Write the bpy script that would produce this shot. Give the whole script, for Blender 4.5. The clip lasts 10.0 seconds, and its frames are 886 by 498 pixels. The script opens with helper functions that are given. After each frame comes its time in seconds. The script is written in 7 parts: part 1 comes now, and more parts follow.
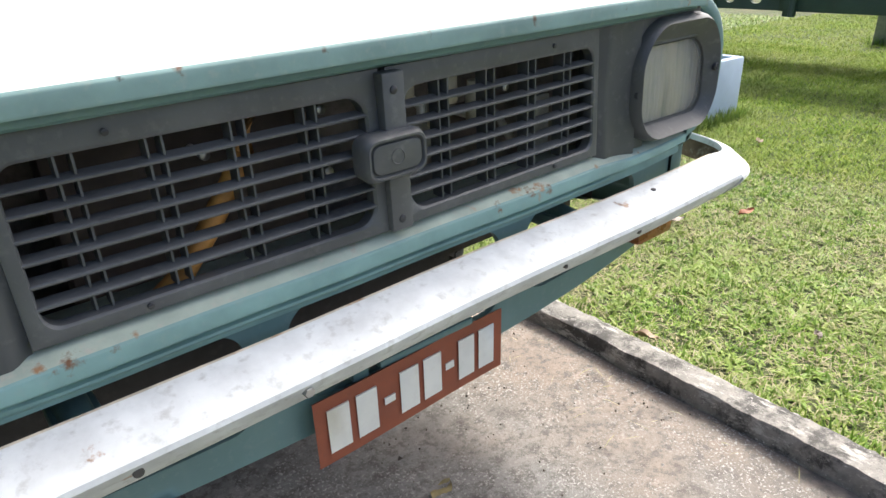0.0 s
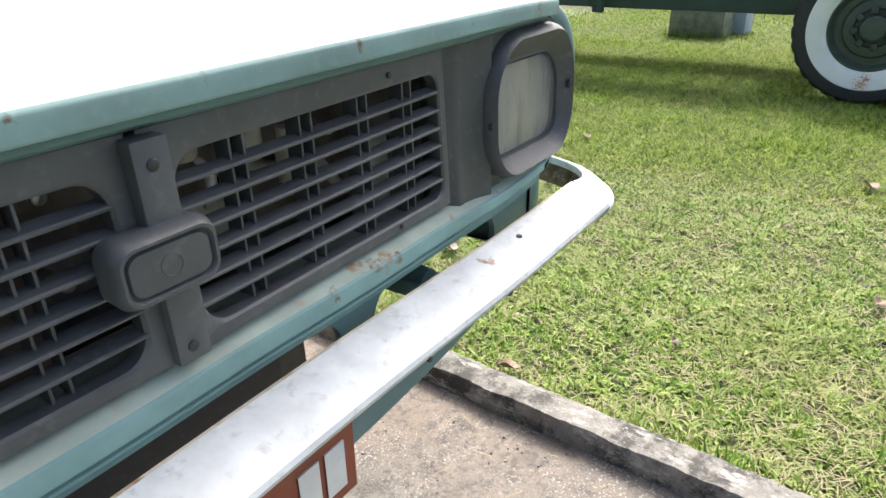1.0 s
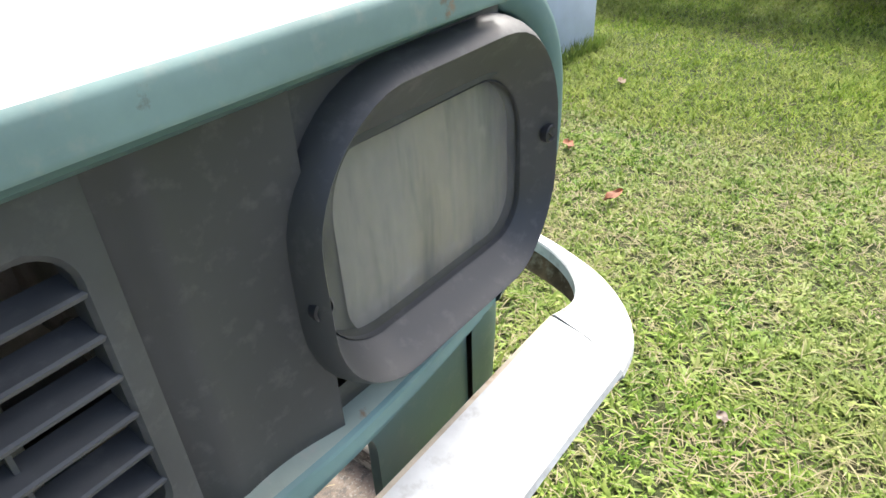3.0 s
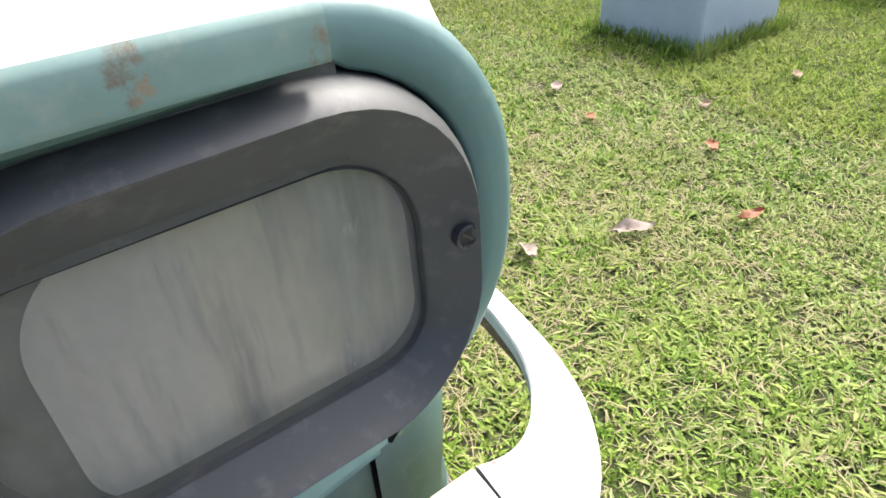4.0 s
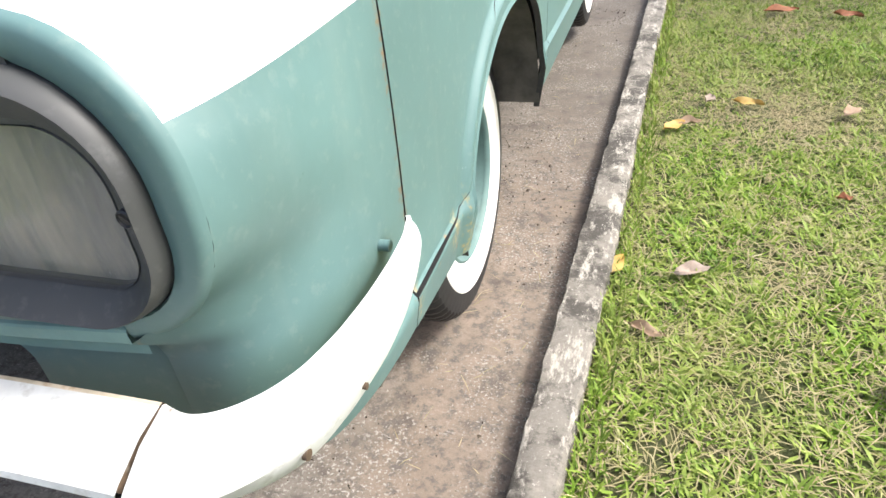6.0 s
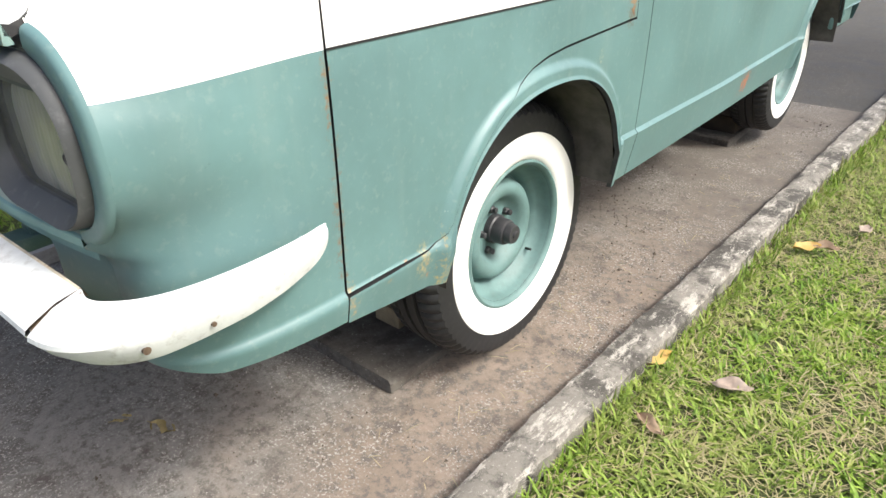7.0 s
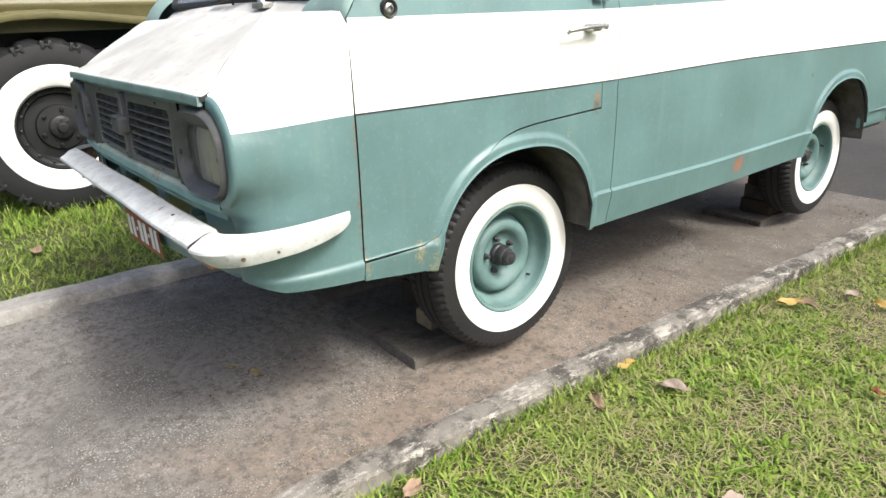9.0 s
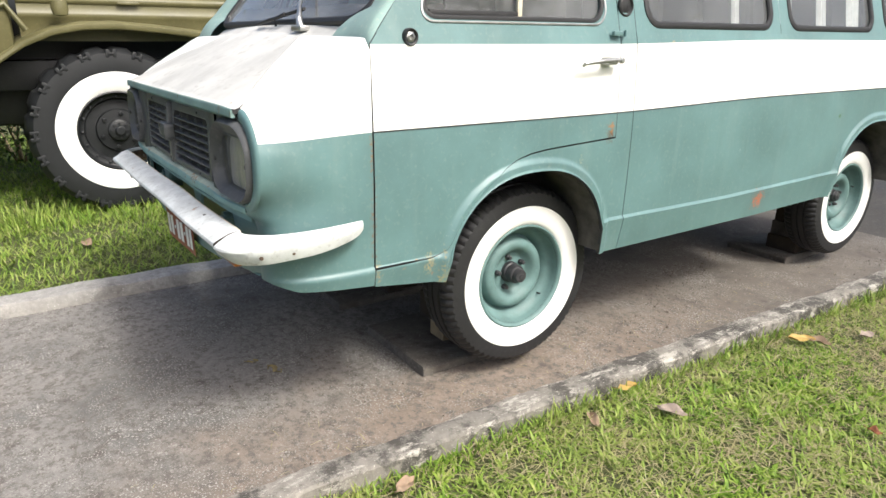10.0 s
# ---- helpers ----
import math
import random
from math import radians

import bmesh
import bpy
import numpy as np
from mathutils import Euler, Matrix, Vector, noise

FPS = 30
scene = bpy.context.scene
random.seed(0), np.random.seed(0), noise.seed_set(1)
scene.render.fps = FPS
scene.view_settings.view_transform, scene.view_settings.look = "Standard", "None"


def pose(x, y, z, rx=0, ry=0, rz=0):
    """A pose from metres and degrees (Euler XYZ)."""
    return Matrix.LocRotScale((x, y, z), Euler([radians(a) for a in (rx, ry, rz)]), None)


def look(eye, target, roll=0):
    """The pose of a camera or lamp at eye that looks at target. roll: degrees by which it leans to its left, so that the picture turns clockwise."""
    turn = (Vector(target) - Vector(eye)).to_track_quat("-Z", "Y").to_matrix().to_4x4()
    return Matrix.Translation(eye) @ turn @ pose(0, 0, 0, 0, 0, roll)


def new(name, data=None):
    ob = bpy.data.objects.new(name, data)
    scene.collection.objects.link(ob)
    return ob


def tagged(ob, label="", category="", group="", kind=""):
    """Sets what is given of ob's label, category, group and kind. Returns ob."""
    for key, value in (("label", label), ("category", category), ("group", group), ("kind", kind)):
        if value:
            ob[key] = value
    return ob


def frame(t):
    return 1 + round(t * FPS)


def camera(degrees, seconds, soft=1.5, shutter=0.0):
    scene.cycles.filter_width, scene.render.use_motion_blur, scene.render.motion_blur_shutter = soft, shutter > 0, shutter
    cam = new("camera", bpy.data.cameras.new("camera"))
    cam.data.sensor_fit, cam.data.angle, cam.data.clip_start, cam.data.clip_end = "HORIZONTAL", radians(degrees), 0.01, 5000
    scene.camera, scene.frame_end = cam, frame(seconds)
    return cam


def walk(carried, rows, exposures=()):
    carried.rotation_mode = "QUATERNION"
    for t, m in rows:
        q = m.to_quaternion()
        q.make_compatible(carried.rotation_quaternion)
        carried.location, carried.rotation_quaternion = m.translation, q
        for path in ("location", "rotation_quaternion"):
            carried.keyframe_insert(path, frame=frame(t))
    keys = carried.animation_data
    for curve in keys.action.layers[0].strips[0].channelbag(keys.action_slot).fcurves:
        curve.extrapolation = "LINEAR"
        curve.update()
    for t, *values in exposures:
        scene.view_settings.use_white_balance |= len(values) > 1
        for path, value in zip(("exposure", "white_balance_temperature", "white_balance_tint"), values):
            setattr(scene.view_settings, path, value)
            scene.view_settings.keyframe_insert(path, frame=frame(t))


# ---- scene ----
cam = camera(67.3, 10.0)
PATH = [
    (0, (-0.552, -0.759, 1.279), (0.607, 0.648, 0.455), -1.8),
    (0.5, (-0.434, -0.666, 1.287), (0.852, 0.622, 0.46), -0.9),
    (1, (-0.323, -0.545, 1.281), (1.149, 0.512, 0.435), -1.1),
    (1.5, (-0.223, -0.402, 1.287), (1.375, 0.46, 0.447), -2.4),
    (2, (-0.035, -0.343, 1.279), (1.56, 0.518, 0.433), -3.5),
    (2.2, (0.064, -0.33, 1.278), (1.576, 0.664, 0.425), -3.3),
    (3.3, (0.464, -0.252, 1.259), (1.746, 0.828, 0.169), -1.3),
    (3.5, (0.527, -0.24, 1.26), (1.766, 0.891, 0.171), -1.1),
    (4, (0.669, -0.268, 1.256), (1.616, 1.077, 0.117), -3.2),
    (4.5, (0.838, -0.369, 1.266), (1.403, 1.178, 0.131), -3.1),
    (5, (0.952, -0.361, 1.257), (1.048, 1.295, 0.139), -5.3),
    (5.5, (1.091, -0.342, 1.287), (0.962, 1.294, 0.144), -3.7),
    (5.7, (1.157, -0.347, 1.28), (0.844, 1.259, 0.129), -5.1),
    (6.8, (1.682, -0.303, 1.303), (0.631, 1.08, 0.311), -1.2),
    (7, (1.778, -0.293, 1.323), (0.635, 1.045, 0.371), -0.7),
    (7.5, (2.013, -0.327, 1.347), (0.683, 0.888, 0.478), -0.9),
    (8, (2.275, -0.414, 1.365), (0.788, 0.668, 0.579), -0.8),
    (8.5, (2.463, -0.525, 1.373), (0.976, 0.634, 0.707), 0.4),
    (9, (2.608, -0.596, 1.392), (1.129, 0.563, 0.705), -1.4),
    (9.5, (2.73, -0.596, 1.417), (1.172, 0.478, 0.771), 2.2),
    (10, (2.785, -0.586, 1.415), (1.216, 0.483, 0.785), 0.9),
]
walk(cam, [(t, look(eye, target, roll)) for t, eye, target, roll in PATH],
     exposures=[(0, 1.5, 6100, 7), (2.2, 1.5, 6100, 7), (3.5, 1.55, 6200, 8), (5.5, 1.42, 6200, 8), (7, 1.12, 6200, 7), (10, 0.93, 6200, 7)])

# ---- light ----
world = bpy.data.worlds.new("world")
scene.world = world
world.use_nodes = True
sky = world.node_tree.nodes.new("ShaderNodeTexSky")
sky.sky_type = "NISHITA"
sky.sun_disc = False
sky.sun_elevation = radians(49)
sky.sun_rotation = radians(77)
sky.dust_density = 7.0
sky.air_density = 0.75
sky.ozone_density = 0.4
bg = world.node_tree.nodes["Background"]
bg.inputs[1].default_value = 0.15
world.node_tree.links.new(sky.outputs[0], bg.inputs[0])
sun = new("sun", bpy.data.lights.new("sun", "SUN"))
sun.data.energy = 1.75
sun.data.angle = radians(9.0)
sun.data.color = (1.0, 0.96, 0.9)
sun.matrix_world = look((8.5, 2.0, 10), (0, 0, 0))

CX = -0.01  # the van's middle plane
SX = -0.03  # from here the fittings of the right flank are set out


# ---- materials ----
def base_mat(name, rough=0.5, metal=0.0):
    m = bpy.data.materials.new(name)
    m.use_nodes = True
    nt = m.node_tree
    p = nt.nodes["Principled BSDF"]
    p.inputs["Roughness"].default_value = rough
    p.inputs["Metallic"].default_value = metal
    return m, nt, p


def nd(nt, kind, **vals):
    n = nt.nodes.new(kind)
    for k, v in vals.items():
        n.inputs[k].default_value = v
    return n


def mixc(nt, fac, a, b):
    """A colour mix; a and b are colours or sockets, fac a number or a socket."""
    n = nt.nodes.new("ShaderNodeMix")
    n.data_type = "RGBA"
    for sock, val in ((n.inputs[0], fac), (n.inputs[6], a), (n.inputs[7], b)):
        if isinstance(val, (tuple, list)):
            sock.default_value = (*val[:3], 1)
        elif isinstance(val, (int, float)):
            sock.default_value = val
        else:
            nt.links.new(val, sock)
    return n.outputs[2]


def noise_fac(nt, coord, scale, lo, hi, detail=6.0, rough=0.6):
    n = nd(nt, "ShaderNodeTexNoise", Scale=scale, Detail=detail, Roughness=rough)
    nt.links.new(coord, n.inputs["Vector"])
    r = nd(nt, "ShaderNodeMapRange", **{"From Min": lo, "From Max": hi})
    nt.links.new(n.outputs["Fac"], r.inputs["Value"])
    return r.outputs[0], n.outputs["Fac"]


def stretched(nt, coord, sx, sy, sz):
    n = nt.nodes.new("ShaderNodeMapping")
    n.inputs["Scale"].default_value = (sx, sy, sz)
    nt.links.new(coord, n.inputs["Vector"])
    return n.outputs[0]


def bump(nt, p, height, strength, dist=0.002):
    b = nd(nt, "ShaderNodeBump", Strength=strength, Distance=dist)
    nt.links.new(height, b.inputs["Height"])
    nt.links.new(b.outputs[0], p.inputs["Normal"])


def paint(name, col, rough=0.4, var=0.12, dirt=(0.25, 0.22, 0.16), dirt_amount=0.25, scale=5.0, spots=(), bumps=0.08, metal=0.0, streak=0.0, fine=60.0):
    """Weathered paint or plastic: base colour with two scales of variation, dirt and local stains (x, y, z, radius, colour)."""
    m, nt, p = base_mat(name, rough, metal)
    pos = nt.nodes.new("ShaderNodeNewGeometry").outputs["Position"]
    co = nt.nodes.new("ShaderNodeTexCoord").outputs["Object"]
    big, bf = noise_fac(nt, co, scale, 0.35, 0.65)
    lo = tuple(c * (1 - var) for c in col)
    hi = tuple(min(1, c * (1 + var)) for c in col)
    c = mixc(nt, big, lo, hi)
    small, sf = noise_fac(nt, co, fine, 0.55, 0.8)
    k = nd(nt, "ShaderNodeMath", **{})
    k.operation = "MULTIPLY"
    nt.links.new(small, k.inputs[0])
    k.inputs[1].default_value = dirt_amount
    c = mixc(nt, k.outputs[0], c, dirt)
    if streak:
        st, _ = noise_fac(nt, stretched(nt, co, 14, 14, 1.2), 1.0, 0.55, 0.8, detail=3)
        k2 = nd(nt, "ShaderNodeMath")
        k2.operation = "MULTIPLY"
        nt.links.new(st, k2.inputs[0])
        k2.inputs[1].default_value = streak
        c = mixc(nt, k2.outputs[0], c, dirt)
    if spots:
        wob = nd(nt, "ShaderNodeTexNoise", Scale=75.0, Detail=5.0, Roughness=0.7)
        nt.links.new(pos, wob.inputs["Vector"])
        for x, y, z, r, sc, *tall in spots:
            d = nd(nt, "ShaderNodeVectorMath")
            d.operation = "SUBTRACT"
            nt.links.new(pos, d.inputs[0])
            d.inputs[1].default_value = (x, y, z)
            e = nd(nt, "ShaderNodeVectorMath")
            e.operation = "MULTIPLY"
            nt.links.new(d.outputs[0], e.inputs[0])
            e.inputs[1].default_value = (1, 1, 1 / tall[0] if tall else 1)
            ln = nd(nt, "ShaderNodeVectorMath")
            ln.operation = "LENGTH"
            nt.links.new(e.outputs[0], ln.inputs[0])
            a = nd(nt, "ShaderNodeMath")
            a.operation = "MULTIPLY_ADD"
            nt.links.new(wob.outputs["Fac"], a.inputs[0])
            a.inputs[1].default_value = r * 4
            nt.links.new(ln.outputs["Value"], a.inputs[2])
            f = nd(nt, "ShaderNodeMapRange", **{"From Min": r * 2.75, "From Max": r * 1.9})
            nt.links.new(a.outputs[0], f.inputs["Value"])
            c = mixc(nt, f.outputs[0], c, sc)
    nt.links.new(c, p.inputs["Base Color"])
    rr = nd(nt, "ShaderNodeMapRange", **{"To Min": max(0.05, rough - 0.1), "To Max": min(1, rough + 0.15)})
    nt.links.new(bf, rr.inputs["Value"])
    nt.links.new(rr.outputs[0], p.inputs["Roughness"])
    if bumps:
        bump(nt, p, sf, bumps)
    return m


RUST = (0.15, 0.065, 0.025)
RUST_L = (0.30, 0.16, 0.075)
DARK = (0.03, 0.025, 0.02)
TEAL_C = (0.108, 0.190, 0.190)
TEAL = paint("teal paint", TEAL_C, 0.40, 0.14, (0.27, 0.32, 0.28), 0.30, 3.0, streak=0.16, bumps=0.05, spots=[
    (0.958, 1.452, 1.030, 0.034, (0.10, 0.045, 0.018), 1.6), (0.955, 1.455, 1.055, 0.030, RUST_L), (0.958, 2.585, 0.618, 0.062, (0.45, 0.12, 0.05)), (0.958, 2.60, 0.605, 0.045, (0.45, 0.12, 0.05)), (0.96, 3.25, 0.997, 0.022, (0.06, 0.13, 0.05)), (0.96, 2.363, 0.885, 0.010, (0.5, 0.55, 0.5)), (0.96, 2.40, 0.90, 0.012, (0.10, 0.17, 0.165), 8.0), (0.957, 0.61, 0.63, 0.012, RUST_L),
    (0.957, 0.615, 0.60, 0.010, RUST_L), (0.965, 0.16, 0.98, 0.011, (0.06, 0.12, 0.11)), (0.958, 0.68, 0.725, 0.010, (0.5, 0.55, 0.5)), (0.958, 0.55, 0.66, 0.010, RUST_L), (0.955, 0.45, 0.65, 0.009, RUST_L),
    (0.955, 0.395, 0.70, 0.006, RUST), (0.816, 0.03, 0.80, 0.0045, (0.16, 0.09, 0.05), 10), (0.825, 0.02, 0.868, 0.008, (0.30, 0.22, 0.13)),
    (0.95, 0.665, 0.60, 0.034, (0.36, 0.26, 0.09), 3.0), (0.955, 0.60, 0.64, 0.026, (0.36, 0.30, 0.16), 2.0), (0.955, 0.50, 0.645, 0.020, (0.30, 0.20, 0.10), 0.8), (0.95, 1.80, 1.40, 0.012, (0.45, 0.28, 0.12), 5.0), (0.95, 1.855, 1.405, 0.012, (0.45, 0.28, 0.12), 5.0), (0.955, 0.40, 0.64, 0.018, (0.34, 0.26, 0.14), 3.0),
    (0.955, 0.386, 0.85, 0.016, (0.16, 0.11, 0.07), 14.0), (0.955, 0.386, 1.05, 0.014, (0.20, 0.12, 0.06), 6.0), (0.957, 1.30, 0.93, 0.012, (0.30, 0.31, 0.22), 3.0)])
LEDGE_RUST = [(x + 0.014, y, z + 0.003 + 0.0175 * (x - 0.3), *rest) for x, y, z, *rest in [
    (-0.491, 0.0, 0.876, 0.018, RUST, 1.2), (-0.52, 0.005, 0.878, 0.010, RUST_L), (-0.414, 0.005, 0.882, 0.010, RUST_L), (-0.442, 0.0, 0.874, 0.006, RUST), (0.185, 0.0, 0.871, 0.012, RUST),
    (0.289, 0.004, 0.874, 0.020, RUST_L), (0.265, 0.008, 0.876, 0.018, RUST), (0.24, 0.012, 0.88, 0.016, RUST_L), (0.31, 0.0, 0.872, 0.012, RUST), (0.457, 0.008, 0.876, 0.010, RUST_L), (0.13, 0.012, 0.88, 0.010, (0.4, 0.3, 0.22)), (0.60, 0.01, 0.876, 0.008, RUST_L), (-0.1, 0.015, 0.882, 0.012, (0.4, 0.33, 0.25))]]
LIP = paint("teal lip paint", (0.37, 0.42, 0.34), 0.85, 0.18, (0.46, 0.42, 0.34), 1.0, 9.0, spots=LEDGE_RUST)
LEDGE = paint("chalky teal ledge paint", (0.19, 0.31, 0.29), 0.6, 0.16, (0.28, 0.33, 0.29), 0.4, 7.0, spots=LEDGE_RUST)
HOODLIP = paint("chalky teal bonnet edge paint", (0.185, 0.285, 0.265), 0.6, 0.16, (0.33, 0.35, 0.30), 0.55, 8.0, spots=[
    (0.80, -0.002, 1.165, 0.010, (0.20, 0.12, 0.065), 1.6), (0.70, -0.010, 1.160, 0.008, (0.30, 0.22, 0.13)), (0.715, -0.004, 1.178, 0.009, RUST, 2.5), (0.50, -0.012, 1.172, 0.006, (0.10, 0.065, 0.04), 2), (0.26, -0.014, 1.172, 0.006, (0.10, 0.065, 0.04), 2), (0.05, -0.014, 1.172, 0.006, (0.10, 0.065, 0.04), 2),
    (-0.30, -0.014, 1.174, 0.008, (0.12, 0.06, 0.03), 2), (-0.36, -0.014, 1.168, 0.005, DARK), (-0.12, -0.014, 1.168, 0.006, (0.10, 0.065, 0.04)), (0.72, -0.006, 1.168, 0.007, RUST_L, 1.5), (0.66, 0.0, 1.185, 0.004, DARK), (0.61, 0.0, 1.18, 0.005, DARK), (0.38, -0.012, 1.186, 0.006, RUST_L), (-0.45, -0.014, 1.184, 0.007, (0.13, 0.08, 0.045))])
# body teal lightened: brightness of a lit pillar put into the colour, besides dust
PILLAR = paint("lightened dusty teal pillar paint", (0.23, 0.33, 0.30), 0.6, 0.14, (0.42, 0.43, 0.37), 0.6, 4.0)
WHITE = paint("white paint", (0.78, 0.78, 0.74), 0.38, 0.04, (0.55, 0.50, 0.38), 0.12, 2.0, streak=0.10, bumps=0.05, spots=[(0.99, 0.39, 1.30, 0.012, (0.66, 0.55, 0.36)), (0.95, 1.80, 1.40, 0.01, RUST_L)])
HOOD = paint("hood white paint", (0.51, 0.50, 0.465), 0.55, 0.17, (0.34, 0.325, 0.29), 0.9, 3.5, bumps=0.12, fine=22.0, spots=[
    (0.66, 0.03, 1.196, 0.007, RUST), (0.74, 0.03, 1.19, 0.008, RUST_L), (0.20, 0.02, 1.192, 0.005, RUST_L), (-0.4, 0.02, 1.19, 0.007, RUST_L), (0.45, 0.05, 1.21, 0.006, (0.6, 0.45, 0.3))])
BUMPER = paint("bumper white paint", (0.58, 0.595, 0.585), 0.8, 0.14, (0.30, 0.29, 0.265), 0.85, 13.0, bumps=0.25, fine=48.0, spots=[(x + 0.012, y, z + 0.012 + 0.0175 * (x - 0.5), *rest) for x, y, z, *rest in [
    (0.479, -0.055, 0.803, 0.015, RUST_L), (0.47, -0.045, 0.805, 0.011, RUST), (-0.50, -0.075, 0.80, 0.014, RUST_L), (-0.505, -0.08, 0.798, 0.008, RUST), (-0.475, -0.088, 0.755, 0.012, RUST_L), (-0.53, -0.09, 0.78, 0.006, RUST_L), (0.868, -0.02, 0.815, 0.008, RUST),
    (0.1, -0.012, 0.812, 0.006, RUST_L), (0.3, -0.01, 0.812, 0.007, RUST_L), (-0.15, -0.008, 0.812, 0.007, RUST_L), (0.0, -0.012, 0.812, 0.006, RUST_L), (1.03, -0.01, 0.79, 0.007, RUST)]])
EDGE = paint("chipped rusty bumper edge", (0.46, 0.40, 0.30), 0.7, 0.3, (0.26, 0.13, 0.05), 1.3, 18.0, bumps=0.3, fine=26.0)
BUMPER_IN = paint("rusty steel", (0.16, 0.11, 0.07), 0.8, 0.5, (0.5, 0.46, 0.38), 0.75, 24.0)
GRILLE = paint("grey black grille plastic", (0.080, 0.082, 0.083), 0.45, 0.2, (0.21, 0.205, 0.19), 0.4, 9.0, bumps=0.06)
BEZEL = paint("black lamp surround plastic", (0.062, 0.064, 0.065), 0.5, 0.18, (0.21, 0.21, 0.205), 0.34, 3.5, bumps=0.03, spots=[(0.805, 0.0, 1.128, 0.013, (0.11, 0.11, 0.108), 1.6), (0.69, 0.0, 1.125, 0.016, (0.12, 0.115, 0.11)), (0.70, -0.012, 1.15, 0.014, (0.35, 0.33, 0.30)), (0.78, -0.01, 1.155, 0.010, (0.3, 0.3, 0.3)), (0.62, -0.01, 1.10, 0.010, (0.2, 0.2, 0.2))])
BAY = paint("dusty grey brown bay steel", (0.21, 0.19, 0.17), 0.9, 0.4, (0.06, 0.05, 0.04), 0.5, 12.0)
DARKMAT = paint("dark engine bay", (0.070, 0.063, 0.056), 0.9, 0.4, (0.05, 0.04, 0.03), 0.4, 12.0)
RED_DARK = paint("dark red primer steel", (0.062, 0.046, 0.040), 0.8, 0.3, (0.05, 0.04, 0.03), 0.4, 12.0)
RUBBER = paint("black rubber", (0.014, 0.014, 0.015), 0.55, 0.2, (0.09, 0.085, 0.08), 0.25, 14.0, bumps=0.2)
WHITEWALL = paint("white painted tyre wall", (0.80, 0.79, 0.76), 0.55, 0.03, (0.6, 0.58, 0.52), 0.1, 6.0, bumps=0.1)
RIM = paint("dusty teal wheel paint", (0.112, 0.190, 0.182), 0.55, 0.16, (0.10, 0.11, 0.10), 0.4, 14.0, bumps=0.1)
STEEL = paint("dull steel", (0.42, 0.42, 0.41), 0.35, 0.15, (0.2, 0.15, 0.1), 0.4, 20.0, metal=0.9)
RUSTY = paint("rusty steel screw", (0.12, 0.085, 0.06), 0.6, 0.3, (0.18, 0.12, 0.08), 0.5, 60.0, metal=0.5)
HUB = paint("black painted hub", (0.03, 0.03, 0.033), 0.45, 0.2, (0.12, 0.11, 0.105), 0.3, 30.0)
PLATE = paint("red brown plate paint", (0.24, 0.062, 0.028), 0.55, 0.12, (0.12, 0.05, 0.03), 0.3, 14.0, bumps=0.1)
PLATE_W = paint("white plate paint", (0.72, 0.70, 0.64), 0.6, 0.06, (0.4, 0.3, 0.22), 0.2, 14.0)
AMBER = paint("amber lamp plastic", (0.22, 0.08, 0.02), 0.25, 0.2, (0.2, 0.08, 0.02), 0.2, 20.0)
HOSE = paint("orange hose", (0.62, 0.30, 0.08), 0.6, 0.2, (0.2, 0.1, 0.05), 0.4, 20.0)
CREAM = paint("cream plastic", (0.55, 0.50, 0.38), 0.5, 0.1, (0.2, 0.15, 0.1), 0.4, 20.0)
OLIVE = paint("olive paint", (0.105, 0.096, 0.040), 0.45, 0.12, (0.25, 0.22, 0.12), 0.3, 4.0, streak=0.15)
GREEN = paint("dark green paint", (0.022, 0.045, 0.032), 0.5, 0.2, (0.07, 0.08, 0.05), 0.35, 5.0, streak=0.2)
BLUE = paint("pale blue painted concrete", (0.35, 0.42, 0.51), 0.75, 0.06, (0.33, 0.36, 0.38), 0.4, 6.0, bumps=0.3)
BLOCK_DK = paint("dark mossy concrete", (0.20, 0.21, 0.17), 0.85, 0.3, (0.3, 0.3, 0.25), 0.5, 9.0, bumps=0.4)
WOOD = paint("grey timber", (0.30, 0.23, 0.14), 0.8, 0.3, (0.12, 0.09, 0.05), 0.5, 12.0, bumps=0.3)
FABRIC = paint("grey seat cloth", (0.09, 0.085, 0.08), 0.9, 0.2, (0.2, 0.18, 0.15), 0.3, 30.0)
CURTAIN = paint("white curtain cloth", (0.7, 0.7, 0.68), 0.9, 0.1, (0.5, 0.5, 0.48), 0.3, 30.0)
WW_RUST = paint("white painted tyre wall with rust", (0.72, 0.71, 0.66), 0.6, 0.05, (0.5, 0.45, 0.35), 0.2, 6.0, spots=[(5.99, -0.155, 0.16, 0.085, (0.42, 0.19, 0.06)), (5.99, -0.175, 0.215, 0.050, (0.36, 0.14, 0.04))])


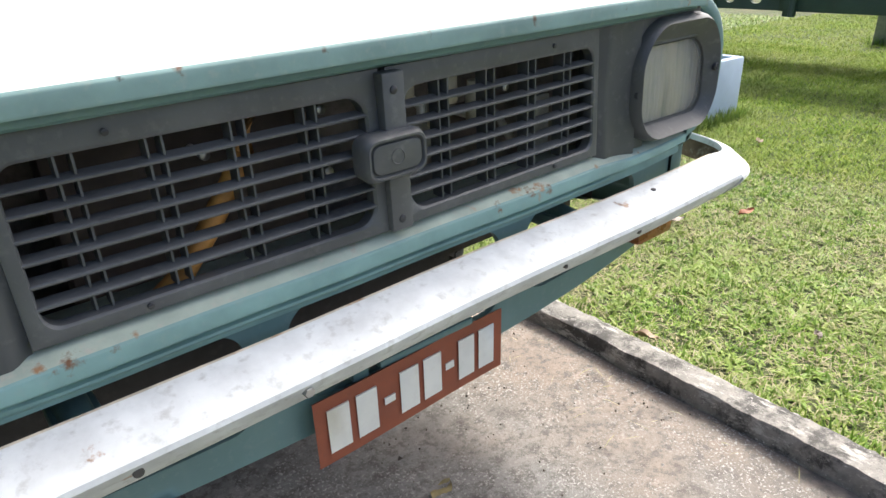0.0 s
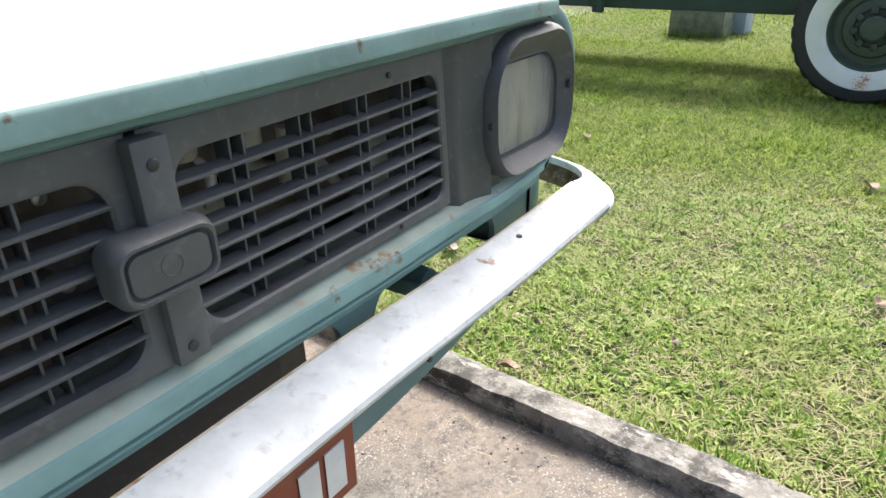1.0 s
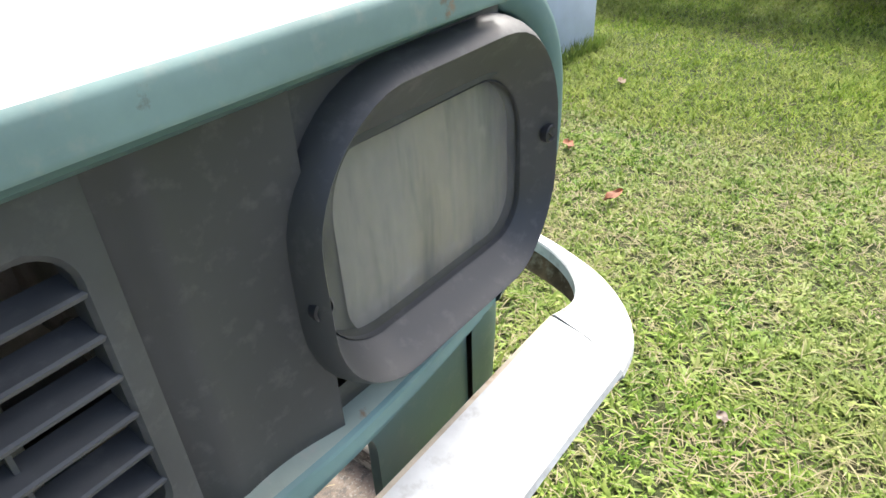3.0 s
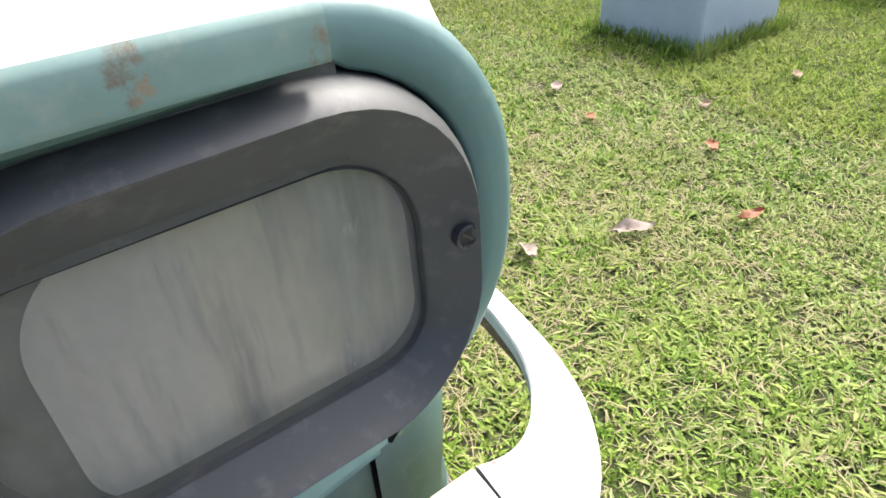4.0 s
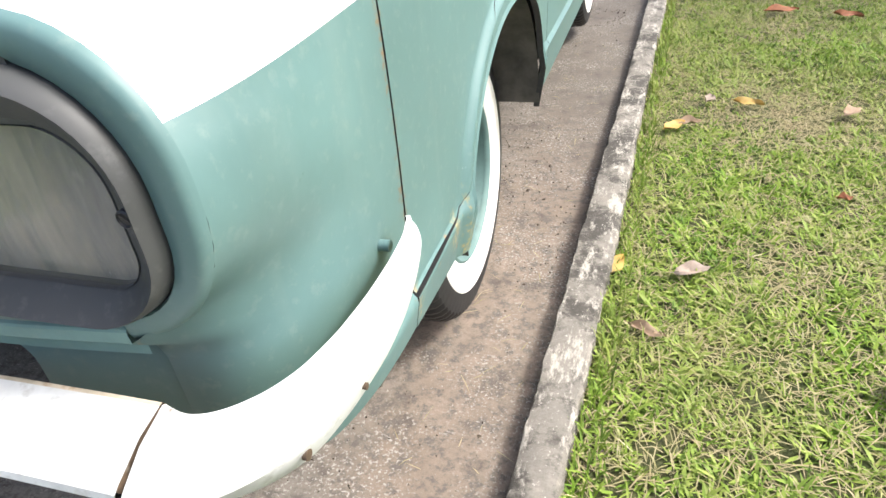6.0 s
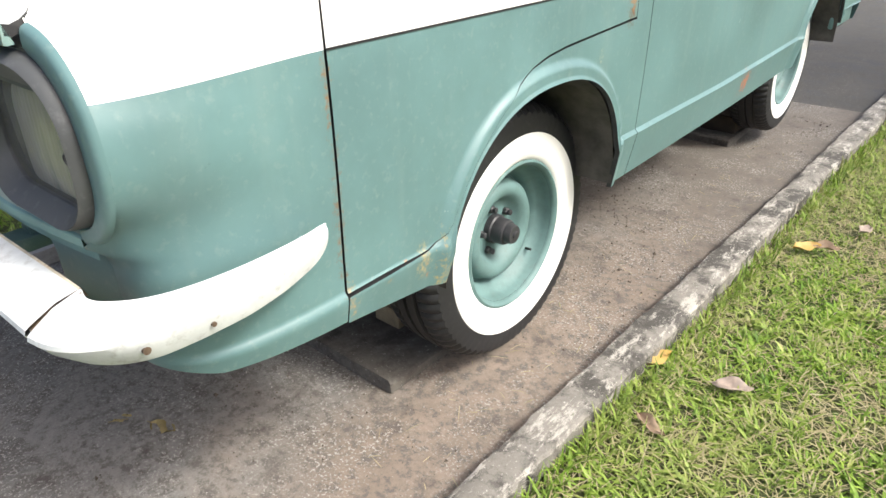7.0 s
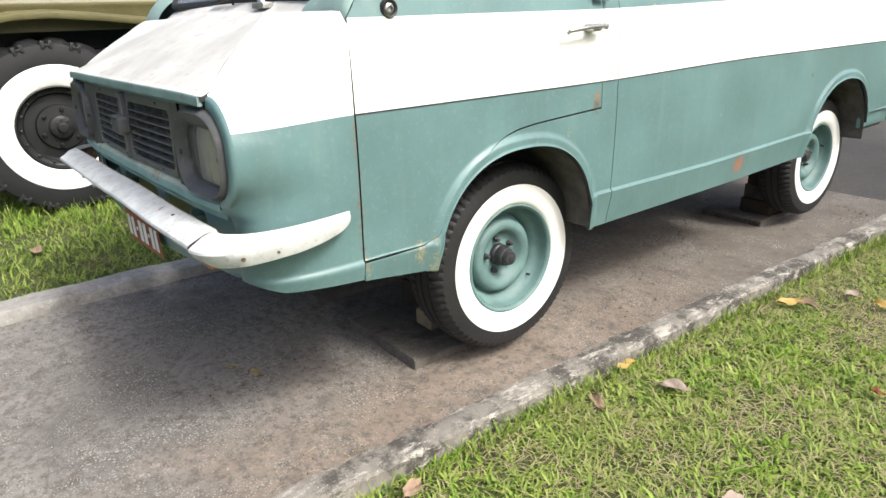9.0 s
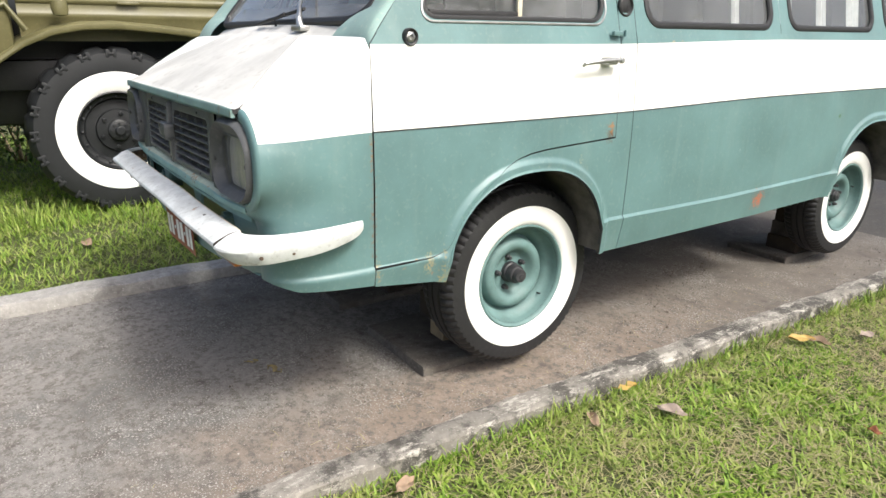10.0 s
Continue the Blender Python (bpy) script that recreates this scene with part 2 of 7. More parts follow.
def glass_mat(name, tint, rough=0.02, solid=0.35):
    """Dusty pane: clear glass mixed with a thin film of dust."""
    m, nt, p = base_mat(name, rough)
    p.inputs["Base Color"].default_value = (*tint, 1)
    p.inputs["Transmission Weight"].default_value = 1.0
    p.inputs["IOR"].default_value = 1.45
    d = nd(nt, "ShaderNodeBsdfDiffuse", Color=(0.45, 0.46, 0.46, 1))
    mx = nt.nodes.new("ShaderNodeMixShader")
    co = nt.nodes.new("ShaderNodeTexCoord").outputs["Object"]
    f, _ = noise_fac(nt, co, 3.0, 0.2, 0.9)
    k = nd(nt, "ShaderNodeMath")
    k.operation = "MULTIPLY"
    nt.links.new(f, k.inputs[0])
    k.inputs[1].default_value = solid
    nt.links.new(k.outputs[0], mx.inputs[0])
    nt.links.new(p.outputs[0], mx.inputs[1])
    nt.links.new(d.outputs[0], mx.inputs[2])
    nt.links.new(mx.outputs[0], nt.nodes["Material Output"].inputs["Surface"])
    return m


GLASS = glass_mat("dusty window glass", (0.75, 0.8, 0.8), 0.02, 0.4)


def lens_mat():
    m, nt, p = base_mat("dirty clouded lamp glass", 0.3)
    co = nt.nodes.new("ShaderNodeTexCoord").outputs["Object"]
    a, _ = noise_fac(nt, stretched(nt, co, 26, 26, 3.0), 1.0, 0.3, 0.7, detail=5)
    c = mixc(nt, a, (0.105, 0.105, 0.11), (0.305, 0.295, 0.278))
    b, _ = noise_fac(nt, stretched(nt, co, 9, 9, 3.5), 1.0, 0.4, 0.62)
    c = mixc(nt, b, c, (0.34, 0.305, 0.235))
    sep = nt.nodes.new("ShaderNodeSeparateXYZ")
    nt.links.new(co, sep.inputs[0])
    wv = nd(nt, "ShaderNodeTexNoise", Scale=14.0, Detail=5.0)
    nt.links.new(co, wv.inputs["Vector"])
    ad = nd(nt, "ShaderNodeMath")
    ad.operation = "MULTIPLY_ADD"
    nt.links.new(wv.outputs["Fac"], ad.inputs[0])
    ad.inputs[1].default_value = 0.05
    nt.links.new(sep.outputs["X"], ad.inputs[2])
    bl = nd(nt, "ShaderNodeMapRange", **{"From Min": 0.755, "From Max": 0.735, "To Max": 0.6})
    nt.links.new(ad.outputs[0], bl.inputs["Value"])
    c = mixc(nt, bl.outputs[0], c, (0.255, 0.258, 0.262))
    br = nd(nt, "ShaderNodeMapRange", **{"From Min": 0.82, "From Max": 0.785, "To Max": 0.45})
    nt.links.new(ad.outputs[0], br.inputs["Value"])
    c = mixc(nt, br.outputs[0], c, (0.36, 0.335, 0.275))
    sk, _ = noise_fac(nt, stretched(nt, co, 34, 34, 3.5), 1.0, 0.48, 0.68, detail=6, rough=0.65)
    sm = nd(nt, "ShaderNodeMath")
    sm.operation = "MULTIPLY"
    nt.links.new(sk, sm.inputs[0])
    sm.inputs[1].default_value = 0.85
    c = mixc(nt, sm.outputs[0], c, (0.115, 0.115, 0.11))
    d, df = noise_fac(nt, stretched(nt, co, 60, 60, 22), 1.0, 0.60, 0.80, detail=8, rough=0.7)
    c = mixc(nt, d, c, (0.40, 0.385, 0.35))
    w, _ = noise_fac(nt, co, 55, 0.70, 0.76, detail=3)
    c = mixc(nt, w, c, (0.62, 0.60, 0.58))
    nt.links.new(c, p.inputs["Base Color"])
    p.inputs["Coat Weight"].default_value = 0.5
    p.inputs["Coat Roughness"].default_value = 0.15
    flute = nt.nodes.new("ShaderNodeTexWave")
    flute.inputs["Scale"].default_value = 22.0
    nt.links.new(co, flute.inputs["Vector"])
    bump(nt, p, flute.outputs["Fac"], 0.12, 0.002)
    return m


LENS = lens_mat()
BOWL = paint("dull olive lamp bowl", (0.075, 0.078, 0.055), 0.6, 0.3, (0.16, 0.155, 0.12), 0.5, 20.0)


def lamp_glass_mat():
    """Clear moulded glass under a patchy film of dirt."""
    m, nt, p = base_mat("dirty lamp glass", 0.12)
    p.inputs["Base Color"].default_value = (0.40, 0.392, 0.372, 1)
    co = nt.nodes.new("ShaderNodeTexCoord").outputs["Object"]
    f, ff = noise_fac(nt, stretched(nt, co, 18, 18, 9), 1.0, 0.35, 0.75, detail=8, rough=0.65)
    r = nd(nt, "ShaderNodeMapRange", **{"To Min": 0.14, "To Max": 0.42})
    nt.links.new(f, r.inputs["Value"])
    t = nt.nodes.new("ShaderNodeBsdfTransparent")
    mx = nt.nodes.new("ShaderNodeMixShader")
    nt.links.new(r.outputs[0], mx.inputs[0])
    nt.links.new(t.outputs[0], mx.inputs[1])
    nt.links.new(p.outputs[0], mx.inputs[2])
    nt.links.new(mx.outputs[0], nt.nodes["Material Output"].inputs["Surface"])
    bump(nt, p, ff, 0.25, 0.002)
    return m


LAMP_GLASS = lamp_glass_mat()


def concrete_mat(name, c1, c2, dark, light, rough=0.85, dark_lo=0.5, dark_hi=0.62, bstr=0.5, dscale=3.2):
    m, nt, p = base_mat(name, rough)
    co = nt.nodes.new("ShaderNodeTexCoord").outputs["Object"]
    a, _ = noise_fac(nt, co, 1.3, 0.35, 0.65)
    c = mixc(nt, a, c1, c2)
    f, ff = noise_fac(nt, co, 26, 0.35, 0.75, detail=10, rough=0.75)
    c = mixc(nt, f, c, tuple(x * 0.62 for x in c1))
    d, _ = noise_fac(nt, co, dscale, dark_lo, dark_hi, detail=10, rough=0.75)
    c = mixc(nt, d, c, dark)
    e, ef = noise_fac(nt, co, 110, 0.64, 0.72, detail=3)
    c = mixc(nt, e, c, light)
    nt.links.new(c, p.inputs["Base Color"])
    bump(nt, p, ff, bstr, 0.006)
    return m, nt, p




def slab_mat():
    """Old concrete: grey with black mould and pale grit, and brown dust washed against the kerb."""
    m, nt, p = base_mat("dusty stained concrete", 0.88)
    co = nt.nodes.new("ShaderNodeTexCoord").outputs["Object"]
    a, _ = noise_fac(nt, co, 1.1, 0.35, 0.65)
    c = mixc(nt, a, (0.205, 0.193, 0.176), (0.265, 0.250, 0.228))
    d, _ = noise_fac(nt, co, 1.4, 0.44, 0.62, detail=9, rough=0.62)
    c = mixc(nt, d, c, (0.120, 0.115, 0.107))
    g, _ = noise_fac(nt, co, 30, 0.48, 0.70, detail=9, rough=0.8)
    c = mixc(nt, g, c, (0.100, 0.096, 0.088))
    sep = nt.nodes.new("ShaderNodeSeparateXYZ")
    nt.links.new(co, sep.inputs[0])
    wv = nd(nt, "ShaderNodeTexNoise", Scale=2.3, Detail=8.0, Roughness=0.65)
    nt.links.new(co, wv.inputs["Vector"])
    s1 = nd(nt, "ShaderNodeMath")
    s1.operation = "MULTIPLY_ADD"
    nt.links.new(wv.outputs["Fac"], s1.inputs[0])
    s1.inputs[1].default_value = 1.3
    nt.links.new(sep.outputs["X"], s1.inputs[2])
    back = nd(nt, "ShaderNodeMapRange", **{"From Min": -0.7, "From Max": 0.5, "To Min": -0.5, "To Max": 0.0})
    nt.links.new(sep.outputs["Y"], back.inputs["Value"])
    s2 = nd(nt, "ShaderNodeMath")
    nt.links.new(s1.outputs[0], s2.inputs[0])
    nt.links.new(back.outputs[0], s2.inputs[1])
    r = nd(nt, "ShaderNodeMapRange", **{"From Min": 0.92, "From Max": 1.45, "To Max": 0.9})
    nt.links.new(s2.outputs[0], r.inputs["Value"])
    h, _ = noise_fac(nt, co, 9, 0.3, 0.7, detail=8, rough=0.7)
    dust = mixc(nt, h, (0.165, 0.128, 0.098), (0.262, 0.208, 0.162))
    c = mixc(nt, r.outputs[0], c, dust)
    s3 = nd(nt, "ShaderNodeMath")
    s3.operation = "MULTIPLY_ADD"
    nt.links.new(wv.outputs["Fac"], s3.inputs[0])
    s3.inputs[1].default_value = 2.0
    nt.links.new(sep.outputs["Y"], s3.inputs[2])
    earth = nd(nt, "ShaderNodeMapRange", **{"From Min": 2.6, "From Max": 3.8, "To Max": 0.85})
    nt.links.new(s3.outputs[0], earth.inputs["Value"])
    c = mixc(nt, earth.outputs[0], c, (0.118, 0.103, 0.086))
    q, _ = noise_fac(nt, co, 7.5, 0.52, 0.64, detail=10, rough=0.75)
    qk = nd(nt, "ShaderNodeMath")
    qk.operation = "MULTIPLY"
    nt.links.new(q, qk.inputs[0])
    qk.inputs[1].default_value = 0.95
    c = mixc(nt, qk.outputs[0], c, (0.082, 0.070, 0.059))
    f, ff = noise_fac(nt, co, 70, 0.50, 0.78, detail=8, rough=0.8)
    c = mixc(nt, f, c, (0.125, 0.11, 0.094))
    h, _ = noise_fac(nt, co, 26, 0.50, 0.60, detail=9, rough=0.75)
    c = mixc(nt, h, c, (0.113, 0.100, 0.086))
    e, _ = noise_fac(nt, co, 130, 0.55, 0.63, detail=4)
    patch, _ = noise_fac(nt, co, 3.1, 0.42, 0.58, detail=7, rough=0.7)
    ek = nd(nt, "ShaderNodeMath")
    ek.operation = "MULTIPLY"
    nt.links.new(e, ek.inputs[0])
    nt.links.new(patch, ek.inputs[1])
    c = mixc(nt, ek.outputs[0], c, (0.37, 0.355, 0.32))
    nt.links.new(c, p.inputs["Base Color"])
    bump(nt, p, ff, 0.55, 0.006)
    return m


SLAB = slab_mat()
KERB, _nt, _p = concrete_mat("mouldy kerb concrete with flaking whitewash", (0.205, 0.19, 0.165), (0.29, 0.265, 0.23), (0.06, 0.055, 0.047), (0.46, 0.435, 0.39), dark_lo=0.47, dark_hi=0.56, bstr=1.0, dscale=6.0)
_co = _nt.nodes.new("ShaderNodeTexCoord").outputs["Object"]
_f, _ = noise_fac(_nt, stretched(_nt, _co, 24, 8, 20), 1.0, 0.53, 0.60, detail=12, rough=0.78)
_old = _p.inputs["Base Color"].links[0].from_socket
_nt.links.new(mixc(_nt, _f, _old, (0.40, 0.375, 0.33)), _p.inputs["Base Color"])
KERB_GREY, _nt, _p = concrete_mat("weathered grey kerb concrete", (0.34, 0.325, 0.30), (0.47, 0.45, 0.42), (0.17, 0.16, 0.15), (0.55, 0.53, 0.5), dark_lo=0.5, dark_hi=0.66, bstr=0.9, dscale=5.0)
PADMAT, _nt, _p = concrete_mat("grey concrete pad", (0.115, 0.103, 0.088), (0.165, 0.150, 0.125), (0.055, 0.045, 0.04), (0.3, 0.28, 0.25))
ROAD, _nt, _p = concrete_mat("worn asphalt", (0.060, 0.055, 0.047), (0.088, 0.080, 0.068), (0.05, 0.05, 0.05), (0.25, 0.24, 0.22))


def soil_mat():
    m, nt, p = base_mat("turf soil with thatch", 0.95)
    co = nt.nodes.new("ShaderNodeTexCoord").outputs["Object"]
    a, _ = noise_fac(nt, co, 1.6, 0.4, 0.62, detail=8)
    c = mixc(nt, a, (0.085, 0.115, 0.025), (0.15, 0.145, 0.06))
    f, ff = noise_fac(nt, co, 45, 0.35, 0.7, detail=10, rough=0.75)
    c = mixc(nt, f, c, (0.04, 0.045, 0.018))
    nt.links.new(c, p.inputs["Base Color"])
    bump(nt, p, ff, 1.0, 0.02)
    return m


SOIL = soil_mat()


def blade_mat(name, cols, rough=0.5, clumps=9.0, tone=1.0):
    """Grass blades: colour by random island, with thin-leaf translucency."""
    m, nt, p = base_mat(name, rough)
    r = nt.nodes.new("ShaderNodeNewGeometry").outputs["Random Per Island"]
    ramp = nt.nodes.new("ShaderNodeValToRGB")
    el = ramp.color_ramp.elements
    while len(el) < len(cols):
        el.new(0.5)
    for k, (pos, c) in enumerate(cols):
        el[k].position = pos
        el[k].color = (*[v * tone for v in c], 1)
    pos = nt.nodes.new("ShaderNodeNewGeometry").outputs["Position"]
    clump, _ = noise_fac(nt, pos, clumps, 0.36, 0.64, detail=3)
    mix_r = nd(nt, "ShaderNodeMath")
    mix_r.operation = "MULTIPLY"
    nt.links.new(clump, mix_r.inputs[0])
    mix_r.inputs[1].default_value = 0.45
    add_r = nd(nt, "ShaderNodeMath")
    add_r.operation = "MULTIPLY_ADD"
    nt.links.new(r, add_r.inputs[0])
    add_r.inputs[1].default_value = 0.55
    nt.links.new(mix_r.outputs[0], add_r.inputs[2])
    nt.links.new(add_r.outputs[0], ramp.inputs[0])
    p.inputs["Specular IOR Level"].default_value = 0.2
    f, _ = noise_fac(nt, pos, 1.5, 0.4, 0.65)
    c = mixc(nt, f, ramp.outputs[0], (0.30, 0.30, 0.12))
    n2 = nt.nodes.new("ShaderNodeMix")
    n2.data_type = "RGBA"
    n2.inputs[0].default_value = 0.40
    nt.links.new(ramp.outputs[0], n2.inputs[6])
    nt.links.new(c, n2.inputs[7])
    nt.links.new(n2.outputs[2], p.inputs["Base Color"])
    t = nt.nodes.new("ShaderNodeBsdfTranslucent")
    nt.links.new(n2.outputs[2], t.inputs["Color"])
    mx = nt.nodes.new("ShaderNodeMixShader")
    mx.inputs[0].default_value = 0.2
    nt.links.new(p.outputs[0], mx.inputs[1])
    nt.links.new(t.outputs[0], mx.inputs[2])
    nt.links.new(mx.outputs[0], nt.nodes["Material Output"].inputs["Surface"])
    return m


GRASS = blade_mat("lawn grass blades", [(0.0, (0.05, 0.115, 0.014)), (0.3, (0.16, 0.285, 0.03)), (0.6, (0.26, 0.39, 0.05)), (0.82, (0.37, 0.42, 0.11)), (1.0, (0.52, 0.47, 0.30))], 0.5, tone=0.86)
BROAD = blade_mat("broad lawn grass blades", [(0.0, (0.10, 0.19, 0.02)), (0.4, (0.22, 0.35, 0.04)), (0.75, (0.32, 0.41, 0.08)), (1.0, (0.44, 0.45, 0.17))], 0.5, tone=0.84)
GRASS_FAR = blade_mat("distant lawn grass blades", [(0.0, (0.06, 0.115, 0.012)), (0.35, (0.17, 0.265, 0.025)), (0.7, (0.27, 0.36, 0.045)), (1.0, (0.42, 0.42, 0.13))], 0.8, tone=0.95)
STRAW = blade_mat("dry grass straw", [(0.0, (0.36, 0.28, 0.155)), (0.4, (0.50, 0.43, 0.27)), (0.75, (0.33, 0.31, 0.13)), (1.0, (0.62, 0.56, 0.40))], 0.8, tone=0.8)
HEDGE = blade_mat("tree leaves", [(0.0, (0.03, 0.07, 0.015)), (0.5, (0.06, 0.11, 0.02)), (1.0, (0.10, 0.15, 0.03))])
LEAF_TAN = paint("dry tan leaf", (0.25, 0.175, 0.115), 0.7, 0.2, (0.25, 0.15, 0.08), 0.4, 30.0)
LEAF_BROWN = paint("dry red brown leaf", (0.26, 0.10, 0.045), 0.7, 0.3, (0.1, 0.05, 0.03), 0.4, 30.0)
LEAF_YELLOW = paint("yellow leaf", (0.40, 0.27, 0.075), 0.6, 0.2, (0.4, 0.2, 0.05), 0.3, 30.0)
LEAF_OLD = paint("faded yellow brown leaf", (0.24, 0.19, 0.08), 0.85, 0.2, (0.14, 0.11, 0.08), 0.5, 30.0)
LEAF_PALE = paint("pale dry leaf", (0.27, 0.215, 0.175), 0.7, 0.15, (0.35, 0.25, 0.18), 0.3, 30.0)


# ---- mesh helpers ----
class M:
    """Collects vertices, faces and material slots of one mesh."""

    def __init__(self):
        self.v, self.f, self.m = [], [], []

    def add(self, vs, fs, m=0):
        o = len(self.v)
        self.v += [tuple(p) for p in vs]
        self.f += [tuple(i + o for i in f) for f in fs]
        self.m += [m] * len(fs)
        return self

    def grid(self, rows, m=0, wrap=False):
        nr, nc = len(rows), len(rows[0])
        vs = [p for r in rows for p in r]
        o = len(self.v)
        self.v += [tuple(p) for p in vs]
        for i in range(nr - 1):
            for j in range(nc if wrap else nc - 1):
                k = (j + 1) % nc
                self.f.append((o + i * nc + j, o + i * nc + k, o + (i + 1) * nc + k, o + (i + 1) * nc + j))
                self.m.append(m(i, j) if callable(m) else m)
        return self

    def fan(self, loop, m=0):
        return self.add(loop, [tuple(range(len(loop)))], m)

    def box(self, a, b, m=0, bev=0.0, turn=None):
        bm = bmesh.new()
        bmesh.ops.create_cube(bm, size=1)
        c = Vector([(a[i] + b[i]) / 2 for i in range(3)])
        for v in bm.verts:
            v.co = Vector([v.co[i] * (b[i] - a[i]) for i in range(3)])
        if bev:
            bmesh.ops.bevel(bm, geom=bm.edges[:], offset=bev, segments=2, affect="EDGES", profile=0.5)
        bm.verts.index_update()
        vs = [(turn @ v.co if turn else v.co) + c for v in bm.verts]
        self.add(vs, [[v.index for v in f.verts] for f in bm.faces], m)
        bm.free()
        return self

    def tube(self, path, r, m=0, seg=10, cap=True):
        path = [Vector(p) for p in path]
        rs = r if isinstance(r, (list, tuple)) else [r] * len(path)
        rows = []
        for i, p in enumerate(path):
            d = (path[min(i + 1, len(path) - 1)] - path[max(i - 1, 0)]).normalized()
            a = d.cross(Vector((0, 0, 1)) if abs(d.z) < 0.9 else Vector((1, 0, 0))).normalized()
            b = d.cross(a)
            rows.append([p + rs[i] * (math.cos(t) * a + math.sin(t) * b) for t in [2 * math.pi * k / seg for k in range(seg)]])
        self.grid(rows, m, wrap=True)
        if cap:
            self.fan(rows[0], m)
            self.fan(rows[-1], m)
        return self

    def revolve(self, prof, c, axis="x", seg=48, m=0, ripple=None, cap=False):
        """prof: (radius, height) pairs round an axis through c."""
        rows = []
        for i, (r, h) in enumerate(prof):
            row = []
            for k in range(seg):
                t = 2 * math.pi * k / seg
                q = r + (ripple(i, k) if ripple else 0)
                a, b = q * math.cos(t), q * math.sin(t)
                row.append({"x": (c[0] + h, c[1] + a, c[2] + b), "y": (c[0] + a, c[1] + h, c[2] + b), "z": (c[0] + a, c[1] + b, c[2] + h)}[axis])
            rows.append(row)
        self.grid(rows, m, wrap=True)
        if cap:
            self.fan(rows[-1], m)
        return self

    def mirrored(self):
        o = M()
        o.v = [(2 * CX - x, y, z) for x, y, z in self.v]
        o.f = [tuple(reversed(f)) for f in self.f]
        o.m = list(self.m)
        return o

    def shifted(self, d):
        o = M()
        o.v = [(x + d[0], y + d[1], z + d[2]) for x, y, z in self.v]
        o.f, o.m = list(self.f), list(self.m)
        return o

    def mesh(self, name, mats, sharp=40, clean=True):
        me = bpy.data.meshes.new(name)
        me.from_pydata(self.v, [], self.f)
        for k in mats if isinstance(mats, (list, tuple)) else [mats]:
            me.materials.append(k)
        if clean:
            bm = bmesh.new()
            bm.from_mesh(me)
            mi = bm.faces.layers.int.new("slot")
            for f, s in zip(bm.faces, self.m):
                f[mi] = s
            bmesh.ops.remove_doubles(bm, verts=bm.verts, dist=0.00005)
            bmesh.ops.recalc_face_normals(bm, faces=bm.faces)
            for f in bm.faces:
                f.material_index = f[mi]
                f.smooth = True
            bm.to_mesh(me)
            bm.free()
        else:
            me.polygons.foreach_set("material_index", self.m)
            me.polygons.foreach_set("use_smooth", [True] * len(self.f))
        me.set_sharp_from_angle(angle=radians(sharp))
        me.update()
        return me


def thing(name, loc, label, category, group="", kind=""):
    """An empty at a thing's base, to parent its parts."""
    e = new(name)
    e.empty_display_size = 0.1
    e.location = loc
    return tagged(e, label, category, group, kind)


def world_of(o):
    return (world_of(o.parent) if o.parent else Matrix()) @ o.matrix_parent_inverse @ o.matrix_basis


def part(name, m, mats, parent, label="", sharp=40, local=False):
    """Links one mesh under a thing or a part; the mesh is in the world's metres, or in its parent's if local."""
    ob = new(name, m if isinstance(m, bpy.types.Mesh) else m.mesh(name, mats, sharp))
    if parent:
        ob.parent = parent
        if not local:
            ob.matrix_parent_inverse = world_of(parent).inverted()
    if label:
        ob["label"] = label
    return ob


def lerp(a, b, t):
    return a + (b - a) * t


def sstep(a, b, x):
    t = min(1, max(0, (x - a) / (b - a)))
    return t * t * (3 - 2 * t)


def interp(pts, x):
    return float(np.interp(x, [p[0] for p in pts], [p[1] for p in pts]))


def bez(p0, p1, p2, p3, t):
    u = 1 - t
    return tuple(u * u * u * a + 3 * u * u * t * b + 3 * u * t * t * c + t * t * t * d for a, b, c, d in zip(p0, p1, p2, p3))


def rrect(x0, x1, z0, z1, r, n=8):
    """A rounded rectangle in (x, z), counter-clockwise from the lower right; r: radii at lower right, upper right, upper left, lower left."""
    out = []
    for (cx, cz, q, a0) in ((x1 - r[0], z0 + r[0], r[0], -90), (x1 - r[1], z1 - r[1], r[1], 0), (x0 + r[2], z1 - r[2], r[2], 90), (x0 + r[3], z0 + r[3], r[3], 180)):
        for k in range(n + 1):
            a = radians(a0 + 90 * k / n)
            out.append((cx + q * math.cos(a), cz + q * math.sin(a)))
    return out

# ---- ground ----
def wob(x, y):
    return 0.006 * math.sin(1.7 * x + 0.6 * y) + 0.005 * math.sin(2.9 * y - 1.1 * x) + 0.003 * math.sin(7.3 * x + 5.1 * y)


g = M()
xs_ = [-300, -60, -20] + [x * 0.25 for x in range(-40, -5)] + [-1.06, -1.04] + [-0.5, 0.5] + [0.9 + 0.05 * k for k in range(9)] + [x * 0.25 for x in range(6, 45)] + [20, 60, 300]
ys_ = [-300, -60, -20] + [y * 0.25 for y in range(-24, 50)] + [20, 60, 300]
g.grid([[(x, y, -0.012 + (wob(x, y) if abs(x) < 10 else 0) - (0.12 if -1.05 < x < 1.10 + 0.025 * y and -9 < y < 12 else 0)) for x in xs_] for y in ys_])
tagged(part("ground", g, SOIL, None), "patchy green lawn turf with dry thatch", "ground", kind="structure")

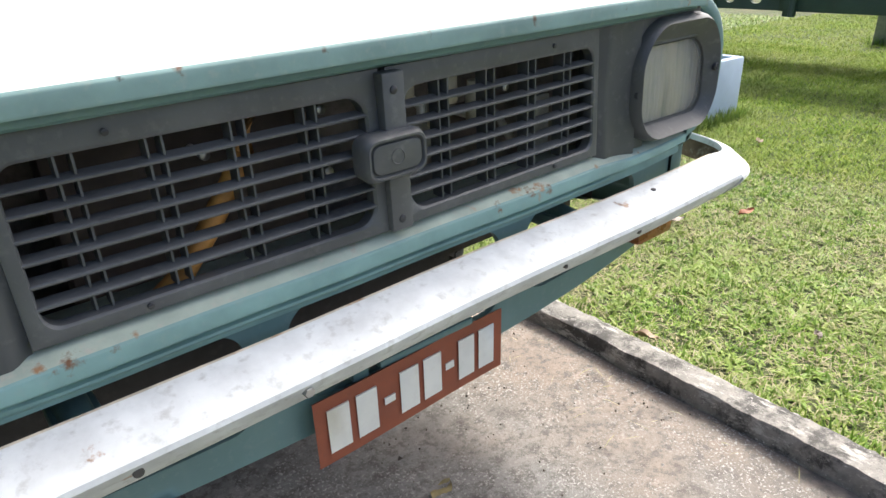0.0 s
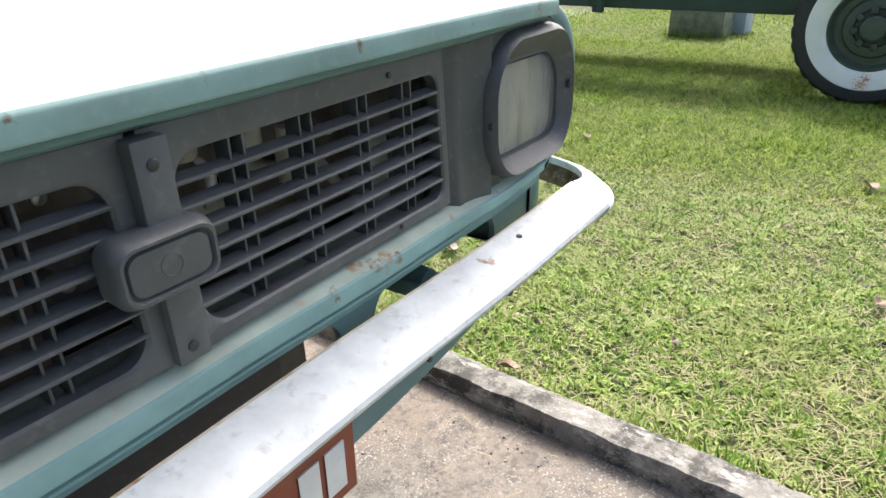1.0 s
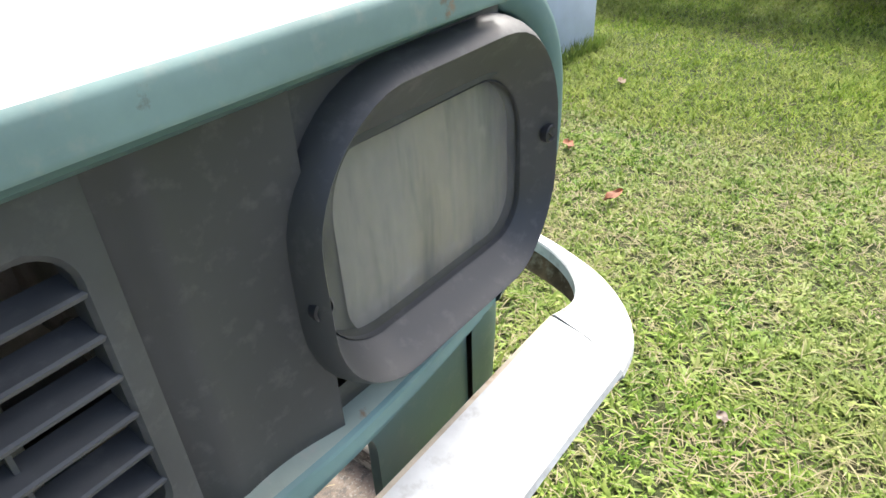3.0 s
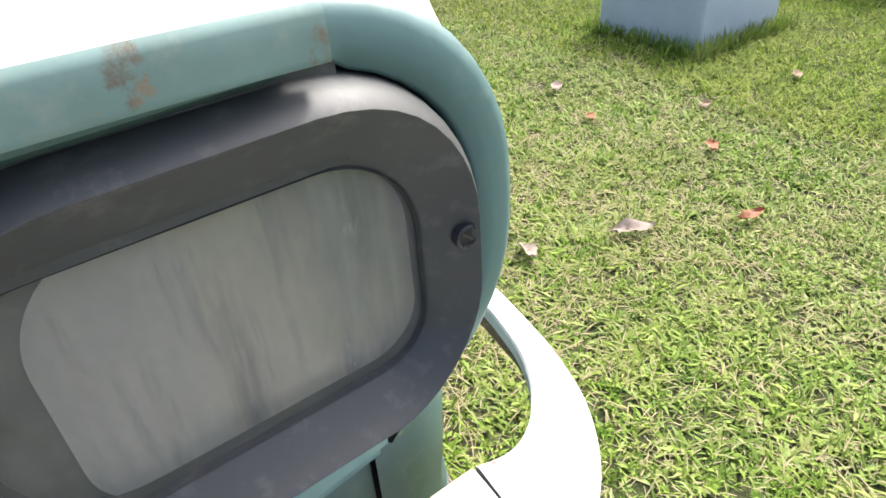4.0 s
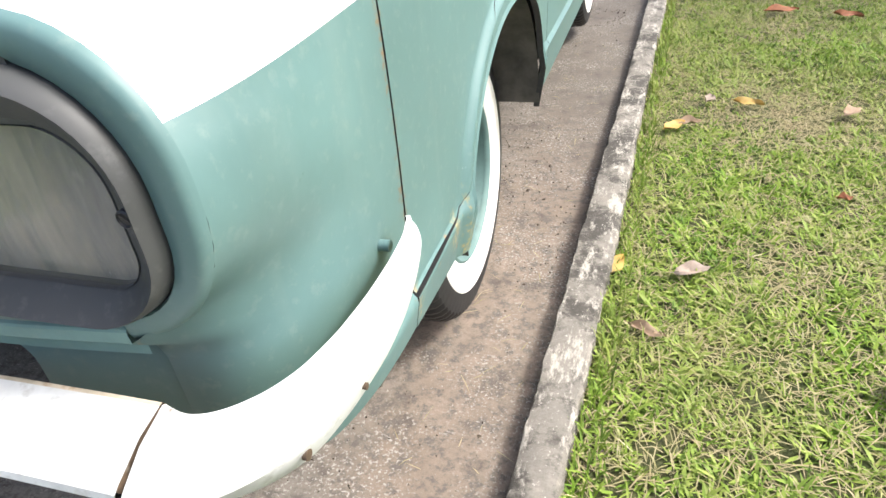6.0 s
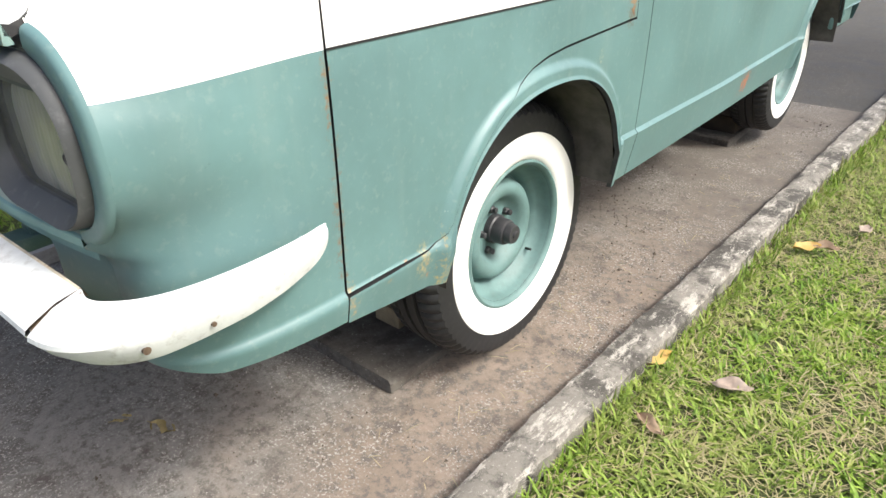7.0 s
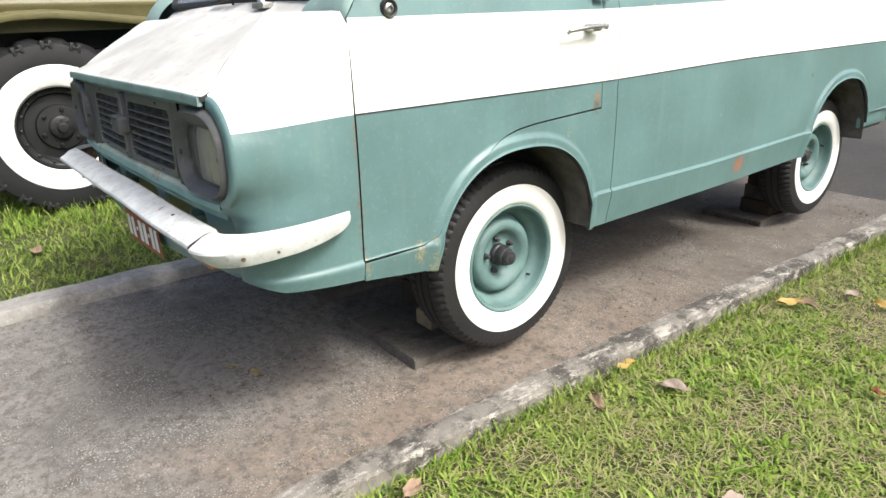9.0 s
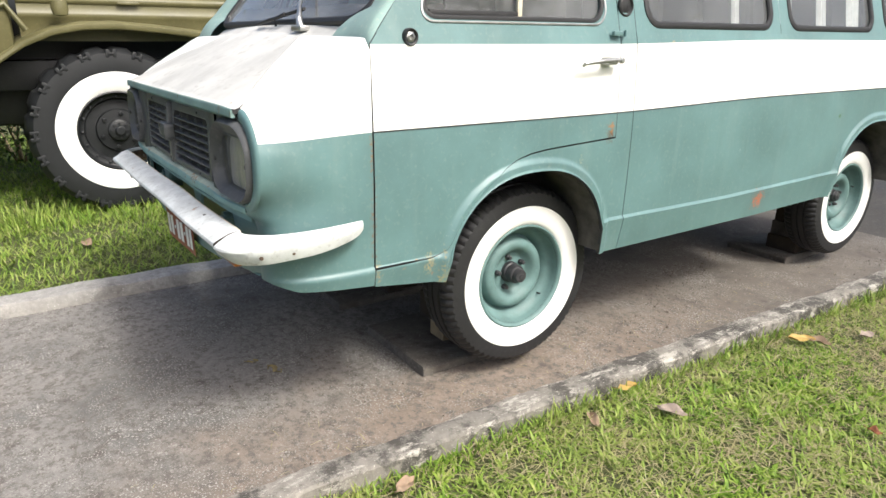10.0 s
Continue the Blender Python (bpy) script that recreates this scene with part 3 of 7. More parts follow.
slab = M()
slab.grid([[(x, y, 0.0 + 0.0025 * math.sin(5 * x + 3 * y) + 0.002 * math.sin(11 * y - 4 * x)) for x in np.linspace(-1.0, 1.09 + 0.025 * y, 22)] for y in np.linspace(-8, 4.75, 110)])
tagged(part("pavement", slab, SLAB, None), "dusty stained concrete parking strip", "pavement", kind="structure")
road = M().box((-1.0, 4.74, -0.10), (1.18, 11.0, -0.004)).box((-14, 11.0, -0.10), (1.6, 70, -0.004))
tagged(part("road", road, ROAD, None), "worn grey asphalt behind the parking strip", "road", kind="structure")


def kerb(x0, x1, seed, skew=0.0):
    """A long low kerb with a crumbling top and uneven edges, running slightly askew."""
    k = M()
    askew = lambda row, y: [(x + skew * y, yy, z) for x, yy, z in row]
    rng = random.Random(seed)
    rows = []
    ph = [rng.uniform(0, 6) for _ in range(8)]
    for y in np.linspace(-6, 9, 900):
        a = 0.003 * math.sin(2.1 * y + ph[0]) + 0.002 * math.sin(9.7 * y + ph[1]) + 0.0025 * math.sin(31 * y + ph[2]) + rng.uniform(-0.003, 0.003)
        b = 0.003 * math.sin(2.6 * y + ph[3]) + 0.002 * math.sin(11.3 * y + ph[4]) + rng.uniform(-0.004, 0.004)
        h = 0.068 + 0.004 * math.sin(1.3 * y + ph[5]) + 0.0025 * math.sin(14 * y + ph[6])
        chip = 0.006 * max(0, math.sin(4.9 * y + ph[7]) - 0.75) * 4
        c0 = chip if seed % 2 else 0
        rows.append(askew([(x0 + a * 0.4, y, -0.1), (x0 + a * 0.5, y, 0.02), (x0 + a * 0.6 + 0.002, y, h - 0.012), (x0 + a + 0.006, y, h - 0.003 - c0), (lerp(x0, x1, 0.3), y, h + rng.uniform(-0.0012, 0.0012)),
                     (lerp(x0, x1, 0.6), y, h + 0.001 + rng.uniform(-0.0012, 0.0012)), (x1 + b - 0.008, y, h - 0.002 - chip * 0.6), (x1 + b, y, h - 0.012 - chip), (x1 + b, y, 0.0), (x1, y, -0.1)], y))
    k.grid(rows)
    return k


tagged(part("kerb_right", kerb(1.045, 1.158, 3, 0.025), KERB, None, sharp=32), "weathered concrete kerb with flaking whitewash and mould", "kerb", kind="structure")
tagged(part("kerb_left", kerb(0.965, 1.13, 4).mirrored().shifted((-2 * CX, 0, 0)), KERB_GREY, None, sharp=32), "weathered grey concrete kerb beside the lawn", "kerb", kind="structure")

# ---- the van ----
van = thing("minibus", (CX, 2.2, 0.0), "teal and white vintage minibus on concrete stands, faded rusty paint", "minibus")
ST, SB = 1.365, 1.105  # the white band's upper and lower edges at the front
Y_D0, Y_D1, Y_B, Y_M, Y_R = 0.387, 1.484, 1.577, 2.597, 4.55  # panel joints along the side
AF, AR = (1.064, 0.388, 0.915), (3.70, 0.395, 0.94)  # wheel arches: middle, half width, top


def arch_z(y, a, low=0.53):
    t = abs(y - a[0]) / a[1]
    return low if t >= 1 else low + (a[2] - low) * (1 - t ** 2.35) ** (1 / 2.2)


def bottom(y):
    return interp([(-0.1, 0.63), (0.1, 0.622), (0.35, 0.598), (0.67, 0.555), (1.44, 0.518), (2.6, 0.524), (3.2, 0.536), (4.6, 0.545)], y)


def low_edge(y):
    b = bottom(y)
    for a in (AF, AR):
        if abs(y - a[0]) < a[1]:
            b = max(b, arch_z(y, a))
    if y > AR[0] + AR[1]:
        b = max(b, 0.70)
    return b


def band_rise(y):
    """How far the white band climbs towards the tail."""
    return 0.020 * sstep(1.3, 2.7, y)


def ridge_z(y):
    return interp([(0, 0.652), (0.7, 0.652), (1.5, 0.661), (2.3, 0.655), (3.3, 0.674), (4.6, 0.70)], y)


def side(y, z):
    """Outer half width of the body's flank."""
    x = 0.962 + 0.012 * math.sin(math.pi * min(1, max(0, (z - 0.66) / 0.75)))
    rz = ridge_z(y)
    if z < rz:
        x += 0.010 - (rz - z) * 0.20
    elif z < rz + 0.012:
        x += 0.010 * (1 - (z - rz) / 0.012)
    if z > ST:
        x -= 0.22 * (z - ST) + 0.15 * (z - ST) ** 2
    for a in (AF, AR):
        # the raised lip round the wheel arch
        dy = (y - a[0]) / a[1]
        dz = (z - 0.50) / (a[2] - 0.50)
        if dz > -0.2:
            q = (abs(dy) ** 2.3 + max(0, dz) ** 2.3) ** (1 / 2.3)
            d = (q - 1) * 0.38
            if -0.03 < d < 0.07:
                x += 0.014 * (sstep(0.046, 0.026, d)) + 0.004 * sstep(0.01, 0.0, d)
    return x


def columns(y0, y1, step=0.014, extra=()):
    n = max(2, int(round((y1 - y0) / step)))
    return sorted(set([round(lerp(y0, y1, k / n), 5) for k in range(n + 1)] + [e for e in extra if y0 < e < y1]))


def flank(y0, y1, lo, hi, flange=(1, 1, 1, 1), step=0.014, nlow=30):
    """A panel of the flank between two curves over y, coloured in bands; flange: folded edges at front, back, bottom and top."""
    m = M()
    cols = columns(y0, y1, step)
    rows, band = [], []
    breaks = [b for b in (SB, ST) if any(lo(y) < b < hi(y) for y in cols)]
    for y in cols:
        a, b = lo(y), hi(y)
        zs, prev = [], a
        for k, br in enumerate([q + band_rise(y) for q in breaks] + [b]):
            br = max(min(br, b), a)
            n = nlow if k == 0 else 8
            rz = ridge_z(y)
            if k == 0 and n >= 20 and a < rz - 0.004 and br > rz + 0.1:
                zs += [lerp(prev, rz, q / 7) for q in range(7)] + [lerp(rz, rz + 0.012, q / 4) for q in range(4)] + [lerp(rz + 0.012, br, q / (n - 11)) for q in range(n - 11)]
            else:
                zs += [lerp(prev, br, (q / n) ** (1.7 if k == 0 else 1)) for q in range(n)]
            prev = br
        zs.append(b)
        rows.append([(CX + side(y, z), y, z) for z in zs])
    mid = [sum(p[2] for p in (r[j] for r in rows)) / len(rows) for j in range(len(rows[0]))]
    nb = [nlow] + [8] * len(breaks)
    first = 0 if mid[0] < SB - 0.01 else (1 if mid[0] < ST - 0.01 else 2)

    def slot(i, j):
        k, acc = 0, 0
        for k, n in enumerate(nb):
            acc += n
            if j < acc:
                break
        return 1 if first + k == 1 else 0

    m.grid(rows, slot)
    ins = lambda p: (p[0] - 0.016, p[1], p[2])
    if flange[0]:
        m.grid([[ins(p) for p in rows[0]], rows[0]], 2)
    if flange[1]:
        m.grid([rows[-1], [ins(p) for p in rows[-1]]], 2)
    if flange[2]:
        m.grid([[ins(r[0]) for r in rows], [r[0] for r in rows]], 2)
    if flange[3]:
        m.grid([[r[-1] for r in rows], [ins(r[-1]) for r in rows]], 2)
    return m


def both(name, m, mats, parent, label="", sharp=40):
    a = part(name, m, mats, parent, label, sharp)
    b = part(name, m.mirrored(), mats, parent, label, sharp)
    return a, b


def door_cut(y):
    return interp([(0.0, 0.655), (0.61, 0.657), (0.65, 0.664), (0.68, 0.685), (0.72, 0.757), (0.78, 0.830), (0.84, 0.885), (0.92, 0.939), (0.98, 0.966), (1.04, 0.981), (1.12, 0.990), (1.25, 0.997), (1.47, 1.008), (1.6, 1.011)], y)


WZ0, WZ1 = 1.437, 1.80
HALF = flank(Y_D0 + 0.0055, Y_D1 - 0.003, lambda y: door_cut(y) + interp([(0.5, 0.003), (0.66, 0.0006), (0.90, 0.0004), (1.02, 0.003), (1.6, 0.0035)], y), lambda y: 1.40, (1, 1, 1, 0))


def a_line(z):
    """The slanting front edge of the door above the band."""
    return Y_D0 + 0.003 if z < ST else Y_D0 + 0.003 + (z - ST) * 0.86


HALF.v = [(x, y + max(0.0, z - ST) * 0.86 * max(0.0, 1 - (y - Y_D0) / 0.2), z) for x, y, z in HALF.v]


def window_ring(y0, y1, z0, z1, wy0, wy1, wz0, wz1, slant=None, r=0.07):
    """Body sheet round a window: from an outer four-sided edge to the rounded opening."""
    inner = rrect(wy0, wy1, wz0, wz1, (r, r, r, r))
    if slant:
        inner = [(y + max(0, z - wz0) * slant * (1 - (y - wy0) / (wy1 - wy0)), z) for y, z in inner]
    cy, cz = (wy0 + wy1) / 2 + (0.08 if slant else 0), (wz0 + wz1) / 2
    outer = []
    for y, z in inner:
        dy, dz = y - cy, z - cz
        ys = [(y1 - cy) / dy] if dy > 0 else []
        if dy < 0:
            if slant:
                # meet the slanting front edge
                lo, hi = 0.0, 30.0
                for _ in range(40):
                    md = (lo + hi) / 2
                    lo, hi = (md, hi) if cy + dy * md > a_line(cz + dz * md) else (lo, md)
                ys = [lo]
            else:
                ys = [(y0 - cy) / dy]
        if dz > 0:
            ys.append((z1 - cz) / dz)
        elif dz < 0:
            ys.append((z0 - cz) / dz)
        t = min(ys)
        outer.append((cy + dy * t, cz + dz * t))
    if slant:
        corners = [(a_line(z1), z1), (a_line(z0), z0), (y1, z0), (y1, z1)]
    else:
        corners = [(y0, z1), (y0, z0), (y1, z0), (y1, z1)]
    for c in corners:
        k = min(range(len(outer)), key=lambda q: (outer[q][0] - c[0]) ** 2 + (outer[q][1] - c[1]) ** 2)
        outer[k] = c
    m = M()
    rows = []
    for t in (0, 0.34, 0.67, 1.0):
        rows.append([(CX + side(lerp(o[0], i[0], t), lerp(o[1], i[1], t)), lerp(o[0], i[0], t), lerp(o[1], i[1], t)) for o, i in zip(outer, inner)])
    rows.append([(p[0] - 0.03, p[1], p[2]) for p in rows[-1]])
    m.grid(rows, 0, wrap=True)
    return m, inner


def join(*ms):
    o = M()
    for q in ms:
        n = len(o.v)
        o.v += q.v
        o.f += [tuple(i + n for i in f) for f in q.f]
        o.m += q.m
    return o


def pane_of(inner, inset, flip=False):
    m = M()
    loop = [(CX + side(y, z) - inset, y, z) for y, z in inner]
    c = tuple(sum(p[k] for p in loop) / len(loop) for k in range(3))
    n = len(loop)
    m.add(loop + [c], [(i, (i + 1) % n, n) for i in range(n)])
    return m


def seal_of(inner, r, inset):
    loop = [(CX + side(y, z) - inset, y, z) for y, z in inner]
    m = M()
    rows = []
    n = len(loop)
    for i in range(n):
        p, a, b = Vector(loop[i]), Vector(loop[i - 1]), Vector(loop[(i + 1) % n])
        d = (b - a).normalized()
        o = d.cross(Vector((1, 0, 0))).normalized()
        rows.append([p + r * (math.cos(t) * o + 0.8 * math.sin(t) * Vector((1, 0, 0))) for t in [2 * math.pi * k / 8 for k in range(8)]])
    m.grid(rows + [rows[0]], 0, wrap=True)
    return m


TW = [TEAL, WHITE, RUBBER]
# front doors
ring, d_in = window_ring(Y_D0, Y_D1 - 0.003, 1.40, 1.86, 0.575, 1.405, WZ0 + 0.008, WZ1, slant=0.55)
door = part("door", join(HALF, ring), TW, van, "teal door with white band")
door_l = part("door", join(HALF, ring).mirrored(), TW, van, "teal door with white band")
for d, mir in ((door, False), (door_l, True)):
    f = (lambda q: q.mirrored()) if mir else (lambda q: q)
    part("window_pane", f(pane_of(d_in, 0.016)), GLASS, d, "dusty sliding window glass").visible_shadow = False
    part("window_seal", f(seal_of(d_in, 0.011, 0.006)), RUBBER, d)
    part("chrome_strip", f(seal_of([(p[0] + (0.012 if p[0] > 0.99 else -0.012), p[1] + (0.012 if p[1] > 1.6 else -0.012)) for p in d_in], 0.0045, -0.001)), STEEL, d, "chrome window strip")
    part("window_divider", f(M().box((SX + 0.945, 0.985, WZ0 + 0.012), (SX + 0.955, 1.003, WZ1))), CREAM, d)
    part("window_rail", f(M().box((SX + 0.945, 0.62, WZ0 + 0.012), (SX + 0.958, 0.985, WZ0 + 0.034), bev=0.003)), RUBBER, d)
    hd = M().tube([(SX + 1.028, 1.246, 1.296), (SX + 1.034, 1.27, 1.300), (SX + 1.034, 1.36, 1.306), (SX + 1.030, 1.41, 1.308)], [0.006, 0.0075, 0.0085, 0.011]).tube([(SX + 1.034, 1.25, 1.300), (SX + 1.024, 1.246, 1.288)], 0.006)
    hd.box((SX + 0.985, 1.375, 1.290), (SX + 1.03, 1.425, 1.318), bev=0.006).revolve([(0.011, 0), (0.012, 0.012), (0.009, 0.016), (0.0, 0.017)], (SX + 1.022, 1.443, 1.306), "x", 14).tube([(SX + 1.03, 1.41, 1.308), (SX + 1.02, 1.443, 1.306)], 0.009)
    part("door_handle", f(hd), STEEL, d, "dull chrome pull handle")
    part("door_hinge", f(M().box((SX + 0.985, 1.425, 1.395), (SX + 1.0, 1.475, 1.413), bev=0.003).tube([(SX + 0.998, 1.487, 1.392), (SX + 0.998, 1.487, 1.416)], 0.005).box((SX + 0.985, 1.488, 1.395), (SX + 0.998, 1.50, 1.413), bev=0.002)), TEAL, d)
    part("marker_lamp_rim", f(M().revolve([(0.027, -0.01), (0.027, 0.008), (0.024, 0.013), (0.019, 0.010), (0.017, 0.002)], (CX + side(0.534, 1.386), 0.534, 1.386), "x", 28)), RUBBER, d)
    part("marker_lamp", f(M().revolve([(0.018, 0.0), (0.017, 0.008), (0.0095, 0.011), (0.0085, 0.004), (0.0, 0.003)], (CX + side(0.534, 1.386), 0.534, 1.386), "x", 6)), STEEL, d, "dull broken marker lamp")

# sheet round the front wheel with the sill, and the middle pillar
both("arch_panel", flank(Y_D0 + 0.003, Y_D1, low_edge, lambda y: door_cut(y) - interp([(0.5, 0.003), (0.66, 0.0006), (0.90, 0.0004), (1.02, 0.002), (1.6, 0.003)], y), (0, 0, 1, 1), nlow=26), TW, van)
pil = flank(Y_D1 + 0.0001, Y_B - 0.0015, low_edge, lambda y: 1.86, (0, 1, 1, 0))
both("pillar_panel", pil, TW, van)
# rear flanks
rear = flank(Y_B + 0.0015, Y_M, low_edge, lambda y: 1.41, (1, 0, 1, 0), 0.05)
rear2 = flank(Y_M, Y_R, low_edge, lambda y: 1.41, (0, 1, 1, 0), 0.016)
r1, in1 = window_ring(Y_B + 0.0015, Y_M - 0.001, 1.41, 1.86, 1.652, 2.525, WZ0, WZ1)
r2, in2 = window_ring(Y_M + 0.001, 3.58, 1.41, 1.86, 2.682, 3.50, WZ0, WZ1)
r3, in3 = window_ring(3.58, Y_R, 1.41, 1.86, 3.64, 4.42, WZ0, WZ1)
both("side_panel", join(rear, r1), TW, van)
both("side_panel", join(rear2, r2, r3), TW, van)
for win in (in1, in2, in3):
    for ob in both("side_window", pane_of(win, 0.012), GLASS, van, "dusty fixed side window"):
        ob.visible_shadow = False
    both("window_seal", seal_of([(y, z) for y, z in win], 0.016, 0.004), RUBBER, van)
# thin dark line under the band
for y0, y1 in ((0.05, Y_D0), (Y_D0 + 0.004, Y_D1 - 0.004), (Y_D1, Y_B - 0.002), (Y_B + 0.003, Y_R)):
    m = M()
    if y0 < 0.1:
        continue
    m.grid([[(CX + side(y, SB) + dx, y, SB + band_rise(y) + dz) for dx, dz in ((-0.001, 0.0022), (0.0018, 0.0018), (0.0018, -0.0018), (-0.001, -0.0022))] for y in columns(y0, y1, 0.05)])
    both("trim_line", m, RUBBER, van)

# dark backing behind the joints
for name, y0, y1, z0, z1 in (("seal", Y_D0 - 0.02, Y_D0 + 0.03, 0.60, 1.36), ("seal", Y_D1 - 0.03, Y_D1 + 0.02, 1.0, 1.84), ("seal", Y_B - 0.015, Y_B + 0.015, 0.56, 1.84), ("seal", Y_M - 0.01, Y_M + 0.01, 0.56, 1.84)):
    m = M()
    m.grid([[(CX + side(1.55 if y > 1 else 2.0, z) - 0.017, y, z) for y in (y0, y1)] for z in np.linspace(z0, z1, 14)])
    both("door_seal", m, RUBBER, van)
m = M()
m.grid([[(CX + side(2.0, door_cut(y)) - 0.017, y, door_cut(y) + d) for d in (-0.02, 0.02)] for y in columns(Y_D0, Y_D1, 0.03)])
both("door_seal", m, RUBBER, van)

# front wings
EX1, EZ0, EZ1, ERB, ERT = 0.942, 0.864, 1.182, 0.15, 0.14  # the crease round the headlamp


def crease_x(z):
    if z > EZ1 - ERT:
        return EX1 - ERT + math.sqrt(max(0, ERT ** 2 - (z - (EZ1 - ERT)) ** 2))
    if z < EZ0 + ERB:
        return EX1 - ERB + math.sqrt(max(0, ERB ** 2 - (z - (EZ0 + ERB)) ** 2))
    return EX1


FY = 0.036  # how far the crease lies behind the front


def plan(z, u):
    """The wing's outline from above at height z, from the door joint (u = 0) round to the front (u = 1)."""
    ax = CX + side(Y_D0, z)
    yb = interp([(0.52, 0.075), (0.62, 0.058), (0.66, 0.054), (0.836, 0.053), (0.85, 0.041), (0.858, 0.023), (0.866, 0.010), (0.88, 0.012), (1.3, 0.012)], z)
    ex = max(0.815, crease_x(z)) if z > EZ0 else 0.815
    hi = [(ax, Y_D0), (ax + 0.002, 0.17), (ex + 0.010, 0.075), (ex, FY)]
    lo = [(ax, Y_D0), (ax, yb + 0.07 + 0.25 * max(0, 0.75 - z)), (ax - 0.035, yb), (0.815, yb)]
    w = sstep(0.81, 0.95, z)
    return bez(*[(lerp(a[0], b[0], w), lerp(a[1], b[1], w)) for a, b in zip(lo, hi)], u)


def hood_z(x, y):
    X = (x - CX) / 0.8
    return 1.183 + 0.010 * (1 - sstep(0, 0.3, y)) + 0.62 * y - 0.17 * y * y - 0.02 * X * X * min(1, max(0, y) / 0.3)


def hood_drop(y):
    """How far the bonnet's front corners are turned down."""
    return interp([(-0.03, 0.008), (0.0, 0.010), (0.02, 0.017), (0.05, 0.018), (0.12, 0.009), (0.22, 0.0)], y)


def hood_edge(y):
    return CX + 0.823 - 1.0 * max(0, y - 0.018)


wing = M()
us = [(k / 26) for k in range(27)]
rows = []
for u in us:
    yb = plan(0.6, u)[1]
    b = interp([(0.055, 0.650), (0.08, 0.642), (0.14, 0.617), (0.39, 0.597)], yb)
    zl = [lerp(b, 0.655, q / 6) for q in range(6)] + [lerp(0.655, 0.675, q / 4) for q in range(4)] + [lerp(0.675, SB, q / 18) for q in range(19)]
    rows.append([(*plan(z, u), z) for z in zl])
wing.grid(rows, 0)
wing.grid([[(r[0][0] - 0.02, r[0][1] + 0.004, r[0][2] + 0.004) for r in rows], [r[0] for r in rows]], 0)
wing.grid([[(p[0] - 0.016, p[1], p[2]) for p in rows[0]], rows[0]], 2)


def shoulder(x0, y0, n=17):
    """The white upper part of the wing in cross-section at y0, from the band's lower edge to the bonnet's edge."""
    w = min(1, max(0, (y0 - FY) / (Y_D0 - FY)))
    hx = hood_edge(y0) + lerp(0.009, 0.0004, min(1, w * 1.5) ** 0.6)
    zs = lerp(EZ1 - 0.002, hood_z(hx, y0) - hood_drop(y0) - 0.012, min(1, w * 15)) + 0.006 * sstep(0.5, 1, w)
    r = lerp(ERT, 0.05, min(1, w * 1.15))
    lift = SB - (zs - r)
    a0 = math.asin(min(1, lift / r)) if lift > 0 else 0.0
    xs = x0 + r * (1 - math.cos(a0))
    path = [(x0, SB)]
    if lift <= 0:
        path.append((x0, zs - r))
    for k in range(1, 25):
        a = lerp(a0, math.pi / 2, k / 24)
        p = (xs - r + r * math.cos(a), zs - r + r * math.sin(a))
        if p[0] <= hx:
            break
        path.append(p)
    path.append((hx, min(hood_z(hx, y0) - hood_drop(y0) - lerp(0.004, 0.0006, min(1, w * 1.7)), path[-1][1] + 0.020)))
    d = [0]
    for p, q in zip(path, path[1:]):
        d.append(d[-1] + math.dist(p, q))
    return [(float(np.interp(t, d, [p[0] for p in path])), y0, float(np.interp(t, d, [p[1] for p in path]))) for t in np.linspace(0, d[-1], n)]


top = [shoulder(*plan(SB, u)) for u in us]


def dip(p):
    k = max(0.0, 1 - abs(p[2] - SB) / 0.13) * sstep(Y_D0, 0.04, p[1])
    return (p[0], p[1], p[2] - 0.013 * k)


top = [[dip(p) for p in r] for r in top]
wing.v = [dip(p) for p in wing.v]
wing.grid(top, lambda i, j: 1)
wing.grid([[(p[0] - 0.016, p[1], p[2]) for p in top[0]], top[0]], 2)
wing.grid([[r[-1] for r in top], [(r[-1][0], r[-1][1], r[-1][2] - 0.02) for r in top]], 2)
wing_ob = both("front_wing", wing, [TEAL, WHITE, RUBBER], van, "teal front wing with white upper half", 50)

# bonnet with a teal front edge
hood = M()
rows = []
prof = [(-0.003, 1.1645, 0), (-0.012, 1.1635, 0), (-0.0158, 1.1642, 0), (-0.0165, 1.1658, 0), (-0.0166, 1.168, 0), (-0.0162, 1.178, 0), (-0.0158, 1.1855, 0), (-0.0148, 1.1885, 0), (-0.0125, 1.1908, 0)]
xsu = np.linspace(-1, 1, 41)
for y, z, _ in prof:
    rows.append([(CX + 0.819 * x, y + 0.020 * abs(x) ** 5, z - 0.008 * abs(x) ** 8) for x in xsu])
for y in [-0.004, 0.012] + list(np.linspace(0.03, 0.385, 20)):
    e = hood_edge(y) - CX - 0.002 - 0.002 * (1 - sstep(0.04, 0.22, y))
    rows.append([(CX + e * x, y + 0.020 * abs(x) ** 5 * max(0, 1 - y / 0.12), hood_z(CX + e * x, y) - hood_drop(y) * abs(x) ** 8) for x in xsu])
hood.grid(rows, lambda i, j: 0 if i < len(prof) - 1 else 1)
edge_rows = rows[len(prof) - 1:]
skirt = lambda i, j: 2 if j < 5 else 1
hood.grid([[(r[0][0], r[0][1], r[0][2] - 0.015) for r in edge_rows], [r[0] for r in edge_rows]], skirt)
hood.grid([[r[-1] for r in edge_rows], [(r[-1][0], r[-1][1], r[-1][2] - 0.015) for r in edge_rows]], skirt)
hood.fan([r[-1] for r in rows[:len(prof)]])
hood.fan([r[0] for r in rows[:len(prof)]])
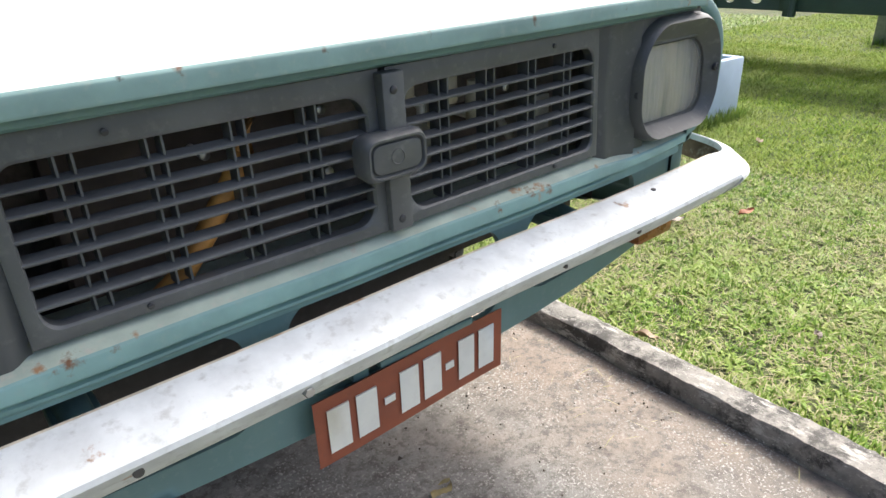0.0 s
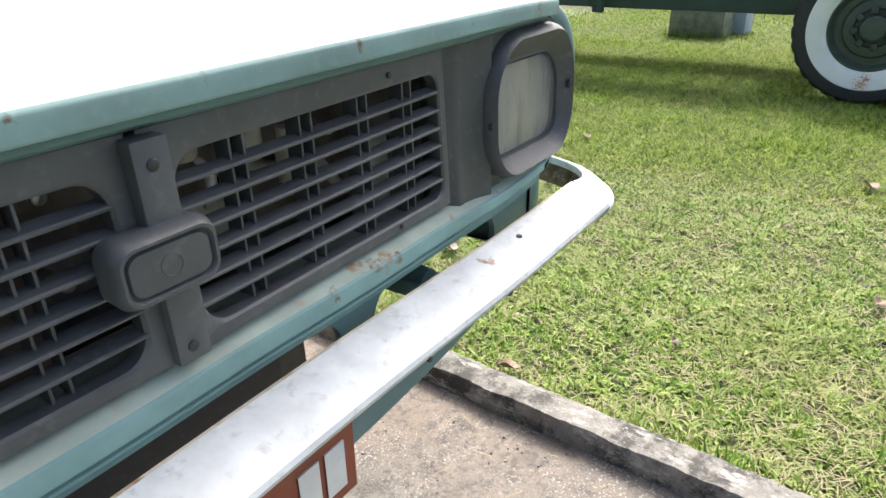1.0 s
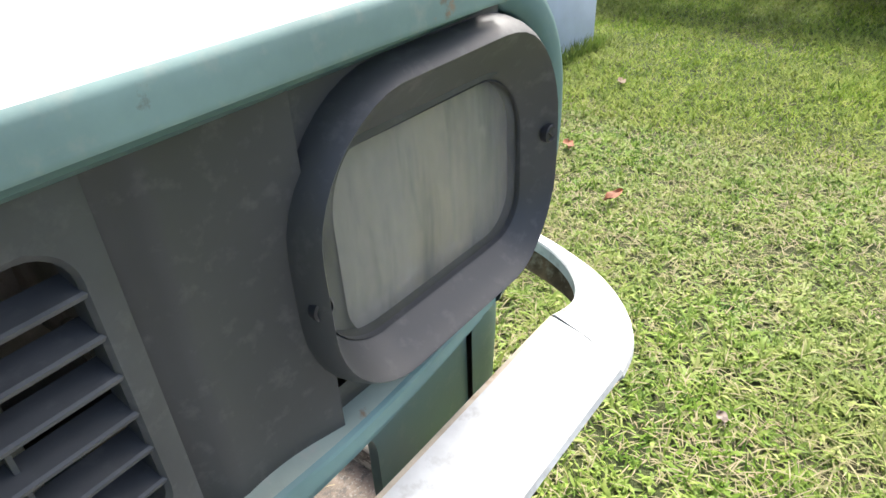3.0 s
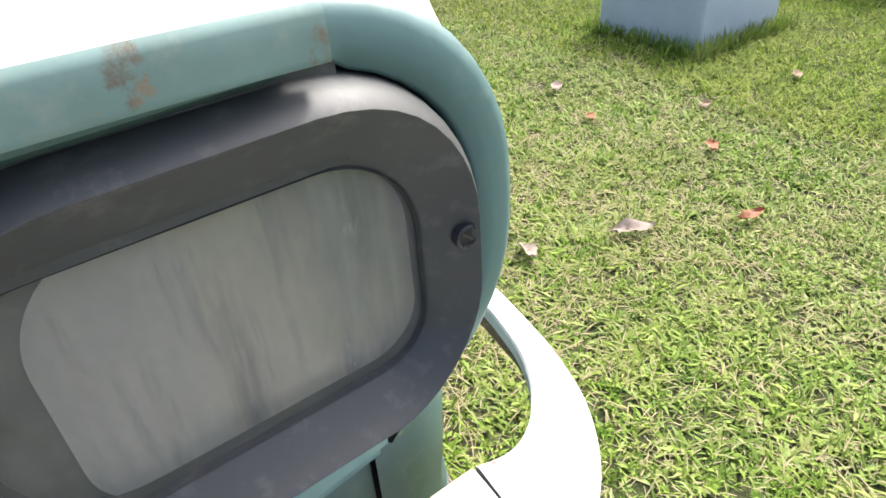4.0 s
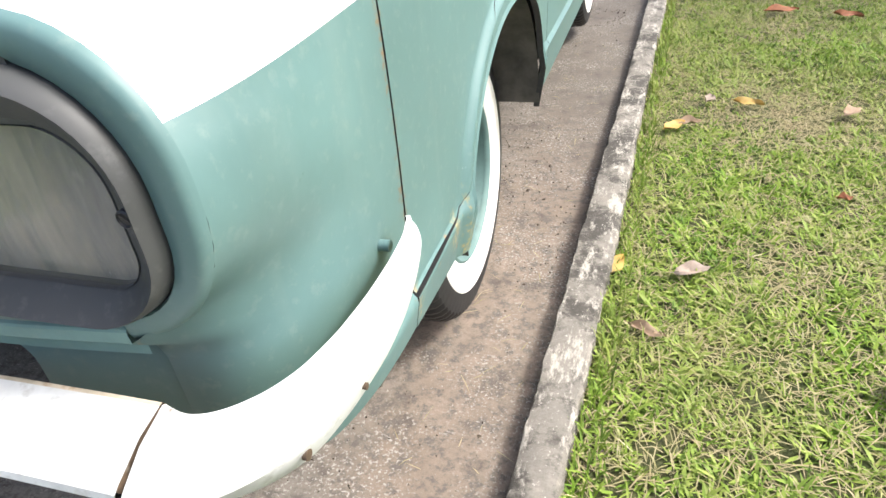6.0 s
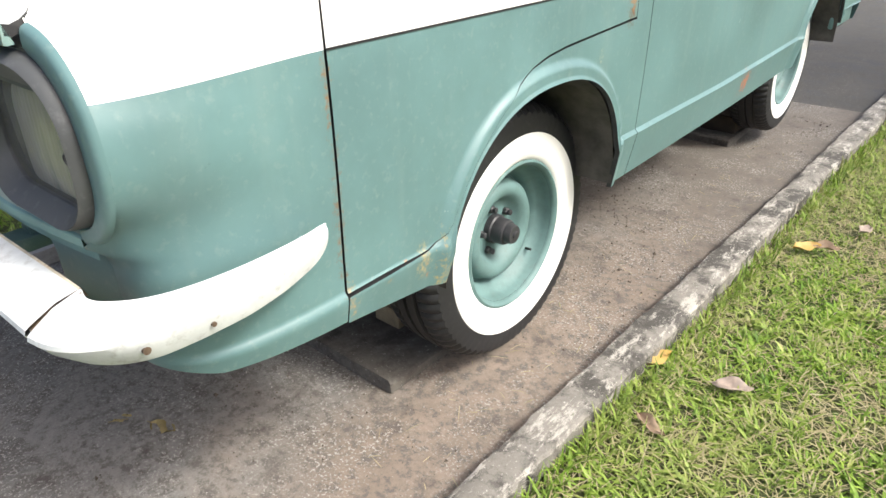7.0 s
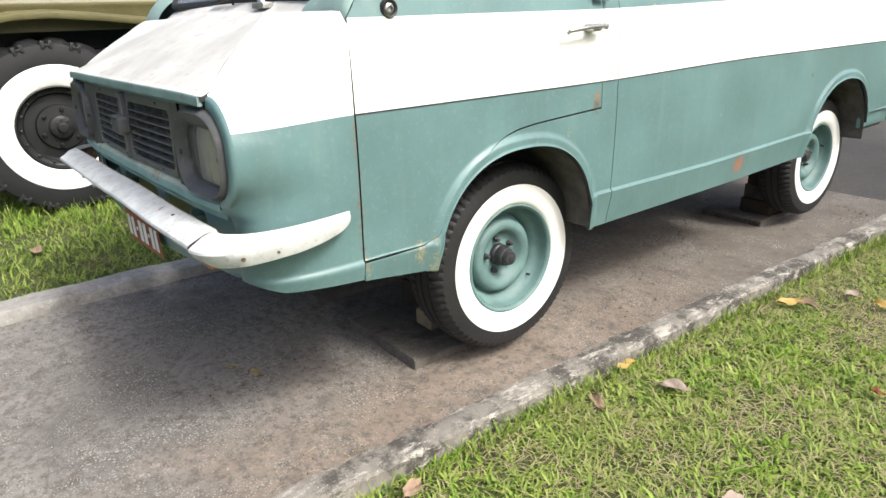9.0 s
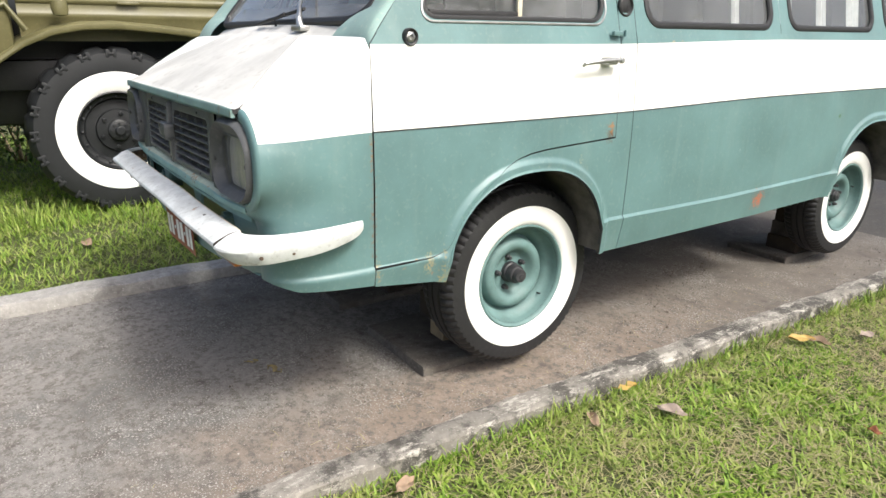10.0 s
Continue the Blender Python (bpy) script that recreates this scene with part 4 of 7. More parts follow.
hood_ob = part("bonnet", hood, [HOODLIP, HOOD, RUBBER], van, "weathered white bonnet with teal front edge")

# cowl under the windscreen
cowl = M()


def cowl_z(x):
    x = abs(x)
    return interp([(0.0, 1.396), (0.45, 1.391), (0.88, 1.375), (0.93, 1.365), (0.958, 1.345)], x)


rows = []
for y, dz in ((0.388, -0.012), (0.389, 0.0), (0.40, 0.003), (0.42, 0.012), (0.445, 0.032), (0.46, 0.04)):
    rows.append([(CX + x, y + (0.03 * (x / 0.9) ** 2 if y > 0.395 else 0), cowl_z(x) + dz) for x in np.linspace(-0.72, 0.72, 31)])
cowl.grid(rows)
part("cowl", cowl, HOOD, van)

# windscreen, pillars, roof and tail
def screen(x, t):
    return (CX + x * (1 - 0.10 * t), 0.452 + 0.028 * (x / 0.8) ** 2 + 0.36 * t, 1.437 + 0.44 * t)


def screen_loop(dx, d0, d1):
    lp = rrect(-0.765 - dx, 0.765 + dx, d0, d1, (0.12, 0.12, 0.12, 0.12), 8)
    return [screen(x, t) for x, t in lp]


ws = M()
lp = screen_loop(0, 0.0, 1.0)
inner_rows = [lp]
c = screen(0, 0.5)
for k in range(1, 6):
    q = 1 - k / 6
    inner_rows.append([screen(x * q, 0.5 + (t - 0.5) * q) for x, t in rrect(-0.765, 0.765, 0.0, 1.0, (0.12,) * 4, 8)])
ws.grid(inner_rows, 0, wrap=True)
ws.fan(inner_rows[-1])
part("windscreen", ws, GLASS, van, "dusty curved windscreen").visible_shadow = False
sl = M()
lpv = [Vector(p) for p in lp]
rows = []
for i in range(len(lpv)):
    d = (lpv[(i + 1) % len(lpv)] - lpv[i - 1]).normalized()
    o = d.cross(Vector((0, -0.7, 0.7))).normalized()
    n2 = d.cross(o)
    rows.append([lpv[i] + 0.017 * (math.cos(t) * o + math.sin(t) * n2) for t in [2 * math.pi * k / 8 for k in range(8)]])
sl.grid(rows + [rows[0]], 0, wrap=True)
part("windscreen_seal", sl, RUBBER, van)
pill = M()


def pillar_row(t):
    z = 1.437 + 0.44 * t
    yo = a_line(max(z, ST)) - 0.001
    a = (CX + side(yo, z), yo, z)
    b = screen(0.755, t)
    c = (a[0] - 0.018, min(a[1], b[1]) - 0.050)
    return [((1 - q) ** 2 * a[0] + 2 * q * (1 - q) * c[0] + q * q * b[0], (1 - q) ** 2 * a[1] + 2 * q * (1 - q) * c[1] + q * q * b[1], z) for q in [k / 8 for k in range(9)]]


pill.grid([pillar_row(t) for t in np.linspace(0.10, 1.0, 13)])
# the pillar's foot runs out to the wing and the cowl
top_row = pillar_row(0.10)
foot_row = [(CX + side(Y_D0, 1.352), Y_D0 - 0.001, 1.352), (SX + 0.960, 0.3885, 1.358), (SX + 0.945, 0.389, 1.364), (SX + 0.925, 0.389, 1.370), (SX + 0.90, 0.389, 1.3745), (SX + 0.87, 0.389, 1.3765), (SX + 0.83, 0.389, 1.378), (SX + 0.78, 0.389, 1.380), (SX + 0.72, 0.389, 1.382)]
foot = []
for k in range(9):
    t = k / 8
    row = []
    for j, (p, q) in enumerate(zip(foot_row, top_row)):
        c = ((p[0] + q[0]) / 2, p[1] * 0.75 + q[1] * 0.25, p[2] * 0.42 + q[2] * 0.58) if j else ((p[0] + q[0]) / 2, a_line(1.372) - 0.001, 1.372)
        row.append(tuple((1 - t) ** 2 * p[i] + 2 * t * (1 - t) * c[i] + t * t * q[i] for i in range(3)))
    foot.append(row)
pill.grid(foot)
both("windscreen_pillar", pill, PILLAR, van, "lightened teal windscreen pillar", 60)
roof = M()
rows = []
for y in np.linspace(0.78, 4.56, 20):
    h = 0.13 * (1 - ((y - 2.7) / 2.0) ** 6)
    rows.append([(CX + 0.85 * math.sin(a) , y, 1.855 + max(0.01, h) * math.cos(a) ** 0.8 if math.cos(a) > 0 else 1.855) for a in np.linspace(-math.pi / 2, math.pi / 2, 21)])
roof.grid(rows)
part("roof", roof, TEAL, van, "teal roof")
tail = M()
rows = []
for z in np.linspace(0.60, 1.90, 18):
    rows.append([(CX + (side(4.4, min(z, 1.86)) - 0.003) * x, Y_R + 0.05 * (1 - abs(x) ** 4), z) for x in np.linspace(-1, 1, 15)])
tail.grid(rows, lambda i, j: 1 if 7 <= i < 11 else 0)
part("tail_panel", tail, TW, van)

# wheel wells, floor and underside
for a in (AF, AR):
    m = M()
    ys2 = [a[0] + a[1] * math.cos(t) for t in np.linspace(math.pi, 0, 31)]
    cv = [(a[0] - a[1], bottom(a[0] - a[1]) - 0.0)] + [(y, arch_z(y, a)) for y in ys2] + [(a[0] + a[1], 0.53 if a is AF else 0.70)]
    m.grid([[(CX + x, y, z + 0.002) for y, z in cv] for x in (0.962, 0.935, 0.60, 0.43)])
    m.fan([(CX + 0.43, y, z) for y, z in cv])
    both("wheel_well", m, DARKMAT, van)
fl = M().box((CX - 0.44, 0.35, 0.50), (CX + 0.44, 4.45, 0.574))
for y0, y1 in ((0.42, 0.665), (1.46, 3.30), (4.10, 4.5)):
    part("floor_panel", M().box((CX - 0.915, y0, 0.575), (CX + 0.915, y1, 0.61)), DARKMAT, van)
for x in (-0.36, 0.30):
    part("chassis_rail", M().box((CX + x, 0.36, 0.42), (CX + x + 0.07, 4.4, 0.498)), DARKMAT, van)
for y in (1.15, 3.81):
    part("axle", M().tube([(CX - 0.7, y, 0.44), (CX + 0.7, y, 0.44)], 0.035).box((CX - 0.12, y - 0.12, 0.34), (CX + 0.12, y + 0.12, 0.52), bev=0.04), DARKMAT, van)
part("underbody", fl, DARKMAT, van)

# seats, steering wheel and curtains seen through the windows
for x in (-0.5, 0.42):
    st = M().box((CX + x - 0.24, 0.95, 0.95), (CX + x + 0.24, 1.40, 1.08), bev=0.04).box((CX + x - 0.24, 1.36, 1.02), (CX + x + 0.24, 1.48, 1.62), bev=0.05)
    part("front_seat", st, FABRIC, van)
for y in (2.2, 2.95, 3.7):
    st = M().box((CX - 0.85, y, 0.9), (CX + 0.55, y + 0.42, 1.05), bev=0.04)
    for k in range(3):
        st.box((CX - 0.84 + 0.47 * k, y + 0.36, 1.0), (CX - 0.40 + 0.47 * k, y + 0.47, 1.56), bev=0.05)
    part("bench_seat", st, FABRIC, van)
wl = M()
cw = Vector((CX - 0.42, 0.92, 1.42))
ring_rows = []
for k in range(37):
    t = 2 * math.pi * k / 36
    ring_rows.append(cw + 0.2 * (math.cos(t) * Vector((1, 0, 0)) + math.sin(t) * Vector((0, 0.55, 0.83))))
wl.tube(ring_rows, 0.013, seg=8, cap=False).tube([cw, cw + Vector((0, -0.3, -0.35))], 0.02)
part("steering_wheel", wl, RUBBER, van)
part("dashboard", M().box((CX - 0.8, 0.55, 1.2), (CX + 0.8, 0.78, 1.40), bev=0.04), FABRIC, van)
for y0, y1 in ((2.66, 2.80), (3.02, 3.12), (3.32, 3.46), (2.30, 2.36)):
    m = M()
    m.grid([[(CX + 0.82 + 0.012 * math.sin(k * 1.9), lerp(y0, y1, k / 16), z) for k in range(17)] for z in (1.25, 1.5, 1.85)])
    part("curtain", m, CURTAIN, van)
part("far_curtain", M().box((CX - 0.86, 2.0, 1.40), (CX - 0.84, 3.4, 1.84)), CURTAIN, van)

# ---- the van's front ----
def front(X, z):
    """The front face's y: slightly bowed in plan and leaning back."""
    return 0.008 + 0.03 * (X / 0.6) ** 2 * 0.5 + 0.06 * max(0, z - 0.9) * 0.6


# sheet under the bonnet edge and ledge under the grille
m = M()
m.grid([[(CX + 0.802 * x, y + 0.012 * abs(x) ** 4, z) for x in np.linspace(-1, 1, 21)] for y, z in ((0.03, 1.176), (0.006, 1.166), (0.003, 1.160), (0.004, 1.153), (0.010, 1.1485), (0.08, 1.147))])
part("grille_header", m, TEAL, van)
lip = M()
pr = [(0.10, 0.908), (0.035, 0.905), (0.014, 0.898), (0.001, 0.890), (-0.0025, 0.8875), (-0.0040, 0.884), (-0.0035, 0.866), (-0.0015, 0.863), (0.004, 0.8615), (0.012, 0.8605), (0.013, 0.855), (0.007, 0.852), (0.006, 0.849), (0.008, 0.8455), (0.014, 0.842), (0.014, 0.836)]
xl = np.linspace(-0.824, 0.824, 57)
thin = lambda x, z: z - max(0, z - 0.862) * 0.24 * sstep(0.47, 0.62, abs(x))
bead = lambda x, y, z: lerp(y, 0.013, sstep(0.47, 0.60, abs(x))) if z < 0.862 else y
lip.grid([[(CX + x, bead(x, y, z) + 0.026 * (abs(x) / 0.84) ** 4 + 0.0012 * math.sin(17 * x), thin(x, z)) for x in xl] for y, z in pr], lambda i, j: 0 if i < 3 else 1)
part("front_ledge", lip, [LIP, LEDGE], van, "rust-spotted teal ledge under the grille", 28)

# lower front sheet with rounded openings
val = M()
VZ0, VZ1, VY = 0.603, 0.850, 0.018


def val_pt(x, z):
    z += 0.060 * (abs(x) / 0.822) ** 1.6 * max(0, (0.70 - z) / 0.097)
    return (CX + x, VY + 0.040 * (x / 0.82) ** 4 + 0.05 * max(0, 0.66 - z), z)


holes = [(-0.655, -0.262), (-0.198, 0.230), (0.297, 0.655)]
edges_x = [-0.822, -0.232, 0.264, 0.822]
for k, (h0, h1) in enumerate(holes):
    x0, x1 = edges_x[k], edges_x[k + 1]
    loop = rrect(h0, h1, 0.669, 0.839, (0.045, 0.045, 0.05, 0.055), 8)
    inn = []
    for p, q in zip(loop, loop[1:] + loop[:1]):
        nn = max(1, int(math.dist(p, q) / 0.02))
        inn += [(lerp(p[0], q[0], i / nn), lerp(p[1], q[1], i / nn)) for i in range(nn)]
    cxx, czz = (h0 + h1) / 2, 0.752
    out = []
    for x, z in inn:
        dx, dz = x - cxx, z - czz
        t = min([q for q in ((x1 - cxx) / dx if dx > 1e-6 else 9, (x0 - cxx) / dx if dx < -1e-6 else 9, (VZ1 - czz) / dz if dz > 1e-6 else 9, (VZ0 - czz) / dz if dz < -1e-6 else 9)])
        out.append((cxx + dx * t, czz + dz * t))
    for c in ((x0, VZ0), (x1, VZ0), (x0, VZ1), (x1, VZ1)):
        kk = min(range(len(out)), key=lambda q: (out[q][0] - c[0]) ** 2 + (out[q][1] - c[1]) ** 2)
        out[kk] = c
    rws = [[val_pt(lerp(o[0], i[0], t), lerp(o[1], i[1], t)) for o, i in zip(out, inn)] for t in (0, 0.5, 0.93, 1)]
    rws.append([(p[0], p[1] + 0.012, p[2]) for p in rws[-1]])
    val.grid(rws, 0, wrap=True)
val.grid([[val_pt(x, VZ0) for x in xl], [(CX + x, VY + 0.03, val_pt(x, VZ0)[2] - 0.006) for x in xl], [(CX + x, VY + 0.06, val_pt(x, VZ0)[2] + 0.01) for x in xl]])
for xs in ((-0.252, -0.208), (0.238, 0.288)):
    val.grid([[(CX + x, VY + 0.006, z) for x in xs] for z in (0.845, 0.63)])
part("lower_front_panel", val, TEAL, van, "teal lower front panel with open slots", 50)
# crossmember and bumper arms behind the slots
both("seam_backing", M().box((CX + 0.79, 0.075, 0.67), (CX + 0.88, 0.08, 0.86)), DARKMAT, van)
# black sheet added behind the slots, standing in for the shade inside
part("dark_slot_backing", M().box((CX - 0.78, 0.20, 0.60), (CX + 0.26, 0.215, 0.86)), HUB, van)
both("splash_panel", M().box((CX + 0.63, 0.07, 0.83), (CX + 0.64, 0.64, 1.14)), DARKMAT, van)
part("crossmember", M().box((CX - 0.8, 0.30, 0.665), (CX + 0.8, 0.36, 0.80), bev=0.01), DARKMAT, van)
for s in (-1, 1):
    cm = M()
    cm.box((CX + s * 0.47 - 0.03, -0.01, 0.745), (CX + s * 0.47 + 0.03, 0.32, 0.775), bev=0.005)
    cm.tube([(CX + s * 0.47, 0.05, 0.77), (CX + s * 0.47, 0.26, 0.79)], 0.022)
    part("bumper_arm", cm, TEAL, van)
bay = M()
bay.grid([[(CX - 0.80, 0.36, 0.80), (CX + 0.80, 0.36, 0.80)], [(CX - 0.80, 0.36, 1.18), (CX + 0.80, 0.36, 1.18)]])
bay.grid([[(CX - 0.53, 0.06, 0.88), (CX - 0.53, 0.36, 0.88)], [(CX - 0.53, 0.06, 1.15), (CX - 0.53, 0.36, 1.15)]])
bay.grid([[(CX + 0.53, 0.06, 0.88), (CX + 0.53, 0.36, 0.88)], [(CX + 0.53, 0.06, 1.15), (CX + 0.53, 0.36, 1.15)]])
bay.grid([[(CX - 0.8, 0.08, 1.145), (CX + 0.8, 0.08, 1.145)], [(CX - 0.8, 0.36, 1.145), (CX + 0.8, 0.36, 1.145)]])
part("engine_bay", bay, BAY, van)
part("radiator", M().box((CX - 0.42, 0.16, 0.86), (CX - 0.06, 0.21, 1.10), bev=0.01), RED_DARK, van)
part("coolant_hose", M().tube([(-0.186, 0.066, 1.12), (-0.205, 0.066, 1.06), (-0.24, 0.066, 1.01), (-0.275, 0.066, 0.964), (-0.315, 0.066, 0.92), (-0.37, 0.07, 0.88), (-0.40, 0.08, 0.85)], 0.015), HOSE, van, "orange rubber hose behind the grille")
part("fluid_bottle", M().revolve([(0.0, -0.03), (0.017, -0.03), (0.018, 0.015), (0.014, 0.02), (0.014, 0.04), (0, 0.04)], (0.228, 0.085, 1.045), "z", 18), CREAM, van, "cream plastic fluid bottle")
part("fluid_bottle", M().revolve([(0.0, -0.03), (0.013, -0.03), (0.014, 0.015), (0.010, 0.02), (0.010, 0.03), (0, 0.03)], (0.137, 0.085, 1.055), "z", 18), CREAM, van, "cream plastic fluid bottle")
BAYSTEEL = paint("grey bay steel", (0.26, 0.25, 0.22), 0.7, 0.3, (0.05, 0.04, 0.03), 0.4, 20.0)
part("bay_plate", M().box((0.365, 0.09, 0.925), (0.425, 0.10, 1.03), bev=0.003), BAYSTEEL, van)
part("bay_bracket", M().box((0.075, 0.10, 0.965), (0.145, 0.112, 1.034), bev=0.004).revolve([(0.008, 0.002), (0.008, -0.004), (0.005, -0.005), (0.0, -0.005)], (0.112, 0.10, 1.018), "y", 10), BAYSTEEL, van)
part("reservoir", M().revolve([(0.0, -0.024), (0.019, -0.024), (0.021, -0.020), (0.021, 0.020), (0.018, 0.026), (0.018, 0.034), (0.0, 0.034)], (0.192, 0.122, 1.072), "z", 18), CREAM, van, "yellowed plastic fluid reservoir")
part("reservoir", M().revolve([(0.0, -0.018), (0.022, -0.018), (0.024, -0.014), (0.024, 0.022), (0.015, 0.034), (0.0, 0.034)], (0.098, 0.125, 1.090), "z", 18), CREAM, van, "yellowed plastic fluid reservoir")
part("pipe_union", M().tube([(0.120, 0.100, 1.036), (0.120, 0.100, 1.056), (0.114, 0.112, 1.070)], [0.007, 0.008, 0.005]), PLATE_W, van)
part("bay_pipe", M().tube([(0.145, 0.13, 1.045), (0.19, 0.128, 1.040), (0.26, 0.13, 1.012), (0.33, 0.14, 1.000), (0.38, 0.15, 0.94)], 0.009), BAYSTEEL, van)
part("bay_box", M().box((0.17, 0.145, 0.965), (0.325, 0.185, 1.025), bev=0.008), RED_DARK, van)
for bx, bzz in ((0.492, 1.090), (0.488, 0.993), (0.315, 1.057), (-0.065, 1.085), (-0.245, 1.058), (-0.063, 0.991)):
    part("bay_bolt", M().revolve([(0.006, 0.05), (0.006, 0.004), (0.0075, 0.003), (0.0075, -0.002), (0.004, -0.004), (0.0, -0.004)], (bx, 0.10, bzz), "y", 10), STEEL, van)


# grille: two plastic frames, slats and ribs
def gpt(X, z, d=0.0):
    return (CX + X, front(X, z) + d, z)


def grille_half(s):
    gx0, gx1 = (0.006, 0.494)
    m = M()
    inn = rrect(0.034, 0.476, 0.926, 1.114, (0.022, 0.022, 0.03, 0.03), 6)
    cxx, czz = (gx0 + gx1) / 2, 1.02
    z0, z1 = 0.908, 1.146
    out = []
    for x, z in inn:
        dx, dz = x - cxx, z - czz
        t = min([q for q in ((gx1 - cxx) / dx if dx > 1e-6 else 9, (gx0 - cxx) / dx if dx < -1e-6 else 9, (z1 - czz) / dz if dz > 1e-6 else 9, (z0 - czz) / dz if dz < -1e-6 else 9)])
        out.append((cxx + dx * t, czz + dz * t))
    for c in ((gx0, z0), (gx1, z0), (gx0, z1), (gx1, z1)):
        kk = min(range(len(out)), key=lambda q: (out[q][0] - c[0]) ** 2 + (out[q][1] - c[1]) ** 2)
        out[kk] = c
    rws = [[gpt(s * o[0], o[1], 0.02) for o in out]]
    rws += [[gpt(s * lerp(o[0], i[0], t), lerp(o[1], i[1], t), d) for o, i in zip(out, inn)] for t, d in ((0, 0.0), (0.3, -0.002), (0.86, -0.002), (1, 0.0015))]
    rws.append([gpt(s * i[0], i[1], 0.02) for i in inn])
    m.grid(rws, 0, wrap=True)
    fr = part("grille_frame", m, GRILLE, van, "grey-black plastic grille frame", 35)
    for k in range(6):
        z = 0.928 + 0.186 * (k + 1) / 7
        q = M()
        q.grid([[gpt(s * x, z + dz, d) for x in np.linspace(0.030, 0.480, 14)] for d, dz in ((0.020, 0.0035), (0.003, 0.0012), (0.0, 0.0005), (-0.0015, -0.001), (-0.0005, -0.0038), (0.003, -0.0038), (0.020, -0.001), (0.020, 0.0035))])
        part("slat", q, GRILLE, fr, sharp=30)
    for X in (0.115, 0.215, 0.315, 0.410):
        q = M()
        for dx in (-0.009, 0.009):
            a, b = gpt(s * (X + dx) - 0.0014, 0.925, 0.022), gpt(s * (X + dx) + 0.0014, 1.115, 0.036)
            q.box((a[0], 0.010 + front(X, 1.0), 0.925), (b[0], 0.034 + front(X, 1.0), 1.115))
        part("rib", q, GRILLE, fr)
    for X, z in ((0.365, 0.917), (0.365, 1.130)):
        p = gpt(s * X, z, -0.003)
        q = M().revolve([(0.0045, 0.006), (0.0042, -0.0003), (0.003, -0.001), (0, -0.0012)], p, "y", 14).box((p[0] - 0.0034, p[1] - 0.0017, p[2] - 0.0006), (p[0] + 0.0034, p[1] - 0.0009, p[2] + 0.0006), 1)
        part("screw", q, [HUB, DARKMAT], fr)
    return fr


grille_half(1)
grille_half(-1)
post = M().box((CX - 0.014, -0.004, 0.908), (CX + 0.024, 0.03, 1.142), bev=0.003)
post_ob = part("grille_post", post, GRILLE, van)
for z in (0.926, 1.118):
    part("screw", M().revolve([(0.0065, 0.006), (0.0062, -0.0005), (0.004, -0.002), (0, -0.0022)], (CX + 0.004, -0.005, z), "y", 14), HUB, post_ob)
# badge: a rounded frame with a recessed face and a plain disc
bd = M()
oo = rrect(CX - 0.062, CX + 0.042, 0.999, 1.061, (0.018, 0.018, 0.018, 0.018), 6)


def inset_loop(lp, d):
    c0 = (sum(p[0] for p in lp) / len(lp), sum(p[1] for p in lp) / len(lp))
    w = max(p[0] for p in lp) - c0[0]
    h = max(p[1] for p in lp) - c0[1]
    return [(c0[0] + (p[0] - c0[0]) * (w - d) / w, c0[1] + (p[1] - c0[1]) * (h - d) / h) for p in lp]


rws = []
for d, y in ((-0.002, 0.01), (-0.003, -0.013), (0.0, -0.022), (0.0025, -0.026), (0.0055, -0.026), (0.0075, -0.020), (0.0088, -0.020), (0.0105, -0.024), (0.013, -0.0245)):
    rws.append([(x, y, z) for x, z in inset_loop(oo, d)])
bd.grid(rws, 0, wrap=True)
bd.fan(rws[-1])
badge = part("badge", bd, GRILLE, van, "grey-black plastic badge frame with plain face", 30)
part("badge_disc", M().revolve([(0.012, 0.002), (0.012, -0.0006), (0.0105, -0.0008), (0.010, 0.0), (0, 0.0)], (CX - 0.010, -0.0246, 1.030), "y", 24), GRILLE, badge)

# headlamps
BZ = rrect(0.580, 0.903, 0.898, 1.146, (0.095, 0.110, 0.10, 0.09), 10)
LZ = rrect(0.606, 0.861, 0.931, 1.090, (0.040, 0.062, 0.050, 0.060), 10)
RZ = rrect(0.642, 0.872, 0.915, 1.094, (0.040, 0.060, 0.062, 0.045), 10)


def between(a, b, t):
    return [(lerp(p[0], q[0], t), lerp(p[1], q[1], t)) for p, q in zip(a, b)]


